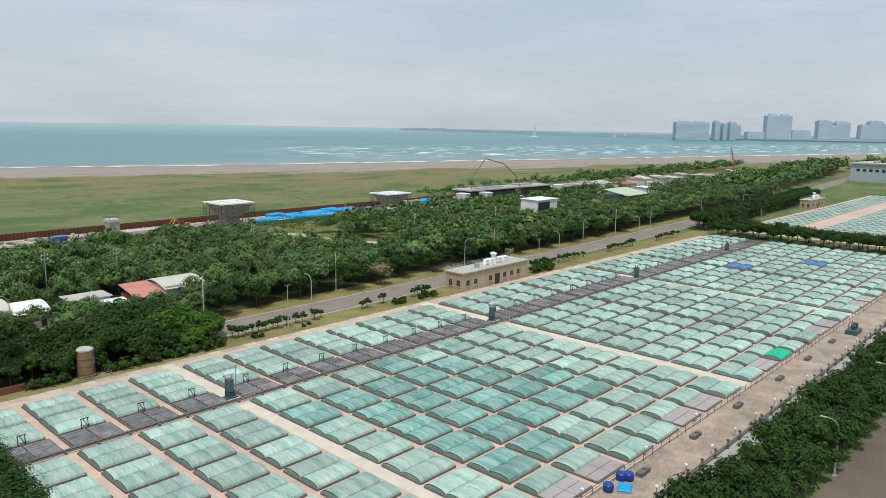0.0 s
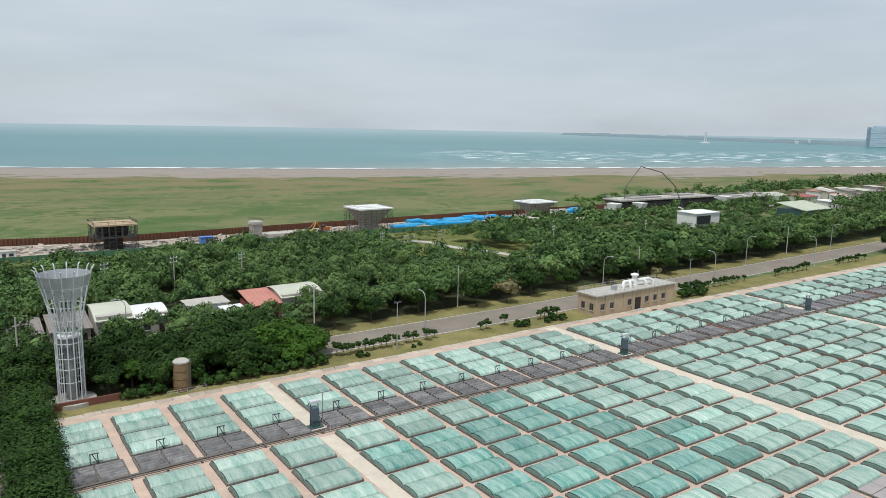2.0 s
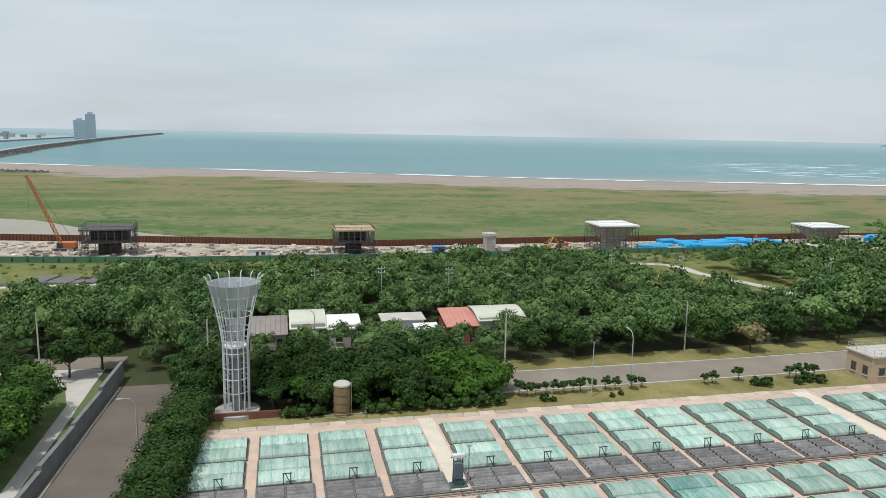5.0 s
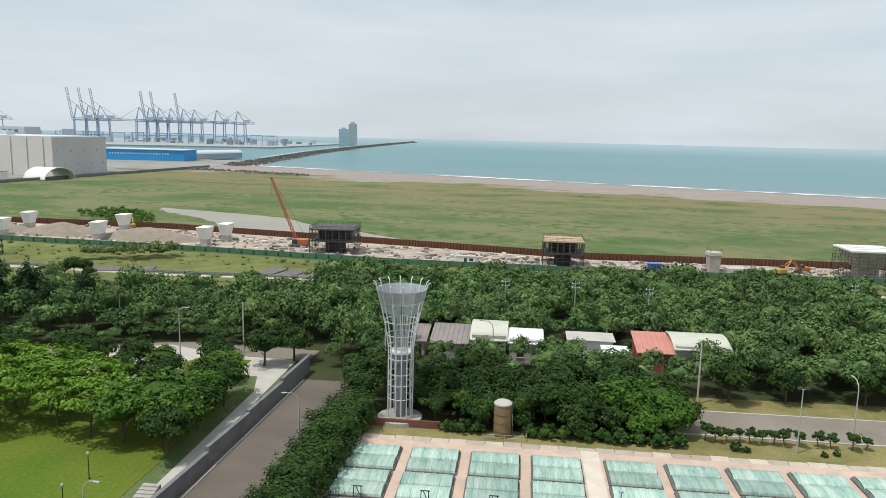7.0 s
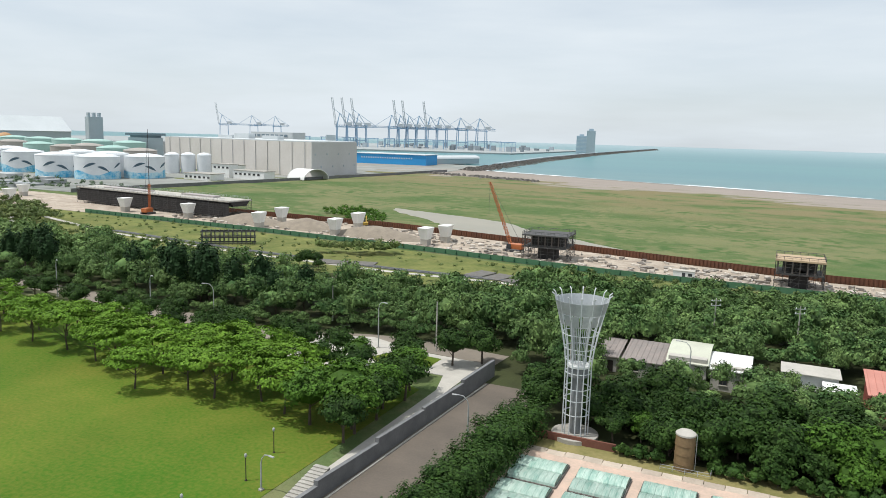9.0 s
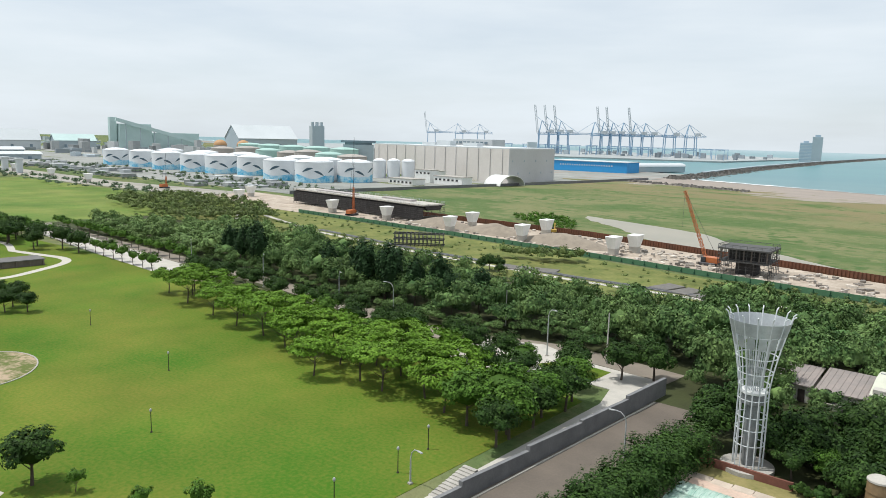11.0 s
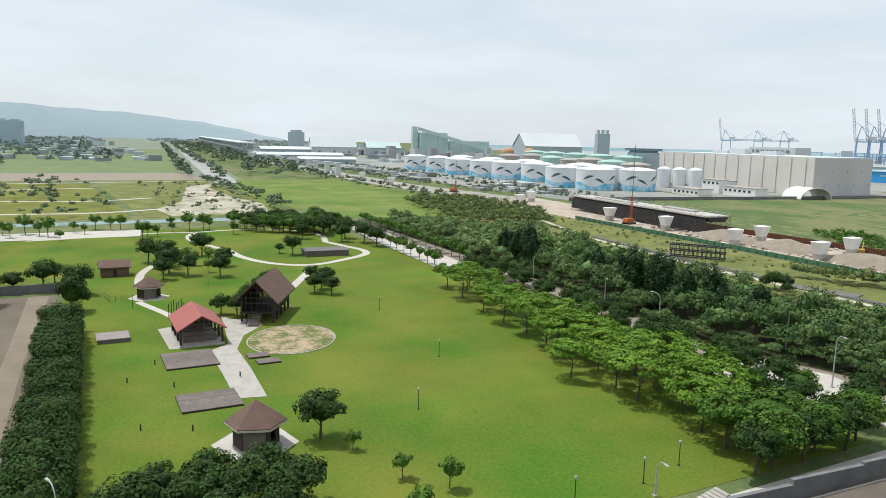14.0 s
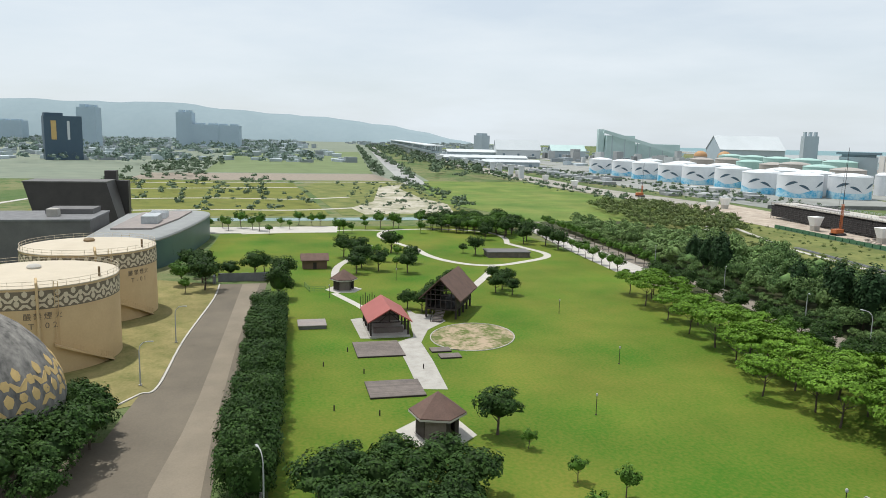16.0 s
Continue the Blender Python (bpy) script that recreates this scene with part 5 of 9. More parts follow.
for x, y, s in scatter([(-305, 62), (-281, 84), (-281, 101), (-326, 103), (-336, 82)], 6.0, lo=0.8, hi=1.15):
    plant("broad%d" % rng.integers(0, 3) if rng.uniform() < 0.6 else "fresh%d" % rng.integers(0, 3), x, y, 0, s, rng.uniform(0, 360), "park_tree", "spreading tree between the garden and the far field", "tree", "trees behind the round garden")
# tall casuarinas standing out of the woodland
for x, y, s in ((-176, 121, 1.25), (-181, 123, 1.35), (-186, 122, 1.2), (-133, 122, 1.3), (-128, 124, 1.25), (-123, 121, 1.3), (-139, 125, 1.2), (-118, 124, 1.1), (-105, 122, 1.0), (-195, 124, 1.1), (-148, 123, 1.1), (-112, 126, 1.2), (-100, 126, 1.05), (-129, 128, 1.2)):
    plant("cypress", x, y, 0, s * 1.38, rng.uniform(0, 360), "casuarina", "tall dark feathery casuarina above the woodland", "tree", "casuarinas in the woodland")
for x, y, s in ((-66, 176, 0.45), (-128, 172, 0.5), (2, 182, 1.0), (10, 170, 0.9), (58, 188, 1.0), (-134, 175, 0.8), (-131.4, 176, 0.7), (-136, 173.6, 0.6)):
    plant("broad2", x, y, 0, s, rng.uniform(0, 360), "tree", "single dark tree at the edge of the meadow", "tree", "single trees on the meadow")
for i in range(6):  # trees close behind the grey wall
    plant("fresh%d" % (i % 3) if i % 2 else "broad%d" % (i % 3), -55.8 - (i % 2) * 1.4, 72.5 + 4.3 * i, 0.5, rng.uniform(0.95, 1.12), rng.uniform(0, 360), "park_tree", "leafy tree close behind the grey wall", "tree", "trees behind the wall")
# closed mass of low crowns between the brown tank and the road
for i, (x, y, s) in enumerate(scatter([(-24, 89.5), (-18, 88.6), (-11.6, 89), (-9, 87.4), (8.5, 87.6), (11.5, 92), (11.5, 103), (-34, 104), (-34, 95)], 4.4)):
    plant(("fresh%d" if x > 1 and y < 93 else "broad%d") % (i % 3), x, y, -1.5, rng.uniform(0.85, 1.1), rng.uniform(0, 360), "tree", "low spreading tree in the thicket behind the basins", "tree", "thicket behind the basins", 1.0)

# ---- lattice tower, silo, pump house ----
def lattice_tower(x, y):
    ob = thing("lattice_tower", (x, y, 0), 0, "tall galvanised lattice tower flaring to a funnel crown", "tower")
    part("plinth", Geo().lathe(0, 0, [(3.2, 0), (3.2, 0.6), (2.9, 0.65)], 24), concrete, ob)
    part("core", Geo().lathe(0, 0, [(0.76, 0.6), (0.76, 8.6), (1.38, 8.7), (1.38, 9.9), (1.2, 10.0)], 24), pm("grey core steel", (0.23, 0.24, 0.24), (0.15, 0.16, 0.16), 0.6, 4, 0.5, 0.05), ob, "grey steel core tube", 40)
    part("flange", Geo().lathe(0, 0, [(1.5, 10.0), (1.58, 10.05), (1.58, 10.3), (0.6, 10.5)], 24), white_paint, ob, "white flange plate", 40)

    def radius(z):
        return 1.78 if z < 10.5 else 1.78 + 1.72 * ((z - 10.5) / 8.7) ** 1.35

    n = 14
    for i in range(n):
        a = 2 * math.pi * i / n
        pts = [(radius(z) * math.cos(a), radius(z) * math.sin(a), z) for z in (0.6, 4, 7.5, 10.5, 12.5, 14.5, 16.5, 18.2, 19.3)]
        r = radius(19.3)
        pts += [((r + 0.15) * math.cos(a), (r + 0.15) * math.sin(a), 19.9), ((r + 0.5) * math.cos(a), (r + 0.5) * math.sin(a), 20.2)]
        part("rod", Geo().path(pts, 0.085, 6), steel_pale, ob)
    for z in (3.5, 5.5, 7.1, 9.3, 11.1, 12.7, 14.7):
        part("ring", Geo().hoop(0, 0, z, radius(z) - 0.06, 0.07, 24), steel_pale, ob)
    prof = [(radius(z) + 0.05, z) for z in (17.6, 18.4, 19.3)]
    part("funnel", Geo().lathe(0, 0, prof + [(r - 0.08, z) for r, z in reversed(prof)], 28, False), steel, ob, "grey sheet steel funnel crown", 50)
    for i in range(n):
        a0, a1 = 2 * math.pi * (i + 0.16) / n, 2 * math.pi * (i + 0.84) / n
        q = [((radius(z) - 0.02) * math.cos(a), (radius(z) - 0.02) * math.sin(a), z) for z in (16.0, 17.5) for a in (a0, a1)]
        q += [(x * 0.975, y * 0.975, z) for x, y, z in q]
        part("panel", Geo().add(q, [(0, 1, 3, 2), (4, 6, 7, 5), (0, 4, 5, 1), (2, 3, 7, 6), (0, 2, 6, 4), (1, 5, 7, 3)]), steel, ob, "grey sheet panel between the rods")
    prof = [(1.0, 10.5), (1.05, 13.0), (1.5, 16.0)]
    for i in range(0, 28):
        a = 2 * math.pi * i / 28
        g = Geo()
        g.path([(r * math.cos(a), r * math.sin(a), z) for r, z in prof], 0.05, 4)
        part("lattice_bar", g, steel, ob)
    return ob


lattice_tower(-29.6, 89.9)
setting("wall_tower", Geo().box(-35, -23.5, 87.2, 87.5, 0, 1.1).box(-35, -34.7, 87.5, 92, 0, 1.1), red_brown, "low red brown wall round the lattice tower", "wall")
silo = thing("silo", (-14.9, 86.6, 0.05), 0, "brown weathered steel tank with a pale lid", "tank")
part("shell", Geo().lathe(0, 0, [(1.2, 0), (1.2, 4.5), (1.15, 4.6)], 24), silo_mat, silo, smooth=40)
part("lid", Geo().lathe(0, 0, [(1.25, 4.5), (1.25, 4.7), (0.9, 4.95), (0.2, 5.05)], 24), concrete_pale, silo, "pale grey lid", 30)
for z in (0.9, 2.1, 3.3):
    part("hoop", Geo().hoop(0, 0, z, 1.22, 0.05, 24), silo_mat, silo)
part("ladder", Geo().rod((1.35, -0.2, 0), (1.35, -0.2, 4.8), 0.03).rod((1.35, 0.2, 0), (1.35, 0.2, 4.8), 0.03), steel, silo)
railing("railing", [(-17.5, 84.9, 0.1), (-11.6, 84.9, 0.1), (-11.6, 88, 0.1)], "low grey steel rail round the brown tank", 0.7, 1.6, steel, 2)


def window_at(parent, x, y, z, w, h, facing="y", out=0.0, frame=timber_grey):
    """A window with a frame, a dark pane and a sill, in a wall that looks towards -y, +y, +x or -x."""
    t = {"-y": 0, "x": 90, "y": 180, "-x": 270}[facing]
    win = new("window", mesh_of("window", Geo().box(-w / 2 + 0.07, w / 2 - 0.07, -0.03, 0.05, 0.07, h - 0.07), glass_dark))
    win.parent, win.matrix_basis = parent, pose(x, y, z, 0, 0, t)
    g = Geo().box(-w / 2, -w / 2 + 0.08, -0.08, 0.05, 0, h).box(w / 2 - 0.08, w / 2, -0.08, 0.05, 0, h).box(-w / 2, w / 2, -0.08, 0.05, h - 0.08, h).box(-0.03, 0.03, -0.07, 0.05, 0, h)
    part("window_frame", g, frame, win)
    part("sill", Geo().box(-w / 2 - 0.1, w / 2 + 0.1, -0.18, 0.05, -0.1, 0), concrete_pale, win)
    return win


def pump_house(x, y, turn, w=27.0, d=5.6, h=4.6, label="beige flat-roofed pump house with white pipes on its roof"):
    ob = thing("pump_house", (x, y, 0), turn, label, "pump house", "pump houses")
    part("wall", Geo().box(0, w, 0, d, 0, h), pump_wall, ob)
    part("roof", Geo().box(-0.3, w + 0.3, -0.3, d + 0.3, h, h + 0.25), concrete_pale, ob, "pale concrete roof slab")
    for k in range(10):
        part("pilaster", Geo().box(k * w / 9 - 0.2, k * w / 9 + 0.2, -0.15, 0, 0, h), pump_wall, ob)
    for k in (0.5, 1.5, 3.5, 5.5, 6.5, 7.5):
        window_at(ob, (k + 0.15) * w / 9, 0, 1.4, 1.2, 1.4, "-y")
    for yy in (1.4, 3.9):
        window_at(ob, 0, yy, 1.3, 1.1, 1.6, "-x")
    part("door", Geo().box(4.3 * w / 9, 4.95 * w / 9, -0.08, 0, 0.1, 2.9), timber_dark, ob, "dark double door")
    part("step", Geo().box(4.1 * w / 9, 5.15 * w / 9, -1.2, -0.15, 0, 0.18), concrete, ob)
    z = h + 0.25
    for a, b in (((0, 0), (w, 0)), ((w, 0), (w, d)), ((w, d), (0, d)), ((0, d), (0, 0))):
        g = Geo()
        for up in (0.5, 1.0):
            g.rod((*a, z + up), (*b, z + up), 0.03, n=4)
        m = max(2, int(math.dist(a, b) / 1.5))
        for k in range(m):
            q = (lerp(a[0], b[0], k / m), lerp(a[1], b[1], k / m))
            g.rod((*q, z), (*q, z + 1), 0.03, n=4)
        part("roof_rail", g, steel, ob)
    c = w * 0.58
    part("vent_stack", Geo().lathe(c, d * 0.5, [(0.9, z), (0.8, z + 0.5), (0.55, z + 2.2), (0.95, z + 2.5), (0.95, z + 2.75), (0.3, z + 3.0)], 14), white_paint, ob, "white vent stack", 40)
    for k, (sx, r) in enumerate(((-5.0, 0.42), (-2.6, 0.36), (2.8, 0.42), (5.4, 0.36))):
        pts = [(c + sx, d * 0.3, z), (c + sx, d * 0.32, z + 0.9), (c + sx * 0.85, d * 0.42, z + 1.35), (c + sx * 0.3, d * 0.5, z + 1.25), (c, d * 0.5, z + 0.9)]
        part("roof_pipe", Geo().path(pts, r, 10), white_paint, ob, "thick white roof pipe", 60)
    part("roof_unit", Geo().block(w * 0.3, d * 0.4, z, 1.2, 0.9, 1.1, 0, 0.1), steel, ob)
    return ob


pump_house(73.0, 84.2, 1.2)
pump_house(344, 83.6, 1.0, 24)

# ---- lamp posts and poles ----
def street_lamp(x, y, turn, h=9.0, arm=1.8, label="grey steel street lamp with a curved arm", group="street lamps"):
    ob = thing("street_lamp", (x, y, 0), turn, label, "street lamp", group)
    pts = [(0, 0, 0), (0, 0, h - 1.4), (arm * 0.12, 0, h - 0.7), (arm * 0.45, 0, h - 0.15), (arm, 0, h)]
    part("post", Geo().rod(pts[0], pts[1], 0.13, 0.08, 8).path(pts[1:], 0.07), mast_mat, ob, smooth=60)
    part("lamp_head", Geo().block(arm + 0.25, 0, h - 0.1, 0.7, 0.26, 0.14, 0, 0.05), mast_mat, ob)
    part("foot", Geo().block(0, 0, 0, 0.5, 0.5, 0.25, 0, 0.05), concrete, ob)
    return ob


lamp = street_lamp(32.5, 90.8, 90, 9.2)
for x, y, t in ((93.6, 101.6, -60), (160, 104.6, -80), (215, 107.2, -80), (270, 110, -80), (330, 113, -80), (390, 118, -80), (125, 91.2, 90), (178, 92.8, 95), (236, 95, 95), (300, 99, 95), (360, 104, 95), (-17.4, 113.2, 180), (-110, 108.5, 200), (-73.5, 112.5, -20), (-128, 109, -30), (-160, 111, -30), (-195, 111, -30)):
    copy_thing(lamp, pose(x, y, 0, 0, 0, t))
pole = thing("flood_pole", (23.9, 87.0, 0), 0, "slim grey pole with two small floodlights", "light pole", "floodlight poles")
part("post", Geo().rod((0, 0, 0), (0, 0, 8.9), 0.11, 0.07, 8), mast_mat, pole)
part("crossbar", Geo().rod((-0.6, 0, 8.9), (0.6, 0, 8.9), 0.05), mast_mat, pole)
for sx in (-0.5, 0.5):
    part("floodlight", Geo().block(sx, -0.1, 8.9, 0.5, 0.3, 0.3, 0, 0.04), steel_dark, pole)
for x, y in ((110, 88.0), (249.4, 75.6)):
    copy_thing(pole, pose(x, y, 0))
pl = thing("pole", (14.9, 103.4, 0), 0, "plain pale wooden utility pole", "pole", "utility poles")
part("post", Geo().rod((0, 0, 0), (0, 0, 9.6), 0.16, 0.11, 8), concrete_pale, pl)
for x, y in ((112, 106), (52, 107), (190, 109), (-63, 116), (-92, 125), (-35, 107)):
    copy_thing(pl, pose(x, y, 0))
up = thing("power_pole", (-1.5, 142, 0), 25, "wooden power pole with cross arms above the trees", "power pole", "power poles")
part("post", Geo().rod((0, 0, 0), (0, 0, 11), 0.16, 0.1, 8), concrete, up)
for z in (9.6, 10.5):
    part("cross_arm", Geo().rod((-1.0, 0, z), (1.0, 0, z), 0.07), steel, up)
    for sx in (-0.8, 0.8):
        part("insulator", Geo().rod((sx, 0, z), (sx, 0, z + 0.35), 0.08), white_paint, up)
for x, y in ((13, 139), (-16, 141), (75, 148), (112, 140), (150, 136), (58, 152)):
    copy_thing(up, pose(x, y, 0, 0, 0, 25))
low = street_lamp(-41.2, 79.5, 195, 7.2, 1.6, "slim grey road lamp with an angled arm", "lamps of the service road")
for x, y, t in ((-72.5, -2.4, 200), (-141, -19.6, 85), (-117, -22, 90), (62, -9, 100), (34, -9.2, 100)):
    copy_thing(low, pose(x, y, 0, 0, 0, t))
street_lamp(-57.5, 58, -10, 4.6, 1.5, "low slim lamp with a curved arm on the lawn", "lamps of the park edge")
post = thing("park_lamp", (-92.8, 44.8, 0), 0, "short dark park lamp with a small grey globe", "lamp", "park lamps")
part("post", Geo().rod((0, 0, 0), (0, 0, 2.9), 0.06, 0.05, 8), timber_dark, post)
part("globe", Geo().lathe(0, 0, [(0.08, 2.9), (0.15, 3.0), (0.18, 3.15), (0.14, 3.32), (0.04, 3.4)], 12), mast_mat, post, "pale grey globe", 60)
part("foot", Geo().lathe(0, 0, [(0.18, 0), (0.16, 0.12), (0.08, 0.2)], 10), timber_dark, post)
for x, y in ((-114.9, 59.5), (-152.8, 63.2), (-62.3, 66.5), (-60, 48.5), (-176, 12), (-196, 32), (-60.5, 59)):
    copy_thing(post, pose(x, y, 0))
stump = thing("marker_post", (-117, 13.5, 0), 0, "low dark marker post in the grass", "post", "marker posts in the grass")
part("post", Geo().block(0, 0, 0, 0.18, 0.18, 0.9, 0, 0.03), timber_dark, stump)
for x, y in ((-98, 13.5), (-101, 22), (-118, 24), (-122, 7), (-101, 7.2), (-95, 30), (-130, 12)):
    copy_thing(stump, pose(x, y, 0))

# ---- park shelters ----
def gable_roof(parent, L, W, eave, peak, material, label, thick=0.25, over=0.0):
    """Ridge along x."""
    for k, s in enumerate((-1, 1)):
        p = [(x, s * W / 2, eave) for x in (-L / 2, L / 2)] + [(x, 0, peak) for x in (L / 2, -L / 2)]
        q = [(x, y, z + thick) for x, y, z in p]
        f = [(0, 1, 2, 3), (7, 6, 5, 4), (0, 4, 5, 1), (1, 5, 6, 2), (2, 6, 7, 3), (3, 7, 4, 0)]
        part("roof", Geo().add(p + q, f), material, parent, label)


red = thing("red_shelter", (-145, 21.3, 0), 0, "open park hall with a red metal gable roof", "shelter")
gable_roof(red, 13.5, 9.0, 3.0, 5.7, roof_red, "red metal roof slope")
part("floor", Geo().box(-6.4, 6.8, -4.1, 4.1, 0, 0.35), concrete, red)
for x in (-5.9, -2.0, 2.0, 5.9):
    for y in (-3.8, 3.8):
        part("column", Geo().block(x, y, 0.35, 0.35, 0.35, 2.9), timber_dark, red)
for x in (-5.9, 0, 5.9):
    part("truss", Geo().rod((x, -4.0, 3.0), (x, 4.0, 3.0), 0.12).rod((x, 0, 3.0), (x, 0, 5.5), 0.1).rod((x, -2.2, 3.0), (x, 0, 4.9), 0.09).rod((x, 2.2, 3.0), (x, 0, 4.9), 0.09), timber_dark, red)
part("back_wall", Geo().box(-6.1, -5.8, -3.8, 3.8, 0.35, 2.9), timber_grey, red)
part("counter", Geo().box(3.8, 4.2, -3.0, 3.0, 0.35, 1.5), timber_grey, red)
dark = thing("timber_hall", (-158.5, 38.2, 0), 152, "raised dark timber hall with a steep brown roof", "shelter")
gable_roof(dark, 17, 9.6, 4.2, 9.0, roof_brown, "steep brown shingle slope", 0.3)
part("floor", Geo().box(-7.5, 7.5, -3.6, 3.6, 2.0, 2.35), timber_dark, dark)
for x in (-7, -3.5, 0, 3.5, 7):
    for y in (-3.4, 3.4):
        part("post", Geo().block(x, y, 0, 0.4, 0.4, 5.3), timber_dark, dark)
for y in (-3.4, 3.4):
    part("side_wall", Geo().box(-7, 7, y - 0.06, y + 0.06, 2.35, 4.4), timber_dark, dark)
for x in (-8.0, 8.0):
    for k in range(4):
        part("brace", Geo().rod((x, -4.2 + k * 1.1, 4.4 + k * 1.1), (x, 4.2 - k * 1.1, 4.4 + k * 1.1), 0.1), timber_dark, dark)
for y in (-2.4, -1.2, 0, 1.2, 2.4):
    part("gable_post", Geo().rod((-7.4, y, 2.3), (-7.4, y, 8.6 - abs(y) * 0.95), 0.09), timber_dark, dark)
for k in range(9):
    part("stair_step", Geo().box(-11.2 + 0.42 * k, -10.75 + 0.42 * k, -1.1, 1.1, 0.22 * k, 0.22 * k + 0.12), timber_grey, dark)
for y in (-1.2, 1.2):
    part("stair_rail", Geo().rod((-11.2, y, 1.0), (-7.5, y, 3.1), 0.06).rod((-11.2, y, 0), (-11.2, y, 1.0), 0.06), timber_dark, dark)


def hexagon(r, turn=0.0):
    return [(r * math.cos(radians(60 * k + turn)), r * math.sin(radians(60 * k + turn))) for k in range(6)]


def hex_hut(x, y, turn, s, label, h=1.0):
    ob = thing("hexagonal_hut", (x, y, 0), turn, label, "hut", "hexagonal huts")
    part("base", Geo().prism(hexagon(3.7 * s), 0, 0.25), concrete, ob)
    for k in range(6):
        a, b = hexagon(3.4 * s)[k], hexagon(3.4 * s)[(k + 1) % 6]
        g = Geo()
        if k == 0:
            g.strip([a, (lerp(a[0], b[0], 0.3), lerp(a[1], b[1], 0.3))], 0.2, 0.25, 3.1 * h)
            g.strip([(lerp(a[0], b[0], 0.7), lerp(a[1], b[1], 0.7)), b], 0.2, 0.25, 3.1 * h)
        else:
            g.strip([a, b], 0.2, 0.25, 2.8 * h)
        part("wall_panel", g, timber_grey if k % 2 else timber_dark, ob)
    rim = hexagon(4.7 * s)
    for k in range(6):
        a, b = rim[k], rim[(k + 1) % 6]
        z0, z1 = 3.1 * h, 5.6 * h
        p = [(*a, z0), (*b, z0), (0, 0, z1), (*a, z0 + 0.16), (*b, z0 + 0.16), (0, 0, z1 + 0.16)]
        part("roof", Geo().add(p, [(2, 1, 0), (3, 4, 5), (0, 1, 4, 3), (1, 2, 5, 4), (2, 0, 3, 5)]), roof_brown, ob, "brown shingle roof facet")
        part("fascia", Geo().strip([a, b], 0.1, z0 - 0.22, z0 + 0.02), concrete_pale, ob, "pale fascia board")
    return ob


hex_hut(-90.0, 20.2, 12, 0.84, "hexagonal timber hut with a brown pyramid roof", 1.08)
hex_hut(-185.5, 16.4, 30, 0.76, "smaller hexagonal hut beside the winding path", 0.95)
setting("pavement_7", Geo().prism([(-90.5 + p, 20.2 + q) for p, q in hexagon(5.6, 12)], -0.02, 0.075), concrete_pale, "pale hexagonal paving round the hut", "pavement")
setting("pavement_8", Geo().prism([(-185.5 + p, 16.4 + q) for p, q in hexagon(4.8, 30)], -0.02, 0.075), concrete_pale, "pale paving round the small hut", "pavement")
sh = thing("gable_hut", (-218, 10.6, 0), 90, "small brown hut with a dark gable roof", "hut")
part("wall", Geo().box(-3.6, 3.6, -2.2, 2.2, 0, 2.6), pm("brown boarded wall", (0.17, 0.11, 0.075), (0.12, 0.08, 0.055), 0.8, 5), sh)
gable_roof(sh, 8.4, 5.8, 2.5, 4.2, roof_brown, "brown roof slope")
part("door", Geo().box(-0.5, 0.5, -2.26, -2.2, 0, 2.0), timber_dark, sh)
lowb = thing("garden_pavilion", (-233.5, 76.5, 0), 85, "low pavilion with a flat grey roof in the round garden", "pavilion")
part("wall", Geo().box(-7.2, 7.2, -3.6, 3.6, 0, 1.7), timber_grey, lowb)
part("roof", Geo().box(-7.6, 7.6, -4.0, 4.0, 1.7, 2.0), museum_grey, lowb, "flat grey roof")
for k in range(5):
    part("pier", Geo().block(-7 + 3.5 * k, -3.75, 0, 0.5, 0.4, 1.7), timber_grey, lowb)
# board platforms: planks are laid last
DECKS = [(-135.2, -125.6, 13.4, 22.2), (-112.2, -104.6, 13.0, 21.8), (-129.4, -126.8, 27.4, 31.2), (-125.4, -122.8, 28.2, 32.2)]
pf = thing("stage_box", (-149.5, 6.4, 0), 0, "low grey concrete platform box on the lawn", "platform")
part("body", Geo().block(0, 0, 0, 5.2, 5.6, 0.7, 0, 0.08), concrete_dark, pf)
part("lid", Geo().block(0, 0, 0.7, 5.5, 5.9, 0.18, 0, 0.04), roof_grey, pf, "grey cracked lid")
g = Geo()
for k in range(7):
    g.rod((-162.5 - 0.2 * k, 18.2 + 0.55 * k, 0), (-162.5 - 0.2 * k, 18.2 + 0.55 * k, 3.2 + 0.4 * (k % 3)), 0.09)
tagged(part("totem_poles", g, timber_dark, None, "row of dark upright timber poles"), "", "poles")
circ = [(-136.8 + 10.5 * math.cos(a) * math.cos(0.5) - 8.4 * math.sin(a) * math.sin(0.5), 38.0 - 10.5 * math.cos(a) * math.sin(0.5) - 8.4 * math.sin(a) * math.cos(0.5)) for a in [2 * math.pi * k / 40 for k in range(40)]]
sandy = pm("worn sandy lawn", (0.36, 0.28, 0.19), (0.10, 0.125, 0.03), 0.22, 1.2, 0.95, 0.3, lo=0.62, hi=0.82)
setting("sand_circle", Geo().prism(circ, -0.02, 0.06), sandy, "worn sandy circle with tufts of grass", "sand")
setting("kerb_2", Geo().strip(circ + circ[:2], 0.22, -0.02, 0.14), concrete, "pale stone kerb of the sandy circle", "kerb")
railing("railing", [(-190, 6.5, 0.03), (-183.5, 7.5, 0.03), (-183, 11.5, 0.03)], "green wire fence beside the small hut", 1.4, 1.6, green_net, 3)
sc = Geo()
for k in range(11):
    sc.box(-54.2, -52.2, 57.4 + 0.6 * k, 58.0 + 0.6 * k, 0.0, 0.12 + 0.13 * k)
setting("stairs", sc, concrete, "grey concrete steps beside the wall", "steps")

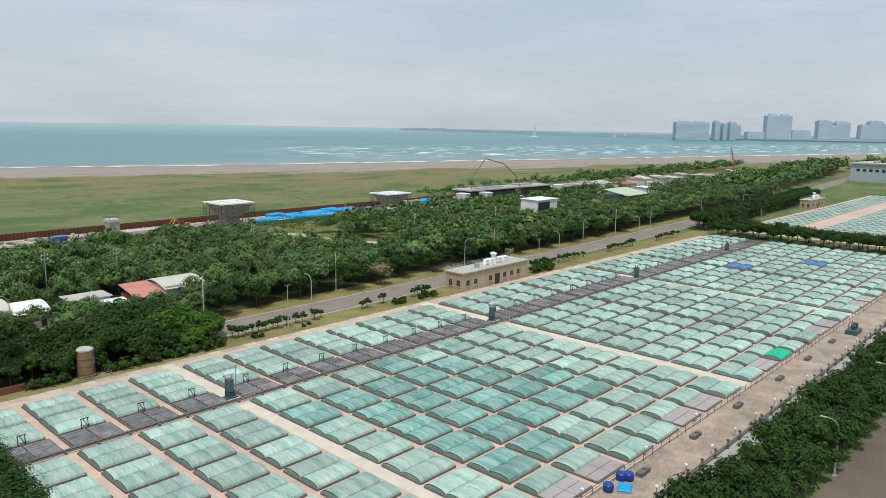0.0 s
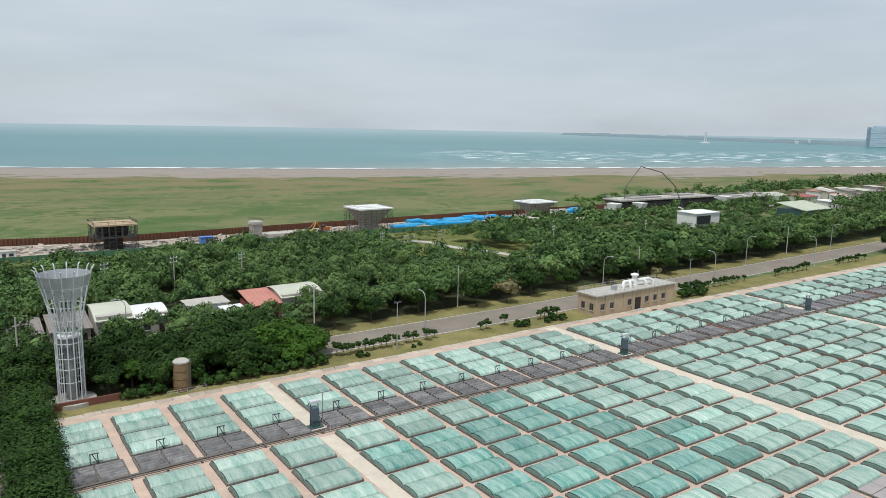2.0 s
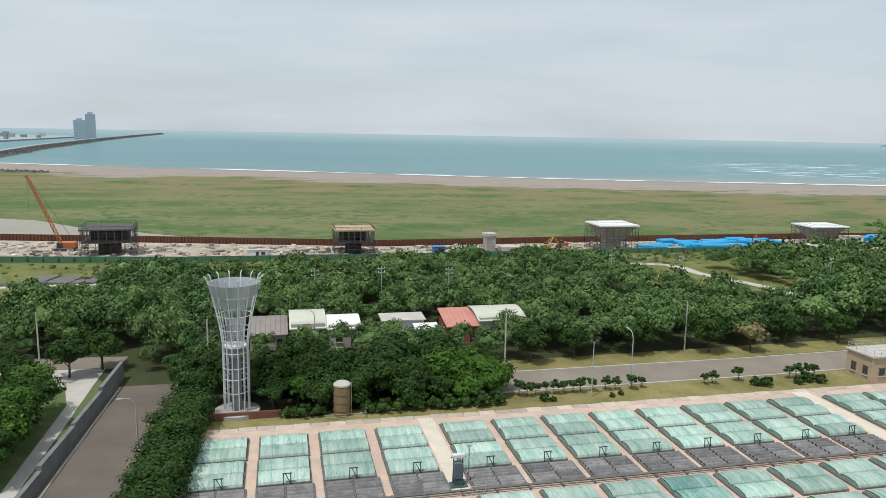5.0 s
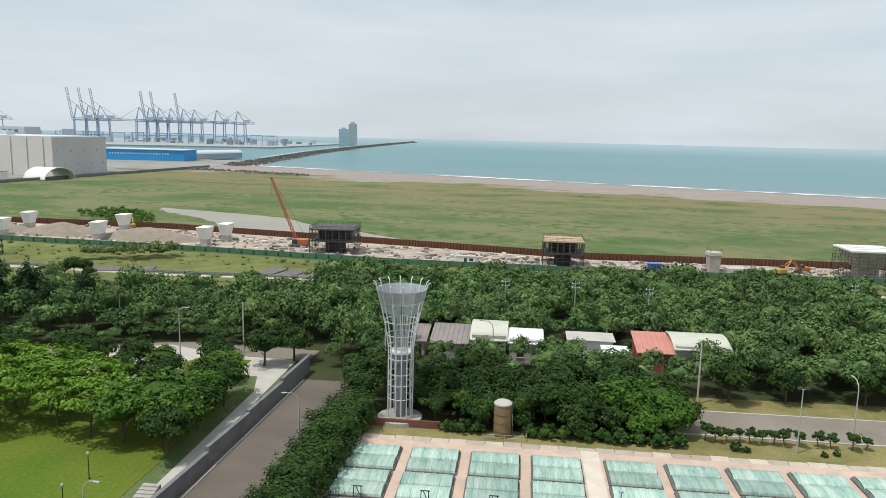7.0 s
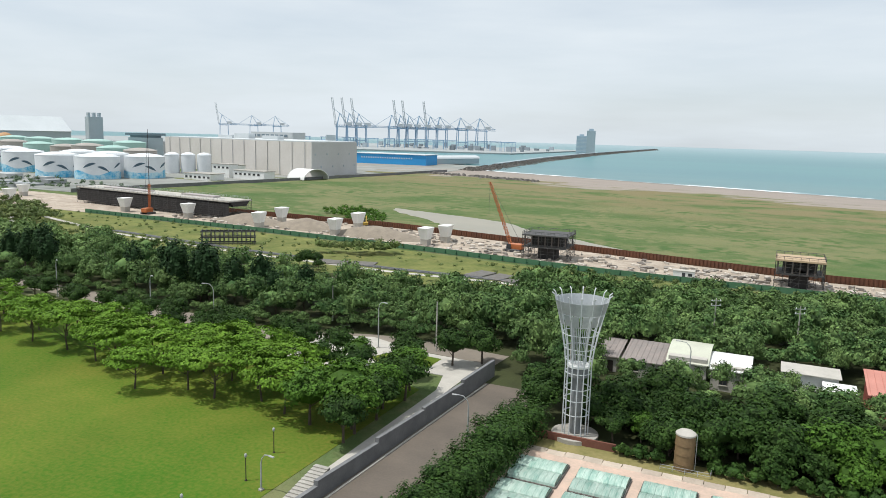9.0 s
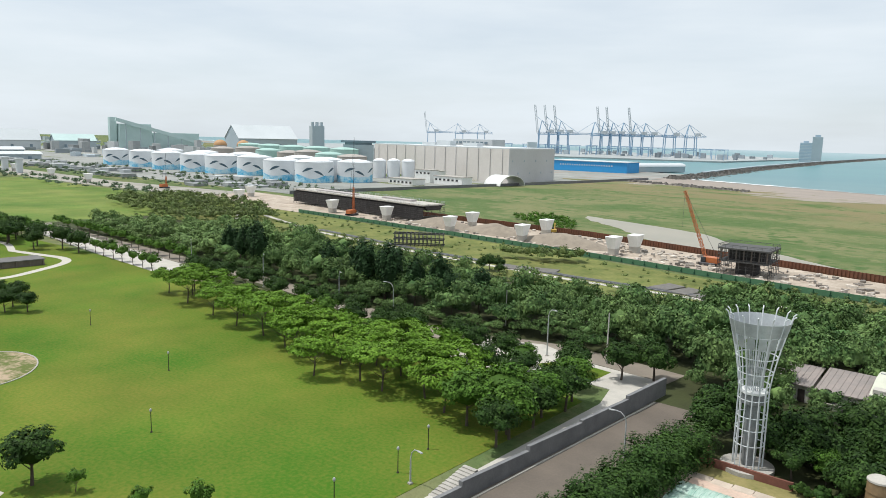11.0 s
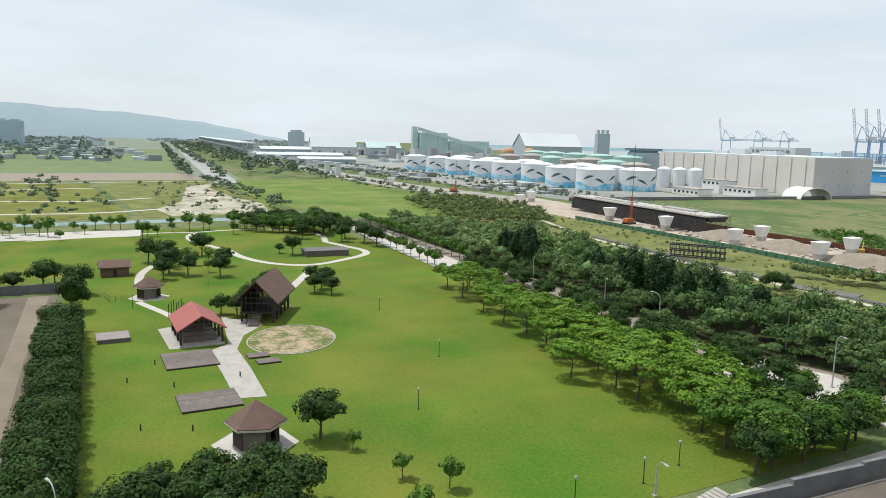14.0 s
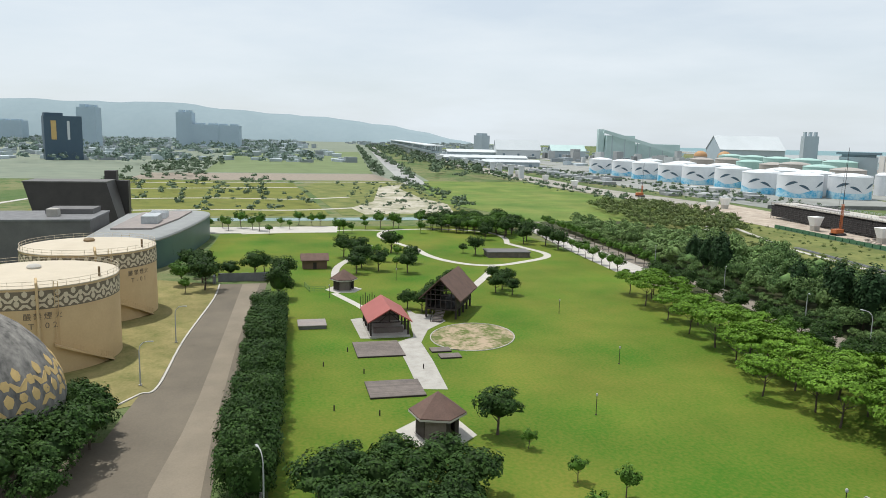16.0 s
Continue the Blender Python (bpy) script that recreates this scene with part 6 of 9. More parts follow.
# ---- sludge tanks ----
def letters(text, size, parent, m, name="lettering"):
    cu = bpy.data.curves.new(name, "FONT")
    cu.body, cu.size, cu.align_x, cu.extrude = text, size, "CENTER", 0.015
    tmp = new(name, cu)
    dg = bpy.context.evaluated_depsgraph_get()
    me = bpy.data.meshes.new_from_object(tmp.evaluated_get(dg))
    bpy.data.objects.remove(tmp)
    me.materials.clear()
    me.materials.append(band_brown)
    ob = new(name, me)
    ob.parent, ob.matrix_basis = parent, m
    return ob


def sludge_tank(x, y, code, R=13.6, h=14.6):
    ob = thing("sludge_tank", (x, y, 0), 0, "tan painted round sludge tank with an ornament band", "tank", "sludge tanks")
    part("shell", Geo().lathe(0, 0, [(R, 0), (R, h)], 64, False), tan_paint, ob, smooth=40)
    part("roof", Geo().lathe(0, 0, [(R + 0.1, h), (R + 0.1, h + 0.15), (R * 0.6, h + 0.75), (R * 0.25, h + 1.05), (0.3, h + 1.12)], 64), tan_roof, ob, "cream domed roof", 30)
    part("band", Geo().lathe(0, 0, [(R + 0.04, h - 3.4), (R + 0.04, h - 0.35)], 64, False), band_brown, ob, "grey brown ornament band", 40)
    part("cap", Geo().lathe(0, 0, [(1.1, h + 1.05), (1.2, h + 1.4), (0.9, h + 1.75), (0.2, h + 1.9)], 16), concrete_pale if code.endswith("2") else silo_mat, ob, "roof vent cap", 40)
    # ornaments on the band: leaf shapes above rings of chevrons
    leaf = [(0, 0.75), (0.38, 0.35), (0.4, 0.0), (0.2, -0.35), (-0.2, -0.35), (-0.4, 0.0), (-0.38, 0.35)]
    chev = [(-0.95, 0.35), (-0.7, 0.42), (0, -0.12), (0.7, 0.42), (0.95, 0.35), (0.45, -0.42), (-0.45, -0.42)]
    hexa = [(0.42, 0.0), (0.25, 0.42), (-0.25, 0.42), (-0.42, 0), (-0.25, -0.42), (0.25, -0.42)]
    bent = [(-0.95, -0.3), (-0.6, -0.4), (0, 0.02), (0.6, -0.4), (0.95, -0.3), (0.35, 0.4), (-0.35, 0.4)]
    n = 36
    for nm, shape, off, z in (("leaf_mark", leaf, 0, h - 0.95), ("chevron_mark", chev, 0, h - 1.75), ("hexagon_mark", hexa, 0.5, h - 1.35), ("leaf_mark", leaf, 0.5, h - 2.45), ("bent_mark", bent, 0, h - 2.85)):
        me = None
        for k in range(n):
            a = 2 * math.pi * (k + off) / n
            if math.cos(a - 0.35) < -0.25:
                continue
            if me is None:
                pts = [((R + 0.06) * math.cos(u / R), (R + 0.06) * math.sin(u / R), v) for u, v in shape]
                me = mesh_of(nm, Geo().add(pts, [tuple(range(len(pts)))]), band_cream)
            q = new(nm, me)
            q.parent, q.matrix_basis = ob, pose(0, 0, z, 0, 0, math.degrees(a))
    g = Geo().hoop(0, 0, h + 0.6, R - 0.1, 0.04, 48).hoop(0, 0, h + 1.15, R - 0.1, 0.04, 48)
    part("top_rail", g, tan_roof, ob)
    me = mesh_of("rail_post", Geo().rod((R - 0.1, 0, h + 0.1), (R - 0.1, 0, h + 1.15), 0.035, n=4), tan_roof)
    for k in range(40):
        q = new("rail_post", me)
        q.parent, q.matrix_basis = ob, pose(0, 0, 0, 0, 0, 9 * k)
    a = 0.30
    c, s = math.cos(a), math.sin(a)
    part("down_pipe", Geo().path([((R - 1.5) * c, (R - 1.5) * s, h + 0.6), ((R - 0.8) * c, (R - 0.8) * s, h + 1.5), ((R + 0.3) * c, (R + 0.3) * s, h + 1.0), ((R + 0.3) * c, (R + 0.3) * s, 0)], 0.22, 8), tan_paint, ob, smooth=50)
    part("vent_pipe", Geo().rod(((R - 1.2) * math.cos(1.2), (R - 1.2) * math.sin(1.2), h + 0.3), ((R - 1.2) * math.cos(1.2), (R - 1.2) * math.sin(1.2), h + 2.0), 0.2, n=8), silo_mat, ob)
    g = Geo()
    for side in (-0.02, 0.02):
        g.rod(((R + 0.25) * math.cos(0.5 + side), (R + 0.25) * math.sin(0.5 + side), 5), ((R + 0.25) * math.cos(0.5 + side), (R + 0.25) * math.sin(0.5 + side), h + 1.1), 0.05)
    for k in range(22):
        z = 5.2 + 0.45 * k
        g.rod(((R + 0.25) * math.cos(0.48), (R + 0.25) * math.sin(0.48), z), ((R + 0.25) * math.cos(0.52), (R + 0.25) * math.sin(0.52), z), 0.03, n=4)
    part("ladder", g, tan_paint, ob)
    n = 20
    pts = []
    for k in range(n + 1):
        a2, z = 0.45 + 0.75 * k / n, 5.0 * (1 - k / n)
        pts += [((R + r) * math.cos(a2), (R + r) * math.sin(a2), z + dz) for r, dz in ((0.02, 0), (1.0, 0), (1.0, 0.35), (0.02, 0.35))]
    f = [(4 * k + i, 4 * k + 4 + i, 4 * k + 4 + (i + 1) % 4, 4 * k + (i + 1) % 4) for k in range(n) for i in range(4)]
    part("stair", Geo().add(pts, f), tan_paint, ob, "curving tan stair")
    g = Geo()
    for k in range(n + 1):
        a2, z = 0.45 + 0.75 * k / n, 5.0 * (1 - k / n)
        q = ((R + 1.0) * math.cos(a2), (R + 1.0) * math.sin(a2))
        g.rod((*q, z + 0.3), (*q, z + 1.3), 0.03, n=4)
        if k:
            g.rod(last, (*q, z + 1.3), 0.035, n=4)
        last = (*q, z + 1.3)
    part("stair_rail", g, tan_paint, ob)
    a = math.radians(20 if code.endswith("2") else 56)
    for txt, z, size in (("\u56b4\u7981\u7159\u706b", h - 5.0, 1.25), (code, h - 6.6, 1.35)):
        spread = [ch for ch in txt]
        for k, ch in enumerate(spread):
            if ch == " ":
                continue
            b = a + (k - (len(spread) - 1) / 2) * (1.5 if len(spread) == 4 and ch > "z" else 1.15) / R
            letters(ch, size, ob, Matrix.Translation(((R + 0.03) * math.cos(b), (R + 0.03) * math.sin(b), z)) @ pose(0, 0, 0, 90, 0, 90 + math.degrees(b)), "letter")
    return ob


sludge_tank(-170, -40.7, "T-01")
sludge_tank(-137, -42.2, "T-02")
egg = thing("egg_digester", (-96, -39.0, 0), 0, "egg-shaped concrete digester with golden ornament tiles", "digester")
prof = [(9.2, -0.1), (10.4, 1.7), (11.3, 4.0), (11.6, 6.3), (11.2, 8.6), (10.2, 10.9), (8.7, 13.1), (6.8, 15.2), (4.4, 17.0), (1.8, 18.2), (0.4, 18.5)]
part("shell", Geo().lathe(0, 0, prof, 64), egg_mat, egg, smooth=50)


def egg_r(z):
    for (r0, z0), (r1, z1) in zip(prof, prof[1:]):
        if z0 <= z <= z1:
            return lerp(r0, r1, (z - z0) / (z1 - z0))
    return 0.4


gold_shapes = (("leaf_tile", [(0, 1.0), (0.5, 0.45), (0.52, 0.0), (0.25, -0.5), (-0.25, -0.5), (-0.52, 0.0), (-0.5, 0.45)], 0.0, 11.0), ("wing_tile", [(-1.3, 0.55), (-0.95, 0.65), (0, -0.1), (0.95, 0.65), (1.3, 0.55), (0.6, -0.6), (-0.6, -0.6)], 0.0, 9.9), ("hexagon_tile", [(0.55, 0), (0.3, 0.55), (-0.3, 0.55), (-0.55, 0), (-0.3, -0.55), (0.3, -0.55)], 0.5, 10.3), ("leaf_tile", [(0, 1.0), (0.55, 0.45), (0.55, 0.0), (0.25, -0.6), (-0.25, -0.6), (-0.55, 0.0), (-0.55, 0.45)], 0.5, 8.4), ("bent_tile", [(-1.3, -0.4), (-0.8, -0.55), (0, 0.0), (0.8, -0.55), (1.3, -0.4), (0.5, 0.55), (-0.5, 0.55)], 0.0, 7.4), ("hexagon_tile", [(0.55, 0), (0.3, 0.5), (-0.3, 0.5), (-0.55, 0), (-0.3, -0.5), (0.3, -0.5)], 0.0, 8.6))
for nm, shape, off, zc in gold_shapes:
    me = None
    for k in range(20):
        a = 2 * math.pi * (k + off) / 20
        if me is None:
            pts = []
            for u, v in shape:
                r = egg_r(zc + v) + 0.05
                pts.append((r * math.cos(u / egg_r(zc)), r * math.sin(u / egg_r(zc)), zc + v))
            me = mesh_of(nm, Geo().add(pts + [(p[0] * 0.98, p[1] * 0.98, p[2]) for p in pts], [tuple(range(len(pts)))] + [(i, i + len(pts), (i + 1) % len(pts) + len(pts), (i + 1) % len(pts)) for i in range(len(pts))]), egg_gold)
        q = new(nm, me)
        q.parent, q.matrix_basis = egg, pose(0, 0, 0, 0, 0, math.degrees(a))
for x, y, s in ((-84.5, -30, 1.2), (-82, -36, 1.15), (-88, -25.0, 1.15), (-83.5, -25.5, 1.0), (-93, -24, 1.0), (-97.5, -24.5, 1.0), (-101.5, -26, 0.9), (-79, -30, 1.1), (-105, -28, 0.8), (-77, -25, 0.9)):
    plant("broad%d" % (int(-x) % 3), x, y, 0, s, x * 7 % 360, "tree", "dense green tree in front of the egg digester", "tree", "trees before the digester")

# ---- museum buildings ----
mus = thing("curved_hall", (0, 0, 0), 0, "long curved hall with teal cladding and a silver roof", "building")
foot = spline([(-206, -54), (-212, -43), (-222, -34), (-250, -28.5), (-276, -25.6), (-290, -25.5), (-297, -29), (-299, -36), (-296, -43), (-286, -54)], 5)
part("wall", Geo().prism(foot, 0, 8.2), teal_clad, mus, smooth=30)
cx, cy = -255, -48
rims = [(1.0, 8.2), (1.012, 8.6), (1.0, 9.1), (0.95, 9.5), (0.84, 9.7)]
p = [(cx + (x - cx) * s, cy + (y - cy) * s, z) for s, z in rims for x, y in foot]
m = len(foot)
f = [(k * m + i, k * m + (i + 1) % m, (k + 1) * m + (i + 1) % m, (k + 1) * m + i) for k in range(len(rims) - 1) for i in range(m)] + [tuple((len(rims) - 1) * m + i for i in range(m))]
part("roof", Geo().add(p, f), silver_roof, mus, "silver rounded roof", 40)
part("roof_terrace", Geo().prism([(-288, -31.5), (-262, -33.5), (-236, -38), (-236, -50), (-284, -48)], 9.7, 10.2), roof_grey, mus, "sunken brown roof terrace")
part("roof_house", Geo().box(-258, -247, -43, -38, 10.2, 12.6), steel, mus)
for k in range(6):
    part("pergola_fin", Geo().box(-262 - 1.6 * k, -261.7 - 1.6 * k, -43, -37.5, 10.2, 12.2), steel_pale, mus)
for i in range(6):
    x = -232 - 8 * i
    part("window", Geo().block(x, lerp(-31.9, -25.7, i / 6), 2.2, 0.7, 0.8, 3.2, 8), glass_dark, mus)
dm = thing("slanted_hall", (-345, -86, 0), 0, "dark bronze hall with slanting walls", "building")
p = [(8, -14, 0), (8, 19, 0), (-8, 19, 0), (-8, -14, 0), (6, -19, 17.2), (6, 14, 17.2), (-12, 14, 17.2), (-12, -19, 17.2)]
part("wall", Geo().add(p, [(3, 2, 1, 0), (4, 5, 6, 7), (0, 1, 5, 4), (1, 2, 6, 5), (2, 3, 7, 6), (3, 0, 4, 7)]), museum_dark, dm)
part("parapet", Geo().box(-12, 6.3, -19.3, 14.3, 17.2, 17.7), museum_grey, dm)
part("stair_tower", Geo().block(-15, 12, 0, 5, 5, 21.5).block(-15, 17, 0, 5, 5, 17), museum_dark, dm)
lb = thing("grey_hall", (-249, -78, 0), 0, "low board-marked grey concrete hall", "building")
part("wall", Geo().box(-13, 13, -34, 22.5, 0, 12.4), museum_grey, lb)
part("parapet", Geo().box(-13.3, 13.3, -34.3, 22.8, 12.4, 13.0), concrete_dark, lb)
part("upper_block", Geo().box(-13, -2, 6, 20, 13.0, 14.6), museum_grey, lb)
part("roof_unit", Geo().block(4, 10, 13.0, 4, 3, 2.4, 0, 0.1).block(-8, -12, 13.0, 8, 3, 1.4, 0, 0.1), concrete, lb)

# ---- building site behind the woods ----
setting("site_ground", Geo().prism([(330, 208), (190, 210), (93, 212), (17, 210.4), (-52, 212.4), (-130, 222), (-195, 227), (-300, 233), (-420, 238), (-420, 290), (-345, 284), (-240, 271), (-154, 269), (-69, 252), (10, 235), (105, 236.5), (190, 235.5), (330, 228)], -0.3, 0.12), soil, "bare pale construction soil", "soil")
setting("site_ground_1", Geo().strip([(-415, 262), (-560, 246), (-740, 250), (-1300, 268)], [42, 34, 34, 40], -0.3, 0.13), haul_soil, "pale haul road of the building site", "soil")


def pleated(pts, height, pitch=1.2, depth=0.25):
    """A wall of pleated sheet piles along pts."""
    g, p = Geo(), []
    for (ax, ay), (bx, by) in zip(pts, pts[1:]):
        d = Vector((bx - ax, by - ay))
        n, nn = max(2, int(d.length / pitch)), Vector((-d.y, d.x)).normalized()
        for k in range(n):
            for u, o in ((0, 0), (0.35, 0), (0.5, depth), (0.85, depth)):
                q = Vector((ax, ay)) + d * ((k + u) / n) + nn * o
                p.append((q.x, q.y))
    m = len(p)
    v = [(x, y, z) for z in (-1.0, height) for x, y in p] + [(x, y + 0.25, height) for x, y in p] + [(x, y + 0.25, -1.0) for x, y in p]
    f = []
    for i in range(m - 1):
        f += [(i, i + 1, m + i + 1, m + i), (m + i, m + i + 1, 2 * m + i + 1, 2 * m + i), (2 * m + i, 2 * m + i + 1, 3 * m + i + 1, 3 * m + i)]
    return g.add(v, f)


setting("wall_piles", pleated([(330, 229), (190, 236.5), (105, 237.5), (10, 236), (-69, 253), (-154, 270), (-240, 272), (-345, 285)], 2.3), rust, "rust brown sheet pile wall along the marsh", "wall")
hoard = [(190, 210), (93, 212), (17, 210.3), (-52, 212.3), (-130, 222), (-195, 227), (-300, 233)]
g = Geo()
g.strip(hoard, 0.12, 0.1, 1.8)
fen = thing("hoarding", (0, 0, 0), 0, "long green site hoarding with dark plant motifs", "hoarding")
part("panel", g, green_net, fen)
me = mesh_of("plant_mark", Geo().prism([(-0.35, -0.14), (0.35, -0.14), (0.1, -0.1), (-0.1, -0.1)], 0.4, 0.7).rod((0, -0.12, 0.3), (0, -0.12, 1.7), 0.22, 0.05, 5), pm("dark green motif paint", (0.015, 0.07, 0.035), (0.012, 0.055, 0.03), 1, 4, 0.7, 0))
for (ax, ay), (bx, by) in zip(hoard, hoard[1:]):
    n = int(math.dist((ax, ay), (bx, by)) / 4.2)
    for k in range(n):
        q = new("plant_mark", me)
        q.parent, q.location = fen, (lerp(ax, bx, k / n), lerp(ay, by, k / n), 0.1)
# concrete path and pale fence inside the hoarding
setting("pavement_9", Geo().strip(spline([(-64, 189), (-50, 191), (-24, 197), (30, 194.5), (84, 193.5), (97, 187), (98.5, 175), (105, 159), (110, 141)]), 3.4, -0.02, 0.1), concrete_pale, "pale concrete lane behind the woods", "path")
fe = thing("picket_fence", (0, 0, 0), 0, "pale concrete post fence along the lane", "fence")
me = mesh_of("picket", Geo().block(0, 0, 0, 0.9, 0.12, 1.3, 0, 0.04), concrete_pale)
for k in range(62):
    x = -28 + 2.05 * k
    q = new("picket", me)
    q.parent, q.location = fe, (x, 199.5 - 0.02 * (x + 28), 0.03)
dk = thing("drain_channel", (0, 0, 0), 0, "dark open drain beside the meadow path", "drain")
part("edge", Geo().strip([(-64, 187), (-110, 185), (-170, 188), (-240, 197)], 2.4, -0.02, 0.35), concrete_dark, dk)
part("water", Geo().strip([(-64, 187), (-110, 185), (-170, 188), (-240, 197)], 1.6, 0.3, 0.37), steel_dark, dk)
setting("pavement_13", Geo().strip(spline([(-322, 206), (-312, 203), (-302, 200), (-292, 190), (-280, 184.5), (-266, 184)]), 3.0, -0.02, 0.12), concrete_pale, "pale winding path through the scrub", "path")
setting("pavement_10", Geo().strip([(-64, 183.5), (-110, 181), (-170, 184), (-240, 193), (-300, 212)], 2.2, -0.02, 0.11), concrete_pale, "pale lane across the meadow", "path")
for x, y, w, d, t in ((-84.4, 191.5, 5.6, 9, -14), (-78, 189.8, 5.6, 9, -14), (-71.6, 188.2, 5.6, 9, -14), (-131, 184.5, 9, 6, 16), (-122, 187.4, 8, 6, 16)):
    tagged(part("drying_bed", Geo().block(x, y, 0, w, d, 0.4, t, 0.1), frame_grey, None, "dark flat drying bed in the meadow"), "", "drying bed", "drying beds in the meadow")


def scaffold(parent, x0, x1, y0, y1, z0, z1, bay=2.2, lift=1.9, apart=False):
    """Tube scaffolding on the four sides of a box; apart makes every tube a part."""
    nx, ny, nz = max(1, round((x1 - x0) / bay)), max(1, round((y1 - y0) / bay)), max(1, round((z1 - z0) / lift))
    for side in range(4):
        g = Geo()
        a, b = [((x0, y0), (x1, y0)), ((x1, y0), (x1, y1)), ((x1, y1), (x0, y1)), ((x0, y1), (x0, y0))][side]
        n = nx if side % 2 == 0 else ny
        for k in range(n + 1):
            q = (lerp(a[0], b[0], k / n), lerp(a[1], b[1], k / n))
            if apart:
                part("standard", Geo().rod((*q, z0), (*q, z1 + 1.0), 0.07, n=4), scaffold_mat, parent)
            else:
                g.rod((*q, z0), (*q, z1 + 1.0), 0.07, n=4)
        for j in range(1, nz + 1):
            z = lerp(z0, z1, j / nz)
            if apart:
                part("ledger", Geo().rod((*a, z), (*b, z), 0.06, n=4), scaffold_mat, parent)
                part("guard_tube", Geo().rod((*a, z + 0.9), (*b, z + 0.9), 0.05, n=4), scaffold_mat, parent)
            else:
                g.rod((*a, z), (*b, z), 0.06, n=4)
                g.rod((*a, z + 0.9), (*b, z + 0.9), 0.05, n=4)
            for k in range(0, n, 2):
                p = (lerp(a[0], b[0], k / n), lerp(a[1], b[1], k / n))
                q = (lerp(a[0], b[0], (k + 1) / n), lerp(a[1], b[1], (k + 1) / n))
                if apart:
                    part("brace", Geo().rod((*p, z - lift), (*q, z), 0.05, n=4), scaffold_mat, parent)
                else:
                    g.rod((*p, z - lift), (*q, z), 0.05, n=4)
        if not apart:
            part("scaffolding", g, scaffold_mat, parent, "dark tube scaffolding")


def pier_head(x, y, turn, w, d, h, deck, label, dark=False):
    ob = thing("unfinished_pier", (x, y, 0.12), turn, label, "bridge pier", "pier heads under construction")
    part("shaft", Geo().block(0, 0, 0, w * 0.4, d * 0.4, h * 0.6), net_mat if dark else concrete, ob)
    if dark:
        part("floor_deck", Geo().block(0, 0, h * 0.5, w * 0.96, d * 0.96, 0.35), scaffold_mat, ob)
        part("infill", Geo().block(0, d * 0.1, h * 0.54, w * 0.7, d * 0.6, h * 0.4), net_mat, ob, "dark netted inside")
        for k in range(7):
            for sy in (-0.44, 0.44):
                part("column", Geo().block(w * (-0.45 + 0.15 * k), d * sy, h * 0.5, 0.35, 0.35, h * 0.46), timber_grey, ob)
    else:
        part("cap", Geo().block(0, 0, h * 0.42, w * 0.46, d * 0.5, h * 0.53, 0, 0, 2.0, 1.9), concrete, ob, "flaring concrete cap")
    part("deck", Geo().block(0, 0, h * 0.95, w * 1.02, d * 1.02, 0.5, 0, 0.06), deck, ob, "working deck on top")
    scaffold(ob, -w / 2, w / 2, -d / 2, d / 2, 0, h * 0.8 if not dark else h, apart=True)
    g = Geo()
    for a, b in (((-1, -1), (1, -1)), ((1, -1), (1, 1)), ((1, 1), (-1, 1)), ((-1, 1), (-1, -1))):
        for z in (0.5, 1.0):
            g.rod((a[0] * w * 0.5, a[1] * d * 0.5, h + z), (b[0] * w * 0.5, b[1] * d * 0.5, h + z), 0.04, n=4)
    part("deck_rail", g, scaffold_mat, ob)
    return ob


pier_head(0.4, 222.5, 0, 12.5, 11, 8.4, ply_mat, "bridge pier head wrapped in scaffold with plywood deck", True)
pier_head(90, 218.5, 0, 14, 13, 9.6, white_paint, "flaring concrete bridge pier head with pale top")
pier_head(175, 219, 0, 15, 12, 8.0, white_paint, "concrete bridge pier head beside blue tarpaulins")
pier_head(-75.5, 231, 3, 15, 13, 8.4, scaffold_mat, "bridge pier head in dark scaffold beside the pond", True)


def cap_pier(x, y, turn=0.0, h=6.6):
    ob = thing("bridge_pier", (x, y, 0.12), turn, "short flared white concrete bridge pier", "bridge pier", "flared bridge piers")
    part("shaft", Geo().block(0, 0, 0, 2.6, 3.2, h * 0.35, 0, 0, 1.05, 1.1), concrete_pale, ob)
    part("head", Geo().block(0, 0, h * 0.35, 2.75, 3.5, h * 0.65, 0, 0.12, 1.5, 1.7), white_paint, ob, "flared white pier head")
    return ob


sq = thing("square_pier", (46.5, 221.0, 0.12), 4, "square pale concrete pier with a railed top", "bridge pier")
part("shaft", Geo().block(0, 0, 0, 3.0, 3.4, 5.4, 0, 0, 1.14, 1.14), concrete, sq)
part("cap", Geo().block(0, 0, 5.4, 3.9, 4.3, 1.0, 0, 0.1), concrete_pale, sq, "pale pier cap")
g = Geo()
for a, b in (((-1.8, -2), (1.8, -2)), ((1.8, -2), (1.8, 2)), ((1.8, 2), (-1.8, 2)), ((-1.8, 2), (-1.8, -2))):
    part("rail_post", Geo().rod((*a, 6.3), (*a, 7.5), 0.05, n=4), scaffold_mat, sq)
    for z in (7.0, 7.5):
        part("rail", Geo().rod((*a, z), (*b, z), 0.04, n=4), scaffold_mat, sq)
tagged(part("precast_slab", Geo().block(57, 222, 0.12, 13, 4, 1.6, 4, 0.1), concrete_pale, None, "low pale precast slab beside the square pier"), "", "slab")
first = cap_pier(-122.6, 232.8)
for x, y in ((-119.5, 243.5), (-164, 236.1), (-167.7, 259.5), (-201.2, 236), (-205.3, 256.6), (-247.9, 244.5), (-288.8, 246), (-372, 246), (-392, 268), (212, 206), (226, 203), (296, 206), (-558, 240), (-640, 246), (-732, 250), (-815, 250), (-901, 252), (-1060, 258), (-1240, 264)):
    copy_thing(first, pose(x, y, 0.12, 0, 0, (x * 3) % 9))


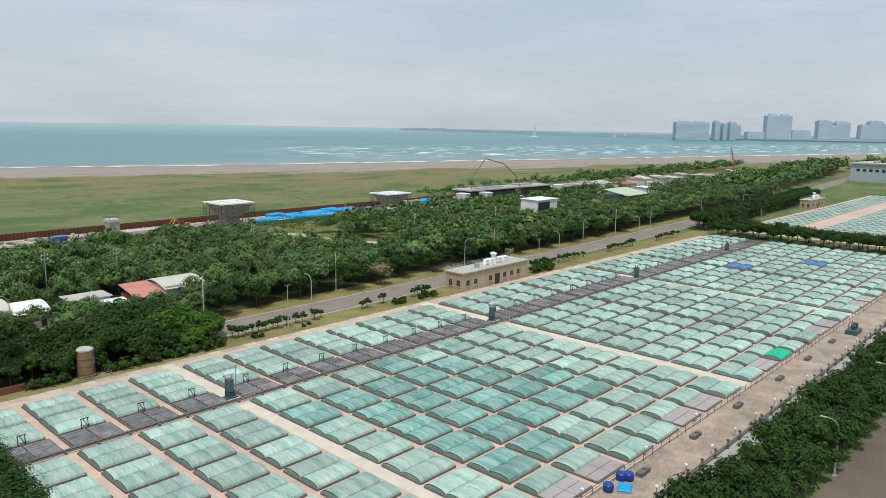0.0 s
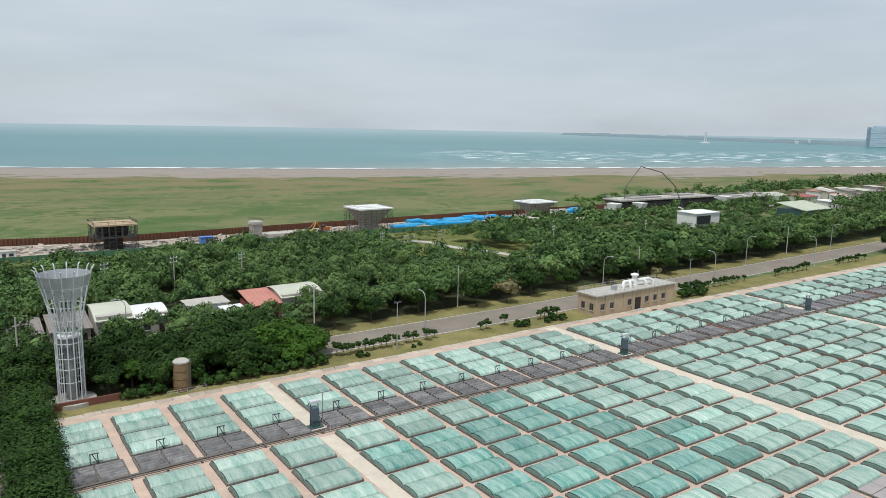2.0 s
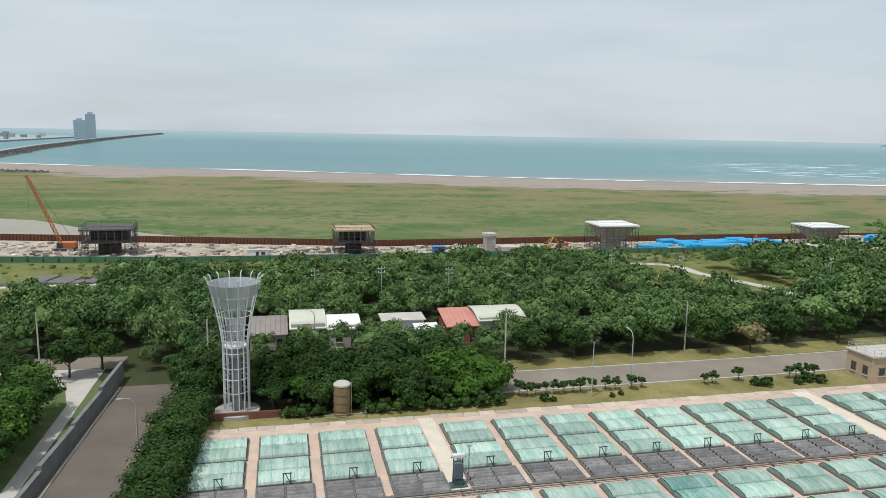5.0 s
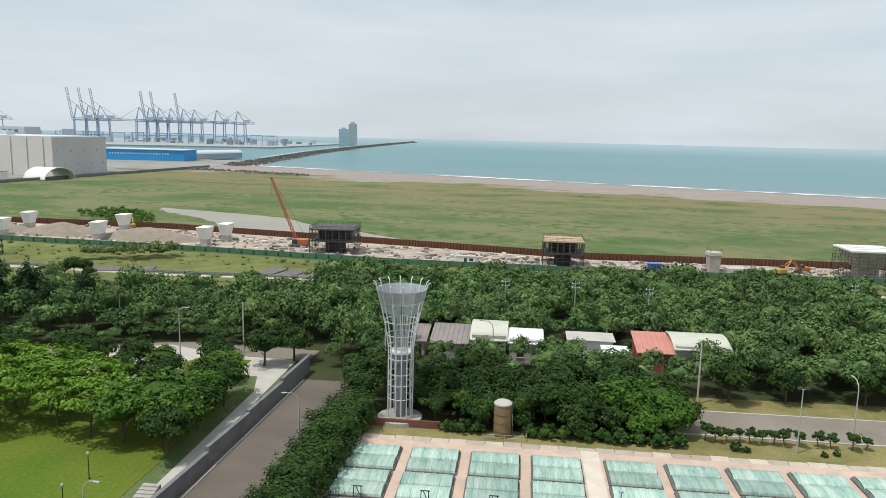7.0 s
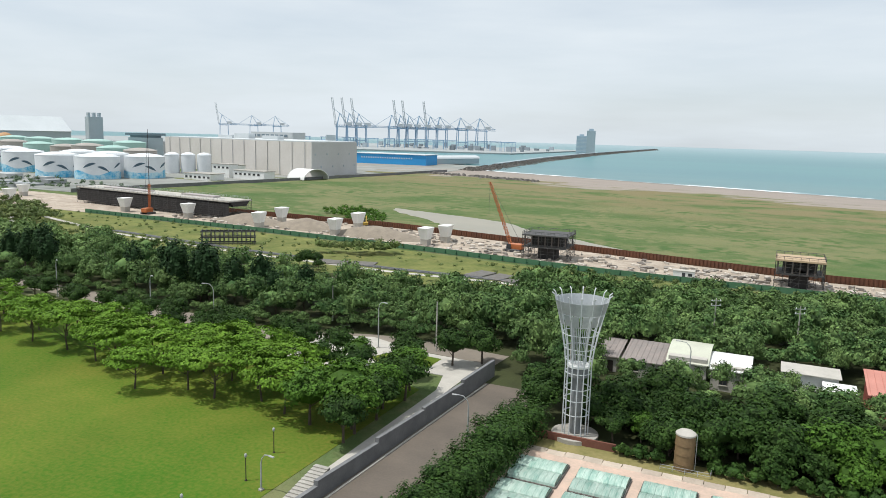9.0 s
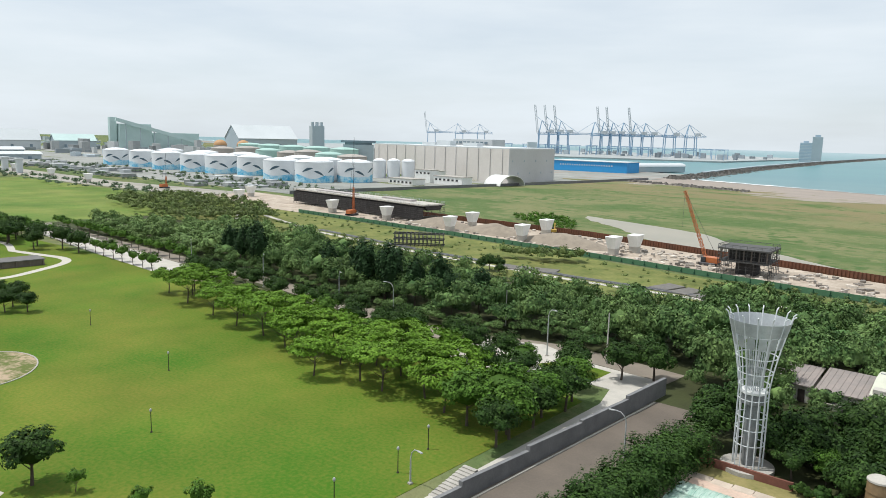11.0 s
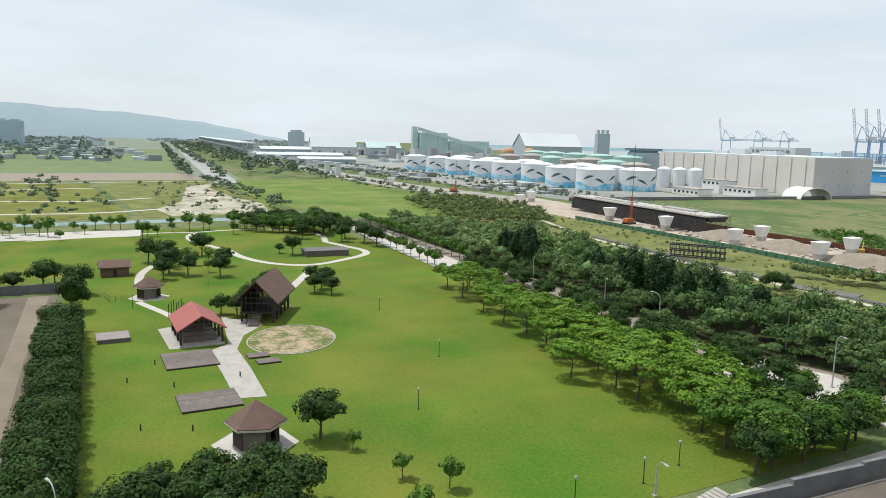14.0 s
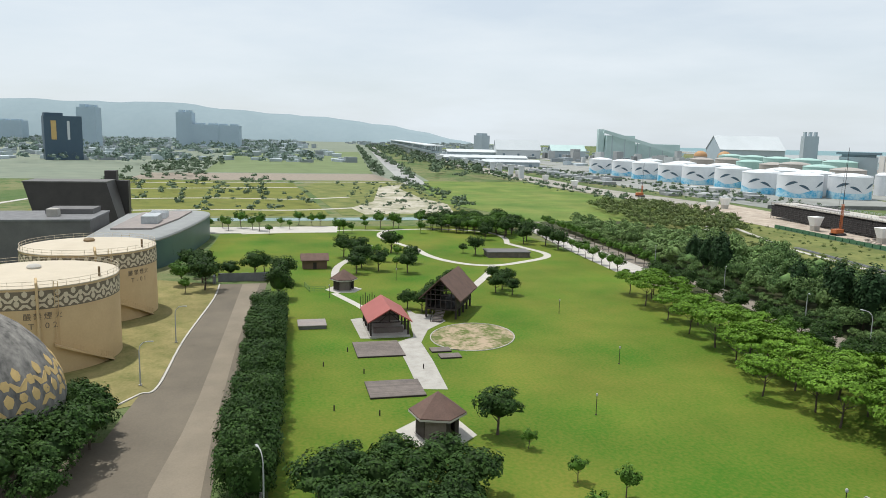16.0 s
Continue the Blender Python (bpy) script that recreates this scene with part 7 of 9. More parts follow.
def deck_span(x0, y0, x1, y1, label, width=14, h=8.2):
    L = math.dist((x0, y0), (x1, y1))
    ob = thing("bridge_span", ((x0 + x1) / 2, (y0 + y1) / 2, 0.12), math.degrees(math.atan2(y1 - y0, x1 - x0)), label, "bridge deck", "bridge spans under construction")
    part("girder", Geo().block(0, 0, h - 2.6, L, width * 0.55, 2.2, 0, 0, 1, 1.5), net_mat, ob, "dark netted box girder")
    part("deck", Geo().block(0, 0, h - 0.4, L, width, 0.5), concrete_pale, ob, "pale concrete deck")
    scaffold(ob, -L / 2, L / 2, -width / 2, width / 2, 0, h - 0.6, 3.2, 2.0)
    part("net", Geo().box(-L / 2, L / 2, -width / 2 + 0.3, -width / 2 + 0.4, 1.2, h - 1.2), net_mat, ob)
    part("deck_clutter", Geo().block(-L * 0.2, 0, h + 0.1, L * 0.3, 5, 0.6, 0, 0.1), hatch_grey, ob)
    part("deck_clutter", Geo().block(L * 0.25, 2, h + 0.1, L * 0.2, 4, 0.8, 0, 0.1), hatch_grey, ob)
    g = Geo()
    for k in range(int(L / 2.4) + 1):
        for sy in (-1, 1):
            g.rod((-L / 2 + 2.4 * k, sy * width / 2, h), (-L / 2 + 2.4 * k, sy * width / 2, h + 1.3), 0.06, n=4)
    for sy in (-1, 1):
        for z in (0.7, 1.2):
            g.rod((-L / 2, sy * width / 2, h + z), (L / 2, sy * width / 2, h + z), 0.05, n=4)
    part("edge_rail", g, steel, ob)
    return ob


deck_span(-342, 270, -228, 256, "long bridge span in dark scaffolding with pale deck")
deck_span(218, 213, 286, 210, "bridge span under construction behind the houses", 13, 7.4)
deck_span(294, 214, 352, 214, "lower pale bridge span beyond the first", 12, 5.0)
fw = thing("formwork_frame", (-182, 195.5, 0.1), 36, "black steel formwork frame standing in the meadow", "formwork")
for k in range(13):
    x = -9 + 1.5 * k
    part("rib", Geo().rod((x, -1.5, 0), (x, -2, 5), 0.14, n=4).rod((x, 1.5, 0), (x, 2, 5), 0.14, n=4).rod((x, -2, 5), (x, 2, 5), 0.14, n=4).rod((x, -1.6, 1), (x, 1.8, 4), 0.1, n=4).rod((x, 1.6, 1), (x, -1.8, 4), 0.1, n=4), steel_dark, fw)
for z in (0.6, 2.6, 4.6):
    for y in (-1.8, 1.8):
        part("waler", Geo().rod((-9.4, y, z), (9.4, y, z), 0.26, n=4), steel_dark, fw)
for k, (x, y, r, h) in enumerate(((-215, 247, 13, 4.4), (-184, 246, 12, 4.6), (-149, 242, 14, 4.4), (-232, 262, 9, 2.6))):
    g = Geo()
    rr = [(r * (1 - t) ** 0.8, h * t) for t in (0, 0.25, 0.5, 0.75, 0.95)]
    g.lathe(0, 0, rr, 18)
    g.v = [(a * 1.6 + 1.2 * noise.noise((a * 0.2, b * 0.2, k)), b * 0.62 + 1.2 * noise.noise((b * 0.2, a * 0.2, k + 9)), c) for a, b, c in g.v]
    ob = tagged(part("earth_mound", g, gravel_dark, None, "dark grey earth heap on the building site", 60), "", "earth heap", "earth heaps on the site")
    ob.location = (x, y, 0.1)


def crawler_crane(x, y, turn, tip, label, upper=None):
    ob = thing("crawler_crane", (x, y, 0.12), turn, label, "crane", "crawler cranes")
    for s in (-1.7, 1.7):
        part("track", Geo().block(0, s, 0, 5.5, 0.9, 1.0, 0, 0.2), steel_dark, ob)
    part("body", Geo().block(-0.6, 0, 1.0, 5.0, 2.8, 1.9, 0, 0.2), orange_paint, ob, "orange machine house")
    part("cab", Geo().block(1.6, 1.2, 1.0, 1.6, 1.2, 1.8, 0, 0.15), glass_dark, ob)
    a, b = Vector((1.2, 0, 1.6)), Vector(tip)
    d = (b - a)
    side, upv = Vector((0, 1, 0)), Vector((-d.z, 0, d.x)).normalized() if abs(d.x) > 0.01 else Vector((1, 0, 0))
    top = b
    if upper:
        part("mast", Geo().rod(b, Vector(upper), 0.16, 0.09, 6), steel_dark, ob, "thin grey upper mast")
        top = Vector(upper)
    n = 14
    g = Geo()
    cs = [(-0.5, -0.5), (0.5, -0.5), (0.5, 0.5), (-0.5, 0.5)]
    for u, w in cs:
        g.rod(a + side * u * 0.8 + upv * w * 0.8, b + side * u * 0.4 + upv * w * 0.4, 0.10, 0.07, 4)
    for k in range(n):
        p, q = a + d * (k / n), a + d * ((k + 1) / n)
        for i in range(4):
            u, w = cs[i], cs[(i + 1) % 4]
            g.rod(p + side * u[0] + upv * u[1], q + side * w[0] + upv * w[1], 0.07, n=4)
    part("boom", g, orange_paint, ob, "orange lattice boom")
    part("hook_line", Geo().rod(top, top - Vector((0, 0, d.z * 0.55)), 0.04, n=4), steel_dark, ob)
    part("stay", Geo().rod((-2.4, 0, 2.9), top, 0.05, n=4), steel_dark, ob)
    return ob


crawler_crane(-90, 238, 176, (10.5, 0, 24), "orange crawler crane with leaning lattice boom")
crawler_crane(-273, 245, 100, (1.4, 0, 14), "orange crawler crane with a thin upright mast", (1.6, 0, 39))
crawler_crane(-480, 258, 100, (1.6, 0, 8), "distant crawler crane on the haul road", (2.0, 0, 24))
crawler_crane(560, 205, 160, (9, 0, 24), "distant crane behind the village houses")
bp = thing("concrete_pump", (262, 204, 0.12), 170, "truck concrete pump with a long folded boom", "concrete pump")
part("truck", Geo().block(0, 0, 0.9, 9, 2.5, 1.2, 0, 0.15).block(5.2, 0, 0.5, 2.2, 2.5, 2.4, 0, 0.2), white_paint, bp)
for x in (-3, -1.6, 4.6):
    for y in (-1.1, 1.1):
        part("wheel", Geo().rod((x, y - 0.2, 0.5), (x, y + 0.2, 0.5), 0.5, n=12), rubber, bp)
part("boom", Geo().path([(2, 0, 2), (8, 0, 13), (17, 0, 20), (30, 0, 23), (38, 0, 14), (39, 0, 6)], 0.24, 6), frame_grey, bp, "grey jointed boom")
rng = np.random.default_rng(8)


def excavator(x, y, turn, mat, label):
    ob = thing("excavator", (x, y, 0.12), turn, label, "excavator", "excavators on the site")
    for s in (-1.1, 1.1):
        part("track", Geo().block(0, s, 0, 3.6, 0.6, 0.8, 0, 0.2), steel_dark, ob)
    part("body", Geo().block(-0.4, 0, 0.8, 3.0, 2.4, 1.2, 0, 0.2), mat, ob)
    part("cab", Geo().block(0.7, 0.6, 0.9, 1.3, 1.1, 1.8, 0, 0.15), glass_dark, ob)
    part("arm", Geo().path([(1, -0.3, 1.6), (3.4, -0.3, 4.2), (5.6, -0.3, 2.6), (5.8, -0.3, 1.0)], 0.22, 6), mat, ob)
    part("bucket", Geo().block(5.9, -0.3, 0.4, 0.9, 1.0, 0.8, 0, 0.15), steel_dark, ob)


excavator(67, 221, 30, yellow_paint, "yellow excavator on the building site")
excavator(75, 226, 190, orange_paint, "orange excavator beside the pier head")
excavator(-168, 266, 120, yellow_paint, "yellow excavator near the sheet piles")
excavator(148, 217, 80, orange_paint, "orange excavator beside blue tarpaulins")
excavator(300, 214, 20, yellow_paint, "yellow excavator beyond the bridge span")
g = Geo()
for k in range(1500):
    x = rng.uniform(-260, 300)
    lo = np.interp(x, [-300, -130, -52, 17, 93, 330], [236, 224, 214.5, 212.5, 214, 210])
    hi = np.interp(x, [-240, -154, -69, 10, 105, 330], [268, 266, 249, 233, 234, 225])
    g.block(x, rng.uniform(lo, hi), 0.1, rng.uniform(0.4, 3.4), rng.uniform(0.3, 1.4), rng.uniform(0.15, 0.9), rng.uniform(0, 180), 0.05)
debris = pm("mixed site debris", (0.50, 0.46, 0.40), (0.20, 0.17, 0.15), 0.1, 2, 0.85, 0.1, island=0.55)
tagged(part("site_debris", g, debris, None, "scattered planks, forms and rubble on the soil"), "", "debris", "", "stuff")
g = Geo()
for k in range(26):
    x, y = rng.uniform(103, 160), rng.uniform(214.5, 232)
    ob = tagged(part("blue_tarpaulin", Geo().block(0, 0, 0, rng.uniform(5, 13), rng.uniform(2, 4), rng.uniform(0.7, 2.0), 0, 0.35), tarp_blue, None, "material stack under a bright blue tarpaulin"), "", "tarpaulin", "blue covered stacks")
    ob.matrix_basis = pose(x, y, 0.1, 0, 0, rng.uniform(-12, 12))
for x, y in ((205, 226), (212, 229)):
    ob = tagged(part("blue_tarpaulin", Geo().block(0, 0, 0, 9, 5, 2.2, 0, 0.4), tarp_blue, None, "material stack under a bright blue tarpaulin"), "", "tarpaulin", "blue covered stacks")
    ob.matrix_basis = pose(x, y, 0.1)

def site_cabin(x, y, turn, L, mat, roof, label):
    ob = thing("site_cabin", (x, y, 0.12), turn, label, "site cabin", "cabins on the building site")
    part("body", Geo().block(0, 0, 0.15, L, 2.4, 2.5, 0, 0.05), mat, ob)
    part("roof", Geo().block(0, 0, 2.65, L + 0.3, 2.7, 0.18, 0, 0.06), roof, ob)
    part("skid", Geo().block(0, -0.9, 0, L, 0.25, 0.15).block(0, 0.9, 0, L, 0.25, 0.15), steel_dark, ob)
    part("door", Geo().box(-0.45, 0.45, -1.26, -1.2, 0.2, 2.2), steel_dark, ob)
    window_at(ob, L * 0.3, -1.2, 1.2, 1.2, 0.9, "-y")
    return ob


for x, y, t, L, m, rf, lb2 in ((182, 229, 4, 6, orange_paint, rust, "orange site cabin beside the pier head"), (194, 224, -3, 9, white_paint, concrete_pale, "white site cabin on bare soil"), (203, 216, 10, 6, rust, rust, "rusty container on bare soil"), (232, 224, 0, 12, white_paint, roof_pink, "long white cabin with a faded red roof"), (246, 222, 5, 6, orange_paint, concrete_pale, "orange tool container behind the span"), (268, 224, -4, 9, concrete, concrete_pale, "grey site cabin behind the span"), (306, 221, 3, 12, rust, roof_pink, "red brown cabin at the end of the site"), (-30, 216.5, 2, 6, white_paint, concrete_pale, "white site cabin near the green hoarding"), (28, 217, -2, 4, frp_blue, frp_blue, "blue tool box on the building site")):
    site_cabin(x, y, t, L, m, rf, lb2)

# ---- houses among the trees ----
def low_house(name, x0, x1, y0, y1, h, rise, wall, roof, label, category="house", ribs=True, arch=False):
    ob = thing(name, ((x0 + x1) / 2, (y0 + y1) / 2, 0), 0, label, category, "sheds and houses among the trees")
    w, d = (x1 - x0) / 2, (y1 - y0) / 2
    part("wall", Geo().box(-w, w, -d, d, 0, h), wall, ob)
    p = [(-w - 0.4, -d - 0.4, h), (w + 0.4, -d - 0.4, h), (w + 0.4, d + 0.4, h + rise), (-w - 0.4, d + 0.4, h + rise)]
    p += [(x, y, z + 0.15) for x, y, z in p]
    g = Geo().add(p, [(3, 2, 1, 0), (4, 5, 6, 7), (0, 1, 5, 4), (1, 2, 6, 5), (2, 3, 7, 6), (3, 0, 4, 7)])
    if arch:
        n = 8
        q = [(x, lerp(-d - 0.4, d + 0.4, k / n), h + 0.1 + rise * 1.25 * math.sin(math.pi * (0.08 + 0.62 * k / n)) + up) for x in (-w - 0.35, w + 0.35) for up in (0, 0.14) for k in range(n + 1)]
        m = n + 1
        f = [(k, k + 1, m + k + 1, m + k)[::-1] for k in range(n)] + [(2 * m + k, 2 * m + k + 1, 3 * m + k + 1, 3 * m + k) for k in range(n)]
        f += [(m + k, m + k + 1, 3 * m + k + 1, 3 * m + k)[::-1] for k in range(n)] + [(k, k + 1, 2 * m + k + 1, 2 * m + k) for k in range(n)]
        g = Geo().add(q, f)
        part("gable", Geo().prism([(-w, -d), (w, -d), (w, d), (-w, d)], h, h + rise * 0.9), wall, ob)
    elif ribs:
        n = int(2 * w / 0.9)
        for k in range(n + 1):
            x = -w + 2 * w * k / n
            q = Geo().add([(x - 0.05, -d - 0.4, h + 0.15), (x + 0.05, -d - 0.4, h + 0.15), (x, -d - 0.4, h + 0.22), (x - 0.05, d + 0.4, h + rise + 0.15), (x + 0.05, d + 0.4, h + rise + 0.15), (x, d + 0.4, h + rise + 0.22)], [(0, 2, 5, 3), (2, 1, 4, 5)])
            part("seam", q, roof, ob)
    part("roof", g, roof, ob)
    for k in range(max(1, int(w / 2.5))):
        window_at(ob, -w + 2 + 4.2 * k, -d, 1.1, 1.3, 1.2, "-y")
    part("door", Geo().box(w - 1.6, w - 0.6, -d - 0.06, -d, 0, 2.1), timber_dark, ob)
    return ob


low_house("shed", -28.8, -22.4, 119.5, 128, 2.9, 1.3, concrete, roof_grey, "shed with a weathered brown grey roof", "shed")
low_house("shed", -37.5, -30.2, 120.5, 128, 2.7, 1.2, concrete, roof_grey, "old shed with patched grey roof under trees", "shed")
low_house("shed", -21.4, -15.3, 119.0, 128, 3.3, 1.8, concrete_pale, roof_cream, "shed with a curved pale cream metal roof", "shed", arch=True)
low_house("shed", -14.6, -8.8, 119.2, 126, 3.1, 1.3, concrete_pale, white_paint, "shed with a curved white metal roof", "shed", arch=True)
low_house("shed", -3.8, 4.2, 122.5, 127, 3.9, 0.2, white_paint, concrete_pale, "flat-roofed white hut with an open front", "shed", False)
low_house("shed", 2.2, 6.2, 118.6, 121.5, 3.0, 0.3, white_paint, white_paint, "small white lean-to beside the hut", "shed", False)
low_house("house", 8.2, 14.2, 118.5, 126.5, 3.3, 1.6, roof_red, roof_pink, "house with red walls and a faded red roof")
low_house("house", 14.5, 23.8, 118.5, 126.5, 3.7, 1.3, concrete_pale, roof_cream, "house with a curved cream metal roof beside the red one", arch=True)
low_house("house", 199, 214, 152, 161, 8.4, 0.2, white_paint, white_paint, "modern flat-roofed concrete house with dark windows", ribs=False)
low_house("house", 292, 316, 160, 174, 4.0, 2.6, teal_clad, pm("pale green roof", (0.50, 0.53, 0.42), (0.42, 0.45, 0.36), 0.3, 3, 0.6), "hall with a pale green pitched roof", "hall")
low_house("shed", 158, 176, 200, 206, 3.0, 0.3, concrete, concrete_pale, "flat-roofed grey site office beside the piers", "shed", False)
bk = thing("dark_glass_front", (201.5, 151.6, 4.2), 0, "dark recessed glazing of the modern house", "glazing")
part("pane", Geo().box(-2.4, 6, -0.12, 0.0, -3.8, -0.6).box(-2.4, 6, -0.12, 0, 0.2, 3.4), glass_dark, bk)
rng = np.random.default_rng(17)
tints = [white_paint, roof_cream, concrete_pale, roof_grey, roof_pink, concrete, roof_red]
for k in range(34):
    x, y = rng.uniform(300, 560), 0
    y = np.interp(x, [300, 560], [186, 176]) + rng.uniform(-8, 30)
    w, d = rng.uniform(6, 16), rng.uniform(5, 9)
    low_house("house", x, x + w, y, y + d, rng.uniform(3, 6.5), rng.uniform(0.2, 1.6), tints[int(rng.integers(0, 3))], tints[int(rng.integers(0, 7))], "small village house with a pale roof beyond the trees", ribs=False)
gb = thing("grey_plant_building", (640, 100, 0), -6, "large grey industrial building with small windows", "building")
part("wall", Geo().box(-45, 60, -26, 24, 0, 14), far_grey, gb)
part("parapet", Geo().box(-46, 61, -27, 25, 14, 15), concrete_pale, gb)
for k in range(9):
    part("window", Geo().box(-45.1, -45, -20 + 4.6 * k, -17.5 + 4.6 * k, 8.2, 10.2), glass_dark, gb)
part("roof_frame", Geo().block(-38, -10, 15, 8, 18, 3.5), concrete, gb)

# ---- harbour ----
setting("port_yard", Geo().prism([(-1700, 300), (-392, 300), (-362, 500), (-349, 610), (-338, 720), (-334, 840), (-348, 905), (-1700, 905)], -3, 0.16), pm("port paving", (0.30, 0.30, 0.28), (0.20, 0.21, 0.19), 0.01, 0.2, 0.9, 0.05, big=0.3), "grey paved ground of the harbour works", "ground")
setting("wall_port", Geo().strip([(-393, 299), (-361, 500), (-348, 612), (-337, 722)], 0.6, -0.5, 2.4), concrete_dark, "long dark boundary wall of the harbour works", "wall")
setting("quay", Geo().prism([(-560, 1560), (-560, 2300), (-2300, 2300), (-2300, 1350), (-1150, 1350)], -6, 2.0), pm("quay concrete", (0.36, 0.38, 0.38), (0.28, 0.30, 0.30), 0.01, 0.1, 0.9, 0), "far container quay", "quay")
rng = np.random.default_rng(31)
g = Geo()
line = [(-334, 770), (-340, 860), (-385, 1250), (-425, 1750), (-455, 2400), (-480, 3150)]
for (ax, ay), (bx, by) in zip(line, line[1:]):
    L = math.dist((ax, ay), (bx, by))
    n = int(L / (2.2 if ay < 1300 else 5))
    for k in range(n):
        for _ in range(5):
            o = rng.normal(0, 8)
            s = rng.uniform(2.0, 4.5)
            g.block(lerp(ax, bx, k / n) + o, lerp(ay, by, k / n), -1.5, s, s * rng.uniform(0.6, 1), max(1.0, 5.2 - abs(o) * 0.30) * rng.uniform(0.75, 1.15), rng.uniform(0, 90), 0, rng.uniform(0.4, 0.8), rng.uniform(0.4, 0.8))
for k in range(240):
    x = rng.uniform(-345, -205)
    g.block(x, 690 + 0.2 * (x + 340) - (x + 345) * 0.62 + rng.normal(0, 5), -0.3, 3, 2.4, rng.uniform(0.8, 2.2), rng.uniform(0, 90), 0, 0.6, 0.6)
tagged(part("breakwater_rocks", g, rock_mat, None, "long breakwater of piled dark rocks"), "", "breakwater", "", "stuff")
tagged(part("breakwater_wall", Geo().strip([(-348, 905), (-393, 1250), (-433, 1750), (-463, 2400), (-486, 3150)], 6, -4, 4.5), far_grey, None, "pale concrete wall behind the breakwater rocks"), "", "breakwater wall")


def lattice(a, b, w, n):
    """An open girder of four chords with zigzag bracing."""
    a, b = Vector(a), Vector(b)
    d = (b - a).normalized()
    u, v = Vector((0, 1, 0)), d.cross(Vector((0, 1, 0)))
    cs = [u * w * i + v * w * j for i, j in ((-1, -1), (1, -1), (1, 1), (-1, 1))]
    g = Geo()
    for c in cs:
        g.rod(a + c, b + c, 0.55, n=4)
    for k in range(n):
        p, q = a.lerp(b, k / n), a.lerp(b, (k + 1) / n)
        for i in range(4):
            g.rod(p + cs[i], q + cs[(i + 1) % 4], 0.35, n=4)
    return g


def sts_crane(x, y, turn, up, label):
    """Ship-to-shore gantry crane."""
    ob = thing("quay_crane", (x, y, 2), turn, label, "quay crane", "quay cranes")
    ob.scale = (1.15, 1.15, 1.15)
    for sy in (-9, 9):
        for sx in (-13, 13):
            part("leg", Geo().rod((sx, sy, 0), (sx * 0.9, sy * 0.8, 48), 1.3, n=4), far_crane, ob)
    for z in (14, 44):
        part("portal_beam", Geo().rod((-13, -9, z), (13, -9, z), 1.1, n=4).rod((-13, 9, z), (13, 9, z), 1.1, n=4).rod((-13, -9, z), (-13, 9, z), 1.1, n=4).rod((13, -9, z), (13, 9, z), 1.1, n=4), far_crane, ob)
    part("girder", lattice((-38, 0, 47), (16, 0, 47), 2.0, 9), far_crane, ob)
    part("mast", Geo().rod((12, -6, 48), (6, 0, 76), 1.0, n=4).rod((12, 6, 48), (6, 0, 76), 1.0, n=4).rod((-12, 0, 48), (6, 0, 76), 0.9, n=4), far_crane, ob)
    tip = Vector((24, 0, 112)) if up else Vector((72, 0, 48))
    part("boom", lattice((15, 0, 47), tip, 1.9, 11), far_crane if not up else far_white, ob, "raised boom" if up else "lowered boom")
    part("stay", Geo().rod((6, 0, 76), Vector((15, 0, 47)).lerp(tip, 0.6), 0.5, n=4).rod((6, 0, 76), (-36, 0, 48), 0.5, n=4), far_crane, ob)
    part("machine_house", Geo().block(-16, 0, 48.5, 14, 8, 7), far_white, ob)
    return ob


for x, y, u in ((-1086, 1681, 1), (-1068, 1700, 1), (-1050, 1719, 1), (-975, 1819, 1), (-958, 1839, 1), (-916, 1888, 1), (-992, 1799, 0), (-938, 1862, 0), (-897, 1912, 0), (-856, 1966, 0), (-815, 2014, 0)):
    sts_crane(x, y, 220, u, "blue grey quay crane with raised boom" if u else "blue grey quay crane with level boom")
for x, y, u in ((-1817, 2049, 1), (-1751, 2131, 0), (-1698, 2197, 0)):
    sts_crane(x, y, 220, u, "faint quay crane across the far basin")
rng = np.random.default_rng(41)
g = Geo()
for k in range(60):
    x = -560 - rng.uniform(0, 700)
    y = 1620 + rng.uniform(0, 500) + (-x - 560) * 0.02
    g.block(x, y, 2, 13, 6, rng.uniform(3, 13), rng.choice([0, 0, 90]))
tagged(part("container_stacks", g, pm("mixed container paint", (0.36, 0.40, 0.43), (0.26, 0.30, 0.33), 0.02, 0.2, 0.8, 0, island=0.35), None, "stacks of blue grey shipping containers on the quay"), "", "containers", "", "stuff")
rt = thing("yard_crane", (-600, 1640, 2), 20, "blue grey rubber-tyred yard crane", "yard crane", "yard cranes on the quay")
for sx in (-13, 13):
    for sy in (-4, 4):
        part("leg", Geo().rod((sx, sy, 0), (sx, sy * 0.6, 22), 0.8, n=4), far_crane, rt)
part("bridge", Geo().rod((-15, -2, 23), (15, -2, 23), 1.2, n=4).rod((-15, 2, 23), (15, 2, 23), 1.2, n=4), far_crane, rt)
part("trolley", Geo().block(3, 0, 21, 5, 5, 3), far_white, rt)
for k in range(1, 22):
    copy_thing(rt, pose(-590 - 30 * k + rng.uniform(-8, 8), 1650 + rng.uniform(0, 160), 2, 0, 0, 20))
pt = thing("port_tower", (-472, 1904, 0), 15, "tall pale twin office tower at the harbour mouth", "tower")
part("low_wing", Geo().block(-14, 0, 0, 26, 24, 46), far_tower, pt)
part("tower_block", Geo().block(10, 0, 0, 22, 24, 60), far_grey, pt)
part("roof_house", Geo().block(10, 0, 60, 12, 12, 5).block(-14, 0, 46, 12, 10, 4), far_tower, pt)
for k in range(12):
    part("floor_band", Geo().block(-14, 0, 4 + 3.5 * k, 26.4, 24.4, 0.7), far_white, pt)
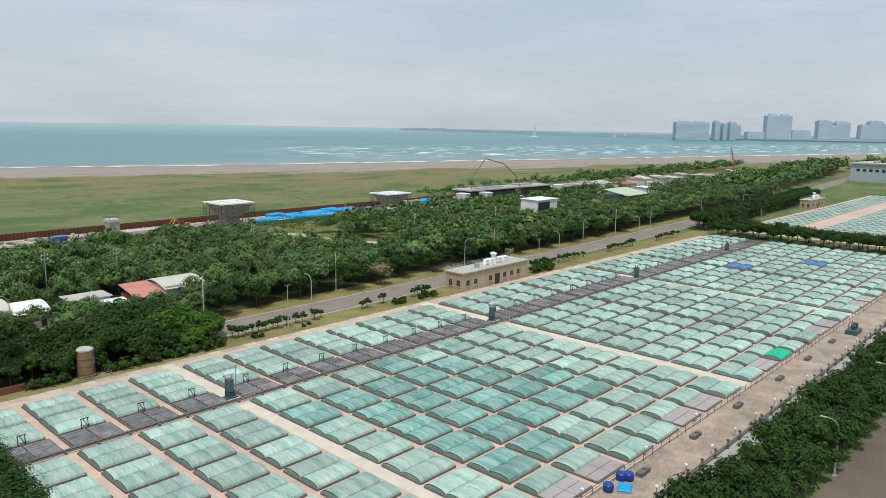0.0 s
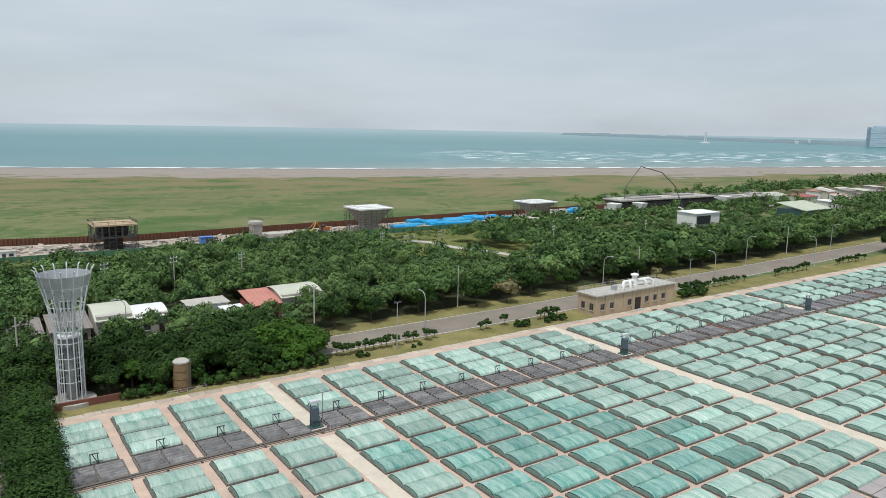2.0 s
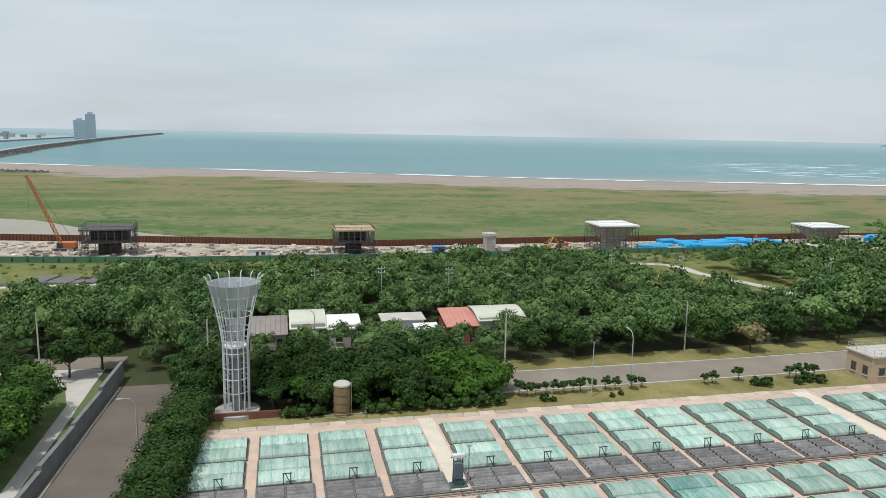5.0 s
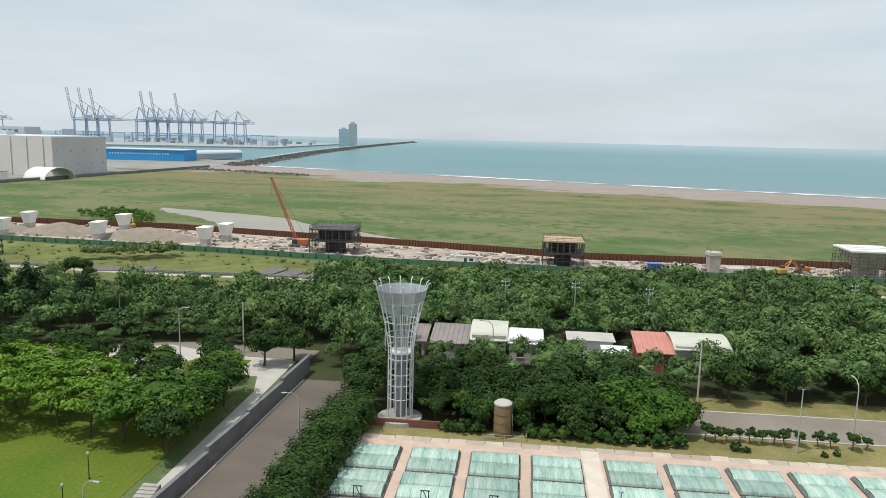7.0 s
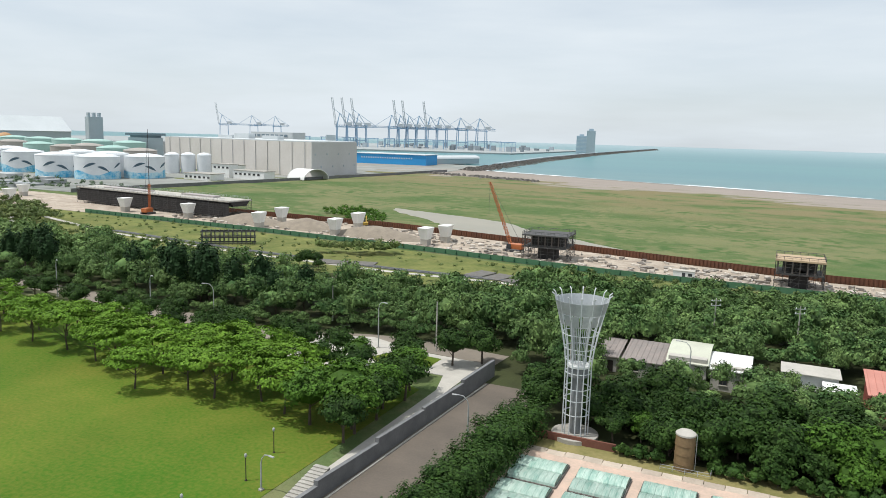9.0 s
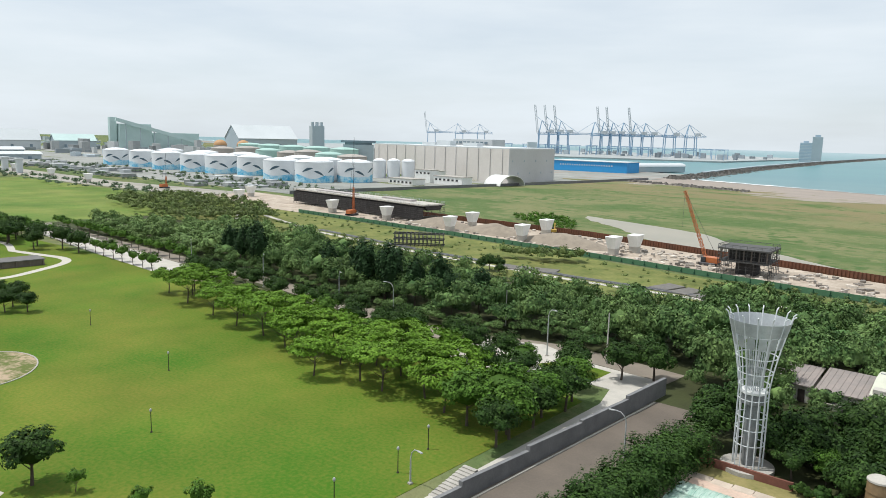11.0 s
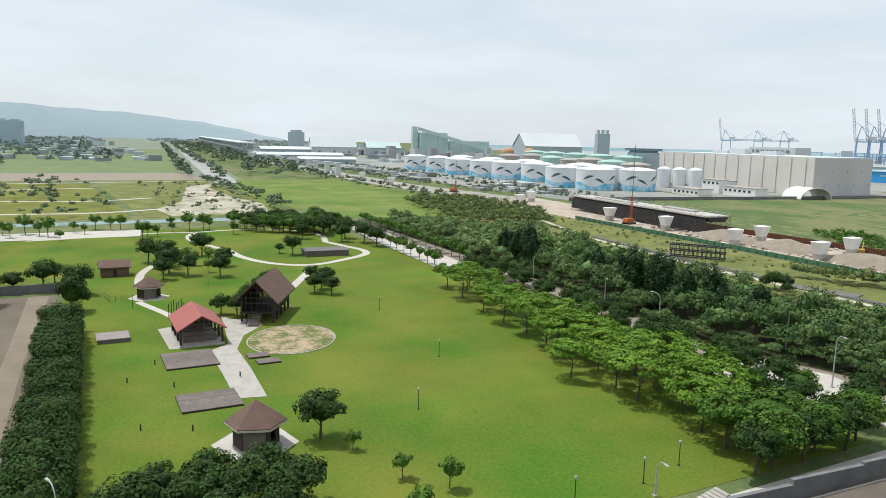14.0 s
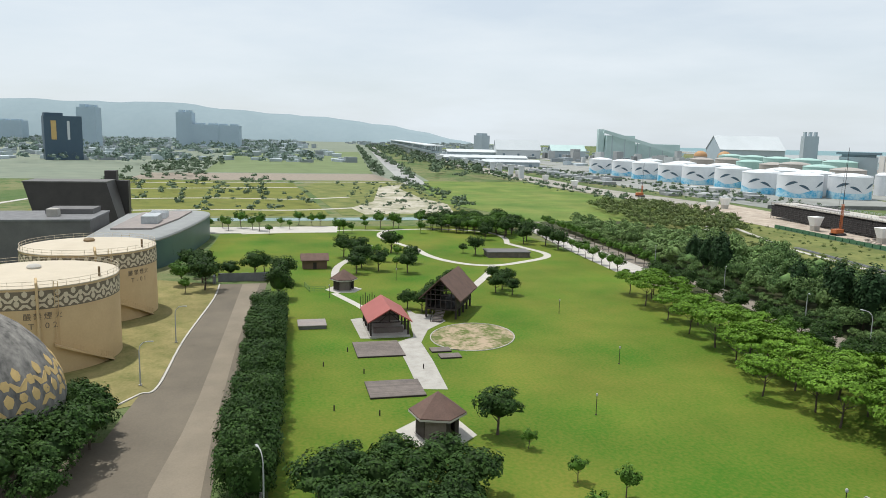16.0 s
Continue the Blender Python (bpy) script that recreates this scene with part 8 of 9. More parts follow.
ship = thing("container_ship", (-1010, 1500, -1), 130, "dark container ship moored at the quay", "ship")
part("hull", Geo().prism([(-70, -12), (60, -12), (78, 0), (60, 12), (-70, 12)], 0, 13), far_dark, ship)
part("bridge_house", Geo().block(-50, 0, 13, 14, 22, 20), far_white, ship)
part("deck_cargo", Geo().block(5, 0, 13, 80, 22, 9), far_crane, ship)

# ---- harbour works: warehouse, blue shed, storage tanks ----
wh = thing("warehouse", (0, 0, 0), 0, "huge beige panel-clad warehouse with flat roof", "warehouse")
foot = [(-380, 529), (-381, 605), (-560, 640), (-578, 556)]
part("wall", Geo().prism(foot, 0, 30.5), warehouse, wh)
part("side_wall", Geo().strip([(-379.6, 528.8), (-380.6, 605)], 0.5, 0.1, 30.4), warehouse_side, wh, "grey end wall")
part("roof", Geo().prism([(x - 0.0, y, ) for x, y in foot], 30.5, 31.3), far_white, wh, "pale flat roof")
for k in range(13):
    t = (k + 0.5) / 13
    part("panel_joint", Geo().block(lerp(-380, -578, t), lerp(528.6, 555.6, t), 0, 0.35, 0.4, 30.4, 172), warehouse_side, wh)
for k in range(8):
    t = (k + 0.5) / 8
    part("side_window", Geo().block(lerp(-379.3, -380.3, t), lerp(529, 605, t), 8 if k % 2 else 19, 0.6, 1.3, 1.6, 0), far_grey, wh)
for t, h in ((0.35, 3.5), (0.6, 5.0), (0.75, 3)):
    part("roof_unit", Geo().block(lerp(-400, -560, t), lerp(565, 590, t), 31.3, 18, 10, h), far_white, wh)
rb = thing("roof_office", (-520, 665, 0), -8, "white office block with dark windows behind the warehouse", "office")
part("wall", Geo().box(-32, 32, -10, 10, 0, 38), far_white, rb)
for k in range(8):
    part("window", Geo().box(-29 + 7 * k, -24.5 + 7 * k, -10.3, -10, 33, 35.4), far_dark, rb)
bs = thing("blue_shed", (-472, 852, 0), 4, "long bright blue metal shed with a row of small windows", "shed")
part("wall", Geo().box(-52, 52, -20, 20, 0, 13), blue_shed, bs)
part("roof", Geo().box(-53, 53, -21, 21, 13, 13.8), far_white, bs)
for k in range(22):
    part("window", Geo().box(-40 + 3.4 * k, -38.4 + 3.4 * k, -20.3, -20, 7.5, 9.2), far_white, bs)
ca = thing("white_canopy", (-366, 503, 0), -12, "white vaulted canopy beside the warehouse", "canopy")
n = 14
p = [(x, 14 * math.cos(math.pi * k / n), 0.5 + 8.5 * math.sin(math.pi * k / n)) for x in (-9, 11) for k in range(n + 1)]
part("shell", Geo().add(p, [(k, k + 1, n + 2 + k, n + 1 + k) for k in range(n)]), white_paint, ca, "white membrane vault", 60)
part("frame", Geo().path(p[:n + 1], 0.3, 5).path(p[n + 1:], 0.3, 5), white_paint, ca)
qs = thing("quay_shed", (-425, 938, 0), 73, "long grey quay shed with a rounded roof", "shed")
part("wall", Geo().block(0, 0, 0, 92, 18, 7), far_grey, qs)
n = 10
p = [(x, 9.6 * math.cos(math.pi * k / n), 7 + 4.5 * math.sin(math.pi * k / n)) for x in (-47, 47) for k in range(n + 1)]
part("roof", Geo().add(p, [(k, k + 1, n + 2 + k, n + 1 + k) for k in range(n)] + [tuple(range(n + 1)), tuple(range(2 * n + 1, n, -1))]), far_white, qs, "pale rounded roof", 60)
for k in range(9):
    part("bay", Geo().block(-40 + 10 * k, 9.1, 0.3, 5, 0.4, 5), far_dark, qs)
for x, y, w, d, h in ((-395, 470, 34, 12, 7), (-430, 476, 20, 10, 11), (-420, 440, 30, 14, 5), (-446, 500, 26, 12, 9)):
    ob = thing("works_office", (x, y, 0), -6, "low pale works office before the warehouse", "office", "works offices")
    part("wall", Geo().block(0, 0, 0, w, d, h), white_paint, ob)
    part("roof", Geo().block(0, 0, h, w + 1, d + 1, 0.5), concrete, ob)
    for k in range(int(w / 5)):
        window_at(ob, -w / 2 + 3 + 5 * k, -d / 2, h - 3.4, 2.6, 1.6, "-y")


def storage_tank(x, y, R, h, mat, mural, label, group):
    ob = thing("storage_tank", (x, y, 0.1), 0, label, "storage tank", group)
    part("shell", Geo().lathe(0, 0, [(R, 0), (R, h)], 40, False), mat, ob, smooth=40)
    part("roof", Geo().lathe(0, 0, [(R + 0.15, h), (R + 0.15, h + 0.3), (R * 0.7, h + 1.7), (R * 0.3, h + 2.5), (0.3, h + 2.7)], 40), mat, ob, "shallow domed roof", 30)
    if mural:
        n = 60
        wave = [(5.0 + 1.1 * math.sin(0.1 * 360 / n * k * 0.55) + 0.7 * math.sin(0.41 * k + x)) for k in range(n)]
        q = [((R + 0.08) * math.cos(2 * math.pi * k / n), (R + 0.08) * math.sin(2 * math.pi * k / n), z) for z in (0, 1) for k in range(n)]
        q = [(a, b, wave[i % n] if i >= n else 0.1) for i, (a, b, c) in enumerate(q)]
        part("mural_band", Geo().add(q, [(k, (k + 1) % n, n + (k + 1) % n, n + k) for k in range(n)]), tank_blue, ob, "painted blue wave band", 40)
        # plain long curved marks above the waves
        for a0, zc, ln, tilt in ((-1.05, 10.2, 9.5, 0.35), (-0.45, 7.6, 8.5, -0.45), (0.35, 10.0, 9.5, 0.4)):
            pts = []
            for k in range(9):
                u = (k / 8 - 0.5)
                a = a0 + u * ln / R
                z = zc + tilt * u * ln + 1.1 * (1 - 4 * u * u)
                t = 1.25 * (1 - (2 * u) ** 2) + 0.05
                pts.append((a, z - t, z + t * 0.6))
            v = [((R + 0.1) * math.cos(a), (R + 0.1) * math.sin(a), z) for a, z, _ in pts] + [((R + 0.1) * math.cos(a), (R + 0.1) * math.sin(a), z) for a, _, z in pts]
            part("mural_mark", Geo().add(v, [(k, k + 1, 10 + k, 9 + k) for k in range(8)]), tank_slate, ob, "plain slate coloured curved mark")
    g = Geo().hoop(0, 0, h + 1.0, R - 0.2, 0.12, 30)
    part("top_rail", g, far_white, ob)
    return ob


for x, y, R in ((-466, 424, 15.2), (-482, 393, 16.2), (-517, 386, 15.6), (-588, 408, 16), (-628, 398, 15.5), (-664, 392, 15), (-712, 388, 15), (-766, 390, 14), (-820, 386, 13.5)):
    storage_tank(x, y, R, 16.6, tank_white, True, "white storage tank painted with blue waves", "painted storage tanks")
for x, y, R in ((-545, 428, 15), (-500, 420, 15), (-640, 432, 15), (-700, 424, 14), (-770, 424, 14)):
    storage_tank(x, y, R, 17.4, tank_white, False, "plain white storage tank behind the painted ones", "plain storage tanks")
for k, (x, y) in enumerate(((-520, 470), (-560, 476), (-600, 482), (-640, 490), (-690, 498), (-740, 505), (-800, 510))):
    storage_tank(x, y, 14, 19 + (k % 3), (tank_brown, tank_green, tank_brown)[k % 3] if k < 5 else tank_brown, False, "brown or green storage tank in the back row", "back row tanks")
for k in range(5):
    storage_tank(-660 - 62 * k, 585 + 10 * k, 17, 22, tank_green, False, "pale green storage tank in the back row", "back row tanks")
for x, y in ((-497, 484), (-486, 492), (-475, 500)):
    storage_tank(x, y, 6.2, 16, tank_white, False, "narrow pale silo tank beside the warehouse", "narrow tanks")
for x, y in ((-1183, 751), (-1161, 785)):
    ob = thing("golden_dome", (x, y, 0), 0, "golden domed storage tank", "storage tank", "golden domes")
    part("shell", Geo().lathe(0, 0, [(12, 0), (12, 15)], 32, False), tank_brown, ob, smooth=40)
    part("dome", Geo().lathe(0, 0, [(12, 15)] + [(12 * math.cos(a), 15 + 10 * math.sin(a)) for a in (0.2, 0.5, 0.8, 1.1, 1.4)], 32), pm("golden dome paint", (0.46, 0.27, 0.13), (0.40, 0.23, 0.11), 0.05, 0.5, 0.6, 0), ob, "golden dome", 50)

# far sheds and silos behind the tanks
def far_hall(x, y, turn, L, W, h, peak, wall, roof, label):
    ob = thing("industrial_hall", (x, y, 0), turn, label, "industrial hall", "far industrial halls")
    part("wall", Geo().block(0, 0, 0, L, W, h), wall, ob)
    gable_roof(ob, L + 3, W + 3, h, peak, roof, "pale roof slope", 0.8)
    e = [(x, y, z) for x in (-L / 2, L / 2) for y, z in ((-W / 2, h), (W / 2, h), (0, peak - 0.8))]
    part("gable", Geo().add(e, [(0, 1, 2), (5, 4, 3), (0, 2, 5, 3), (1, 4, 5, 2)]), wall, ob)
    for k in range(max(2, int(L / 25))):
        part("bay", Geo().block(-L / 2 + L * (k + 0.5) / max(2, int(L / 25)), -W / 2, 0, L / 40 + 2, 1.2, h * 0.6), far_dark, ob)
    return ob


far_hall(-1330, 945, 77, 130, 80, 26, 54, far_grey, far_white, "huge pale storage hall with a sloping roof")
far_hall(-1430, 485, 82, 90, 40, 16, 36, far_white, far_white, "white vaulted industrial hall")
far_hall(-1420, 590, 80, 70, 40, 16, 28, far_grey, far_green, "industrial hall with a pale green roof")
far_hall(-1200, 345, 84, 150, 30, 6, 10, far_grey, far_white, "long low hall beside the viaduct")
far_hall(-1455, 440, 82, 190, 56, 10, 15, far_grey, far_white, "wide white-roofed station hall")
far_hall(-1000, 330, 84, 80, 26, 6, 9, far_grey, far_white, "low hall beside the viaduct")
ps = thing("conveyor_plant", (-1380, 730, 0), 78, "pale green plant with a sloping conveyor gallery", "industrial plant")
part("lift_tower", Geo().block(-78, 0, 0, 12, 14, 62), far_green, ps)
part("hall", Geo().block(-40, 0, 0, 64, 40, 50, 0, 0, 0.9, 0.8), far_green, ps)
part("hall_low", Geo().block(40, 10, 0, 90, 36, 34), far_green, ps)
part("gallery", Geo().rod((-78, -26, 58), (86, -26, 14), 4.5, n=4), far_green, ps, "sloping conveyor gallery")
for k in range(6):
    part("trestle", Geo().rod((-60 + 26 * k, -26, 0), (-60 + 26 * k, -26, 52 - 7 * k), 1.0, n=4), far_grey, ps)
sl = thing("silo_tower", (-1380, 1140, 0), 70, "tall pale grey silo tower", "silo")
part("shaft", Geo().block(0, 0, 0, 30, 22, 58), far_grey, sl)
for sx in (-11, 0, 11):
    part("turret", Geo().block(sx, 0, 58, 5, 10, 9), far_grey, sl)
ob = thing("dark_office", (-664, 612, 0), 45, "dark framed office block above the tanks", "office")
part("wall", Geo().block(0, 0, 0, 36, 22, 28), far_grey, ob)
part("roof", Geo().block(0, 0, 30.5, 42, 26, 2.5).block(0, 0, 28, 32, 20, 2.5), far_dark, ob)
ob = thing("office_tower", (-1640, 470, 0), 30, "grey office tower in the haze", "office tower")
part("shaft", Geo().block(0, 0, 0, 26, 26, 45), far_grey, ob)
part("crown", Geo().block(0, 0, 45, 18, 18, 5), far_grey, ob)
rng = np.random.default_rng(77)
g = Geo()
for k in range(170):
    x, y = rng.uniform(-1500, -440), 0
    y = rng.uniform(284, 350) if rng.uniform() < 0.68 or x > -560 else rng.uniform(520, 800)
    g.block(x, y, 0.1, rng.uniform(5, 22), rng.uniform(5, 14), rng.uniform(1.2, 4.5) if y < 400 else rng.uniform(6, 22), rng.uniform(-10, 10))
tagged(part("works_clutter", g, pm("mixed works cladding", (0.42, 0.43, 0.42), (0.26, 0.28, 0.29), 0.02, 0.2, 0.8, 0, island=0.4), None, "low sheds and plant of the harbour works"), "", "works buildings", "", "stuff")

# elevated road and railway
vi = thing("viaduct", (0, 0, 0), 0, "long pale elevated railway station on concrete piers", "viaduct")
line = [(-1115, 246), (-1290, 266), (-1870, 330), (-2494, 398)]
part("deck", Geo().strip(line, 18, 14.5, 17), far_grey, vi, "grey concrete deck")
part("parapet", Geo().strip([(x, y - 9) for x, y in line], 0.5, 17, 18.6), far_white, vi)
part("canopy", Geo().strip(line, 24, 25, 26.4), far_white, vi, "pale platform canopy")
for (ax, ay), (bx, by) in zip(line, line[1:]):
    n = max(2, int(math.dist((ax, ay), (bx, by)) / 34))
    for k in range(n):
        x, y = lerp(ax, bx, k / n), lerp(ay, by, k / n)
        part("pier", Geo().block(x, y, 0, 4, 6, 14.5, 0, 0, 1, 1.6), far_white, vi)
        part("canopy_post", Geo().block(x, y - 8, 17, 1.4, 1.4, 8).block(x, y + 8, 17, 1.4, 1.4, 8), far_grey, vi)
bare = thing("viaduct_pier", (-700, 243, 0.1), 0, "bare tall pale concrete viaduct pier", "pier", "bare viaduct piers")
part("shaft", Geo().block(0, 0, 0, 3.6, 4.6, 11.6, 0, 0, 1, 1.1), far_white, bare)
part("cap", Geo().block(0, 0, 11.6, 5, 6.4, 1.2, 0, 0.2), far_white, bare)
for k in range(1, 12):
    copy_thing(bare, pose(-700 - 35 * k, 243 + 0.4 * k * (k % 2) - 0.6 * k * ((k + 1) % 2), 0.1))
setting("road_5", Geo().strip([(-596, 114), (-640, 119), (-1000, 157), (-1850, 250), (-2600, 335)], [16, 20, 22, 22, 22], -0.02, 0.2), pm("far boulevard", (0.36, 0.36, 0.34), (0.28, 0.28, 0.27), 0.02, 0.3, 0.9, 0), "wide pale boulevard running inland", "road")
# fields, paths and canal beyond the park
setting("meadow_west", Geo().prism([(-362, 32), (-362, 104), (-430, 102), (-640, 106), (-640, 40), (-560, 20)], -0.02, 0.06), meadow_mat, "bright green meadow beside the boulevard", "meadow")
setting("meadow_far", Geo().prism([(-335, 124), (-425, 100), (-540, 110), (-640, 130), (-640, 222), (-420, 228), (-345, 232), (-330, 180)], -0.02, 0.064), pm("bright field grass", (0.175, 0.205, 0.055), (0.085, 0.155, 0.03), 0.03, 1.0, 0.9, 0.5, big=0.3, spec=0.1, lo=0.55, hi=0.92), "wide green field beside the haul road", "meadow")
setting("field_west", Geo().prism([(-362, -120), (-362, 26), (-600, 14), (-640, -120)], -0.02, 0.055), lawn_dry, "dry grass park with winding paths", "meadow")
# plain and far field: greens greyed and paled in place of haze
setting("plain_west", Geo().prism([(-640, -3000), (-640, 135), (-1500, 220), (-4200, 500), (-4200, -3000)], -0.02, 0.05), pm("haze-paled plain grass", (0.20, 0.225, 0.165), (0.15, 0.18, 0.135), 0.01, 0.08, 0.95, 0, big=0.2), "plain in haze-paled olive reaching to the hills", "plain")
setting("field_far", Geo().prism([(-760, -70), (-760, 100), (-1750, 195), (-1650, -90)], -0.02, 0.08), pm("haze-dulled field grass", (0.155, 0.195, 0.085), (0.125, 0.165, 0.07), 0.01, 0.1, 0.95, 0, big=0.2), "distant green field between the roads", "meadow")
setting("soil_far", Geo().prism([(-640, -120), (-645, 104), (-750, 100), (-745, -120)], -0.02, 0.075), gravel_dark, "bare brown strip of ground", "soil")
setting("water_2", Geo().prism([(-340, -80), (-352, -80), (-352, 100), (-340, 100)], -0.02, 0.07), pm("teal canal water", (0.14, 0.24, 0.20), (0.11, 0.20, 0.17), 0.1, 1, 0.2, 0.02), "narrow teal canal beyond the park", "canal")
setting("stone_garden", Geo().prism([(-366, 44), (-372, 92), (-420, 100), (-470, 92), (-550, 92), (-600, 104), (-560, 78), (-440, 58), (-400, 40)], -0.02, 0.09), pm("pale stone garden", (0.52, 0.47, 0.40), (0.15, 0.16, 0.07), 0.07, 0.4, 0.9, 0.3), "pale stony garden with rocks", "ground")
g = Geo()
for a in ([(-384, -112), (-392, -40), (-388, 8), (-400, 42)], [(-452, -114), (-462, -40), (-454, 10), (-470, 46)], [(-536, -112), (-548, -30), (-556, 16)], [(-600, -110), (-610, -20), (-620, 60), (-612, 112)], [(-560, -112), (-430, -144), (-360, -150)]):
    g.strip(spline(a), 4, -0.02, 0.1)
setting("pavement_11", g, concrete_pale, "pale paths through the dry park", "path")
rng = np.random.default_rng(55)
spots = [(rng.uniform(-640, -360), rng.uniform(-120, 20), rng.uniform(0.5, 1.0)) for _ in range(120)] + [(rng.uniform(-640, -370), rng.uniform(98, 112), rng.uniform(0.5, 0.9)) for _ in range(60)]
spots += [(rng.uniform(-590, -366), 60 + rng.uniform(-16, 40), rng.uniform(0.25, 0.6)) for _ in range(110)]
spots += [(rng.uniform(-1000, -640), rng.uniform(-130, -60), rng.uniform(0.7, 1.4)) for _ in range(120)]
spots += [(x, np.interp(-x, [600, 2600], [100, 300]) + rng.choice([-14, 14]) + rng.uniform(-4, 4), rng.uniform(0.9, 1.7)) for x in np.arange(-2400, -620, 9)]
spots += [(x, np.interp(-x, [600, 2600], [150, 330]) + rng.uniform(-10, 60), rng.uniform(1.0, 2.0)) for x in np.arange(-2400, -640, 7)]
spots += [(rng.uniform(-560, -380), rng.uniform(300, 345), rng.uniform(0.35, 0.7)) for _ in range(120)] + [(rng.uniform(-900, -560), rng.uniform(322, 348), rng.uniform(0.4, 0.7)) for _ in range(120)]
spots += [(x, np.interp(-x, [420, 560, 740, 1300], [228, 222, 226, 246]) + rng.uniform(-14, 5), rng.uniform(0.35, 0.85)) for x in np.arange(-1300, -420, 3.2)]
spots += [(x, np.interp(-x, [420, 560, 740, 1300], [288, 270, 272, 292]) + rng.uniform(-5, 14), rng.uniform(0.35, 0.8)) for x in np.arange(-1300, -420, 4.5)]
# leaf colour lightened here to look hazed
woods("far_trees", spots, 30, "scattered distant trees of the coastal plain", pm("haze-paled leaves", (0.078, 0.120, 0.066), (0.120, 0.165, 0.098), 0.02, 0.3, 0.8, 0, island=0.3), rng, 0.95)
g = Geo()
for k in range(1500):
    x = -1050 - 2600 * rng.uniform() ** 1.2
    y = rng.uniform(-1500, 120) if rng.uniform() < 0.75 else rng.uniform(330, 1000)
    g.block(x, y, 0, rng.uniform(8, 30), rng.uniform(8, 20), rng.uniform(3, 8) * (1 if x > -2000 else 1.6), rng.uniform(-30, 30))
# roofs and tree belts coloured bluish and pale, as seen through haze
tagged(part("far_town", g, pm("haze-paled town roofs", (0.42, 0.46, 0.48), (0.30, 0.35, 0.38), 0.01, 0.1, 0.9, 0, island=0.35), None, "hazy low town on the plain below the hills"), "", "town", "", "stuff")
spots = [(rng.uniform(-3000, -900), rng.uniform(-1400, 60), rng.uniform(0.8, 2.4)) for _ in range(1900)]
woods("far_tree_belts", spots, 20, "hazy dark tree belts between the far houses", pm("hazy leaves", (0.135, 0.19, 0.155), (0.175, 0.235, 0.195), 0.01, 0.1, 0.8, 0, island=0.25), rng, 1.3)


def tower_block(x, y, turn, w, d, h, mat, label, notch=True):
    ob = thing("tower_block", (x, y, 0), turn, label, "tower block", "far tower blocks")
    part("shaft", Geo().block(0, 0, 0, w, d, h), mat, ob)
    n = int(h / 7)
    for k in range(n):
        part("floor_band", Geo().block(0, 0, 4 + 7 * k, w + 0.8, d + 0.8, 1.6), mat, ob)
    if notch:
        part("crown", Geo().block(-w * 0.22, 0, h, w * 0.3, d * 0.6, h * 0.07).block(w * 0.25, 0, h, w * 0.28, d * 0.6, h * 0.06), mat, ob)
    return ob


blue_tower = pm("dark blue glass facade", (0.07, 0.11, 0.15), (0.055, 0.09, 0.125), 0.02, 0.2, 0.5, 0)
tb = thing("blue_tower", (-1045, -270, 0), 20, "dark blue block with golden panels", "tower block")
part("shaft", Geo().block(0, 0, 0, 30, 44, 56), blue_tower, tb)
part("crown", Geo().block(-3, -10, 56, 22, 22, 4), blue_tower, tb)
part("gold_panel", Geo().block(15.2, -11, 26, 0.6, 6, 24), egg_gold, tb, "golden panel")
part("gold_panel", Geo().block(15.2, 6, 26, 0.6, 3, 24), far_white, tb, "pale panel")
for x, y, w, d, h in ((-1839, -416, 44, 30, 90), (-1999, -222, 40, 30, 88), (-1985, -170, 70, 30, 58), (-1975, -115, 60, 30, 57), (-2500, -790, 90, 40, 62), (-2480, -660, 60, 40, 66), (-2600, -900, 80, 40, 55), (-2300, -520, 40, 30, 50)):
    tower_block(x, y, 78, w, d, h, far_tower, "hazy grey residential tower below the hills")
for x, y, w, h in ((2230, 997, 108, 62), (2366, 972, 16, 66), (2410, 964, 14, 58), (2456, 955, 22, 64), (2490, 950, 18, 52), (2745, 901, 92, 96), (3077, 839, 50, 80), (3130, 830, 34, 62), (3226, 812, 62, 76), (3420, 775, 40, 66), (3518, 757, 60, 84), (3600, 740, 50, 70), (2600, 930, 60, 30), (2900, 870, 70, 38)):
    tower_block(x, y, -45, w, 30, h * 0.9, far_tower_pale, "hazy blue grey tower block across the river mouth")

# hills and the far shore, haze painted into their bluish colours
n = 60
hv, hf = [], []
for k in range(n + 1):
    t = k / n
    x, y = lerp(-4350, -3950, t), lerp(-2900, 1100, t)
    top = 205 * (1 - t ** 4.5) * (0.9 + 0.16 * noise.noise((k * 0.13, 2, 0))) + 14 * noise.noise((k * 0.4, 0, 0)) + 20
    hv += [(x, y, -2), (x - 120, y, top * 0.55), (x - 320, y, top)]
for k in range(n):
    for j in range(2):
        hf.append((3 * k + j, 3 * k + 3 + j, 3 * k + 4 + j, 3 * k + 1 + j))
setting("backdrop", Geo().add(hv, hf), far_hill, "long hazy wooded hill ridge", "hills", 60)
g = Geo()
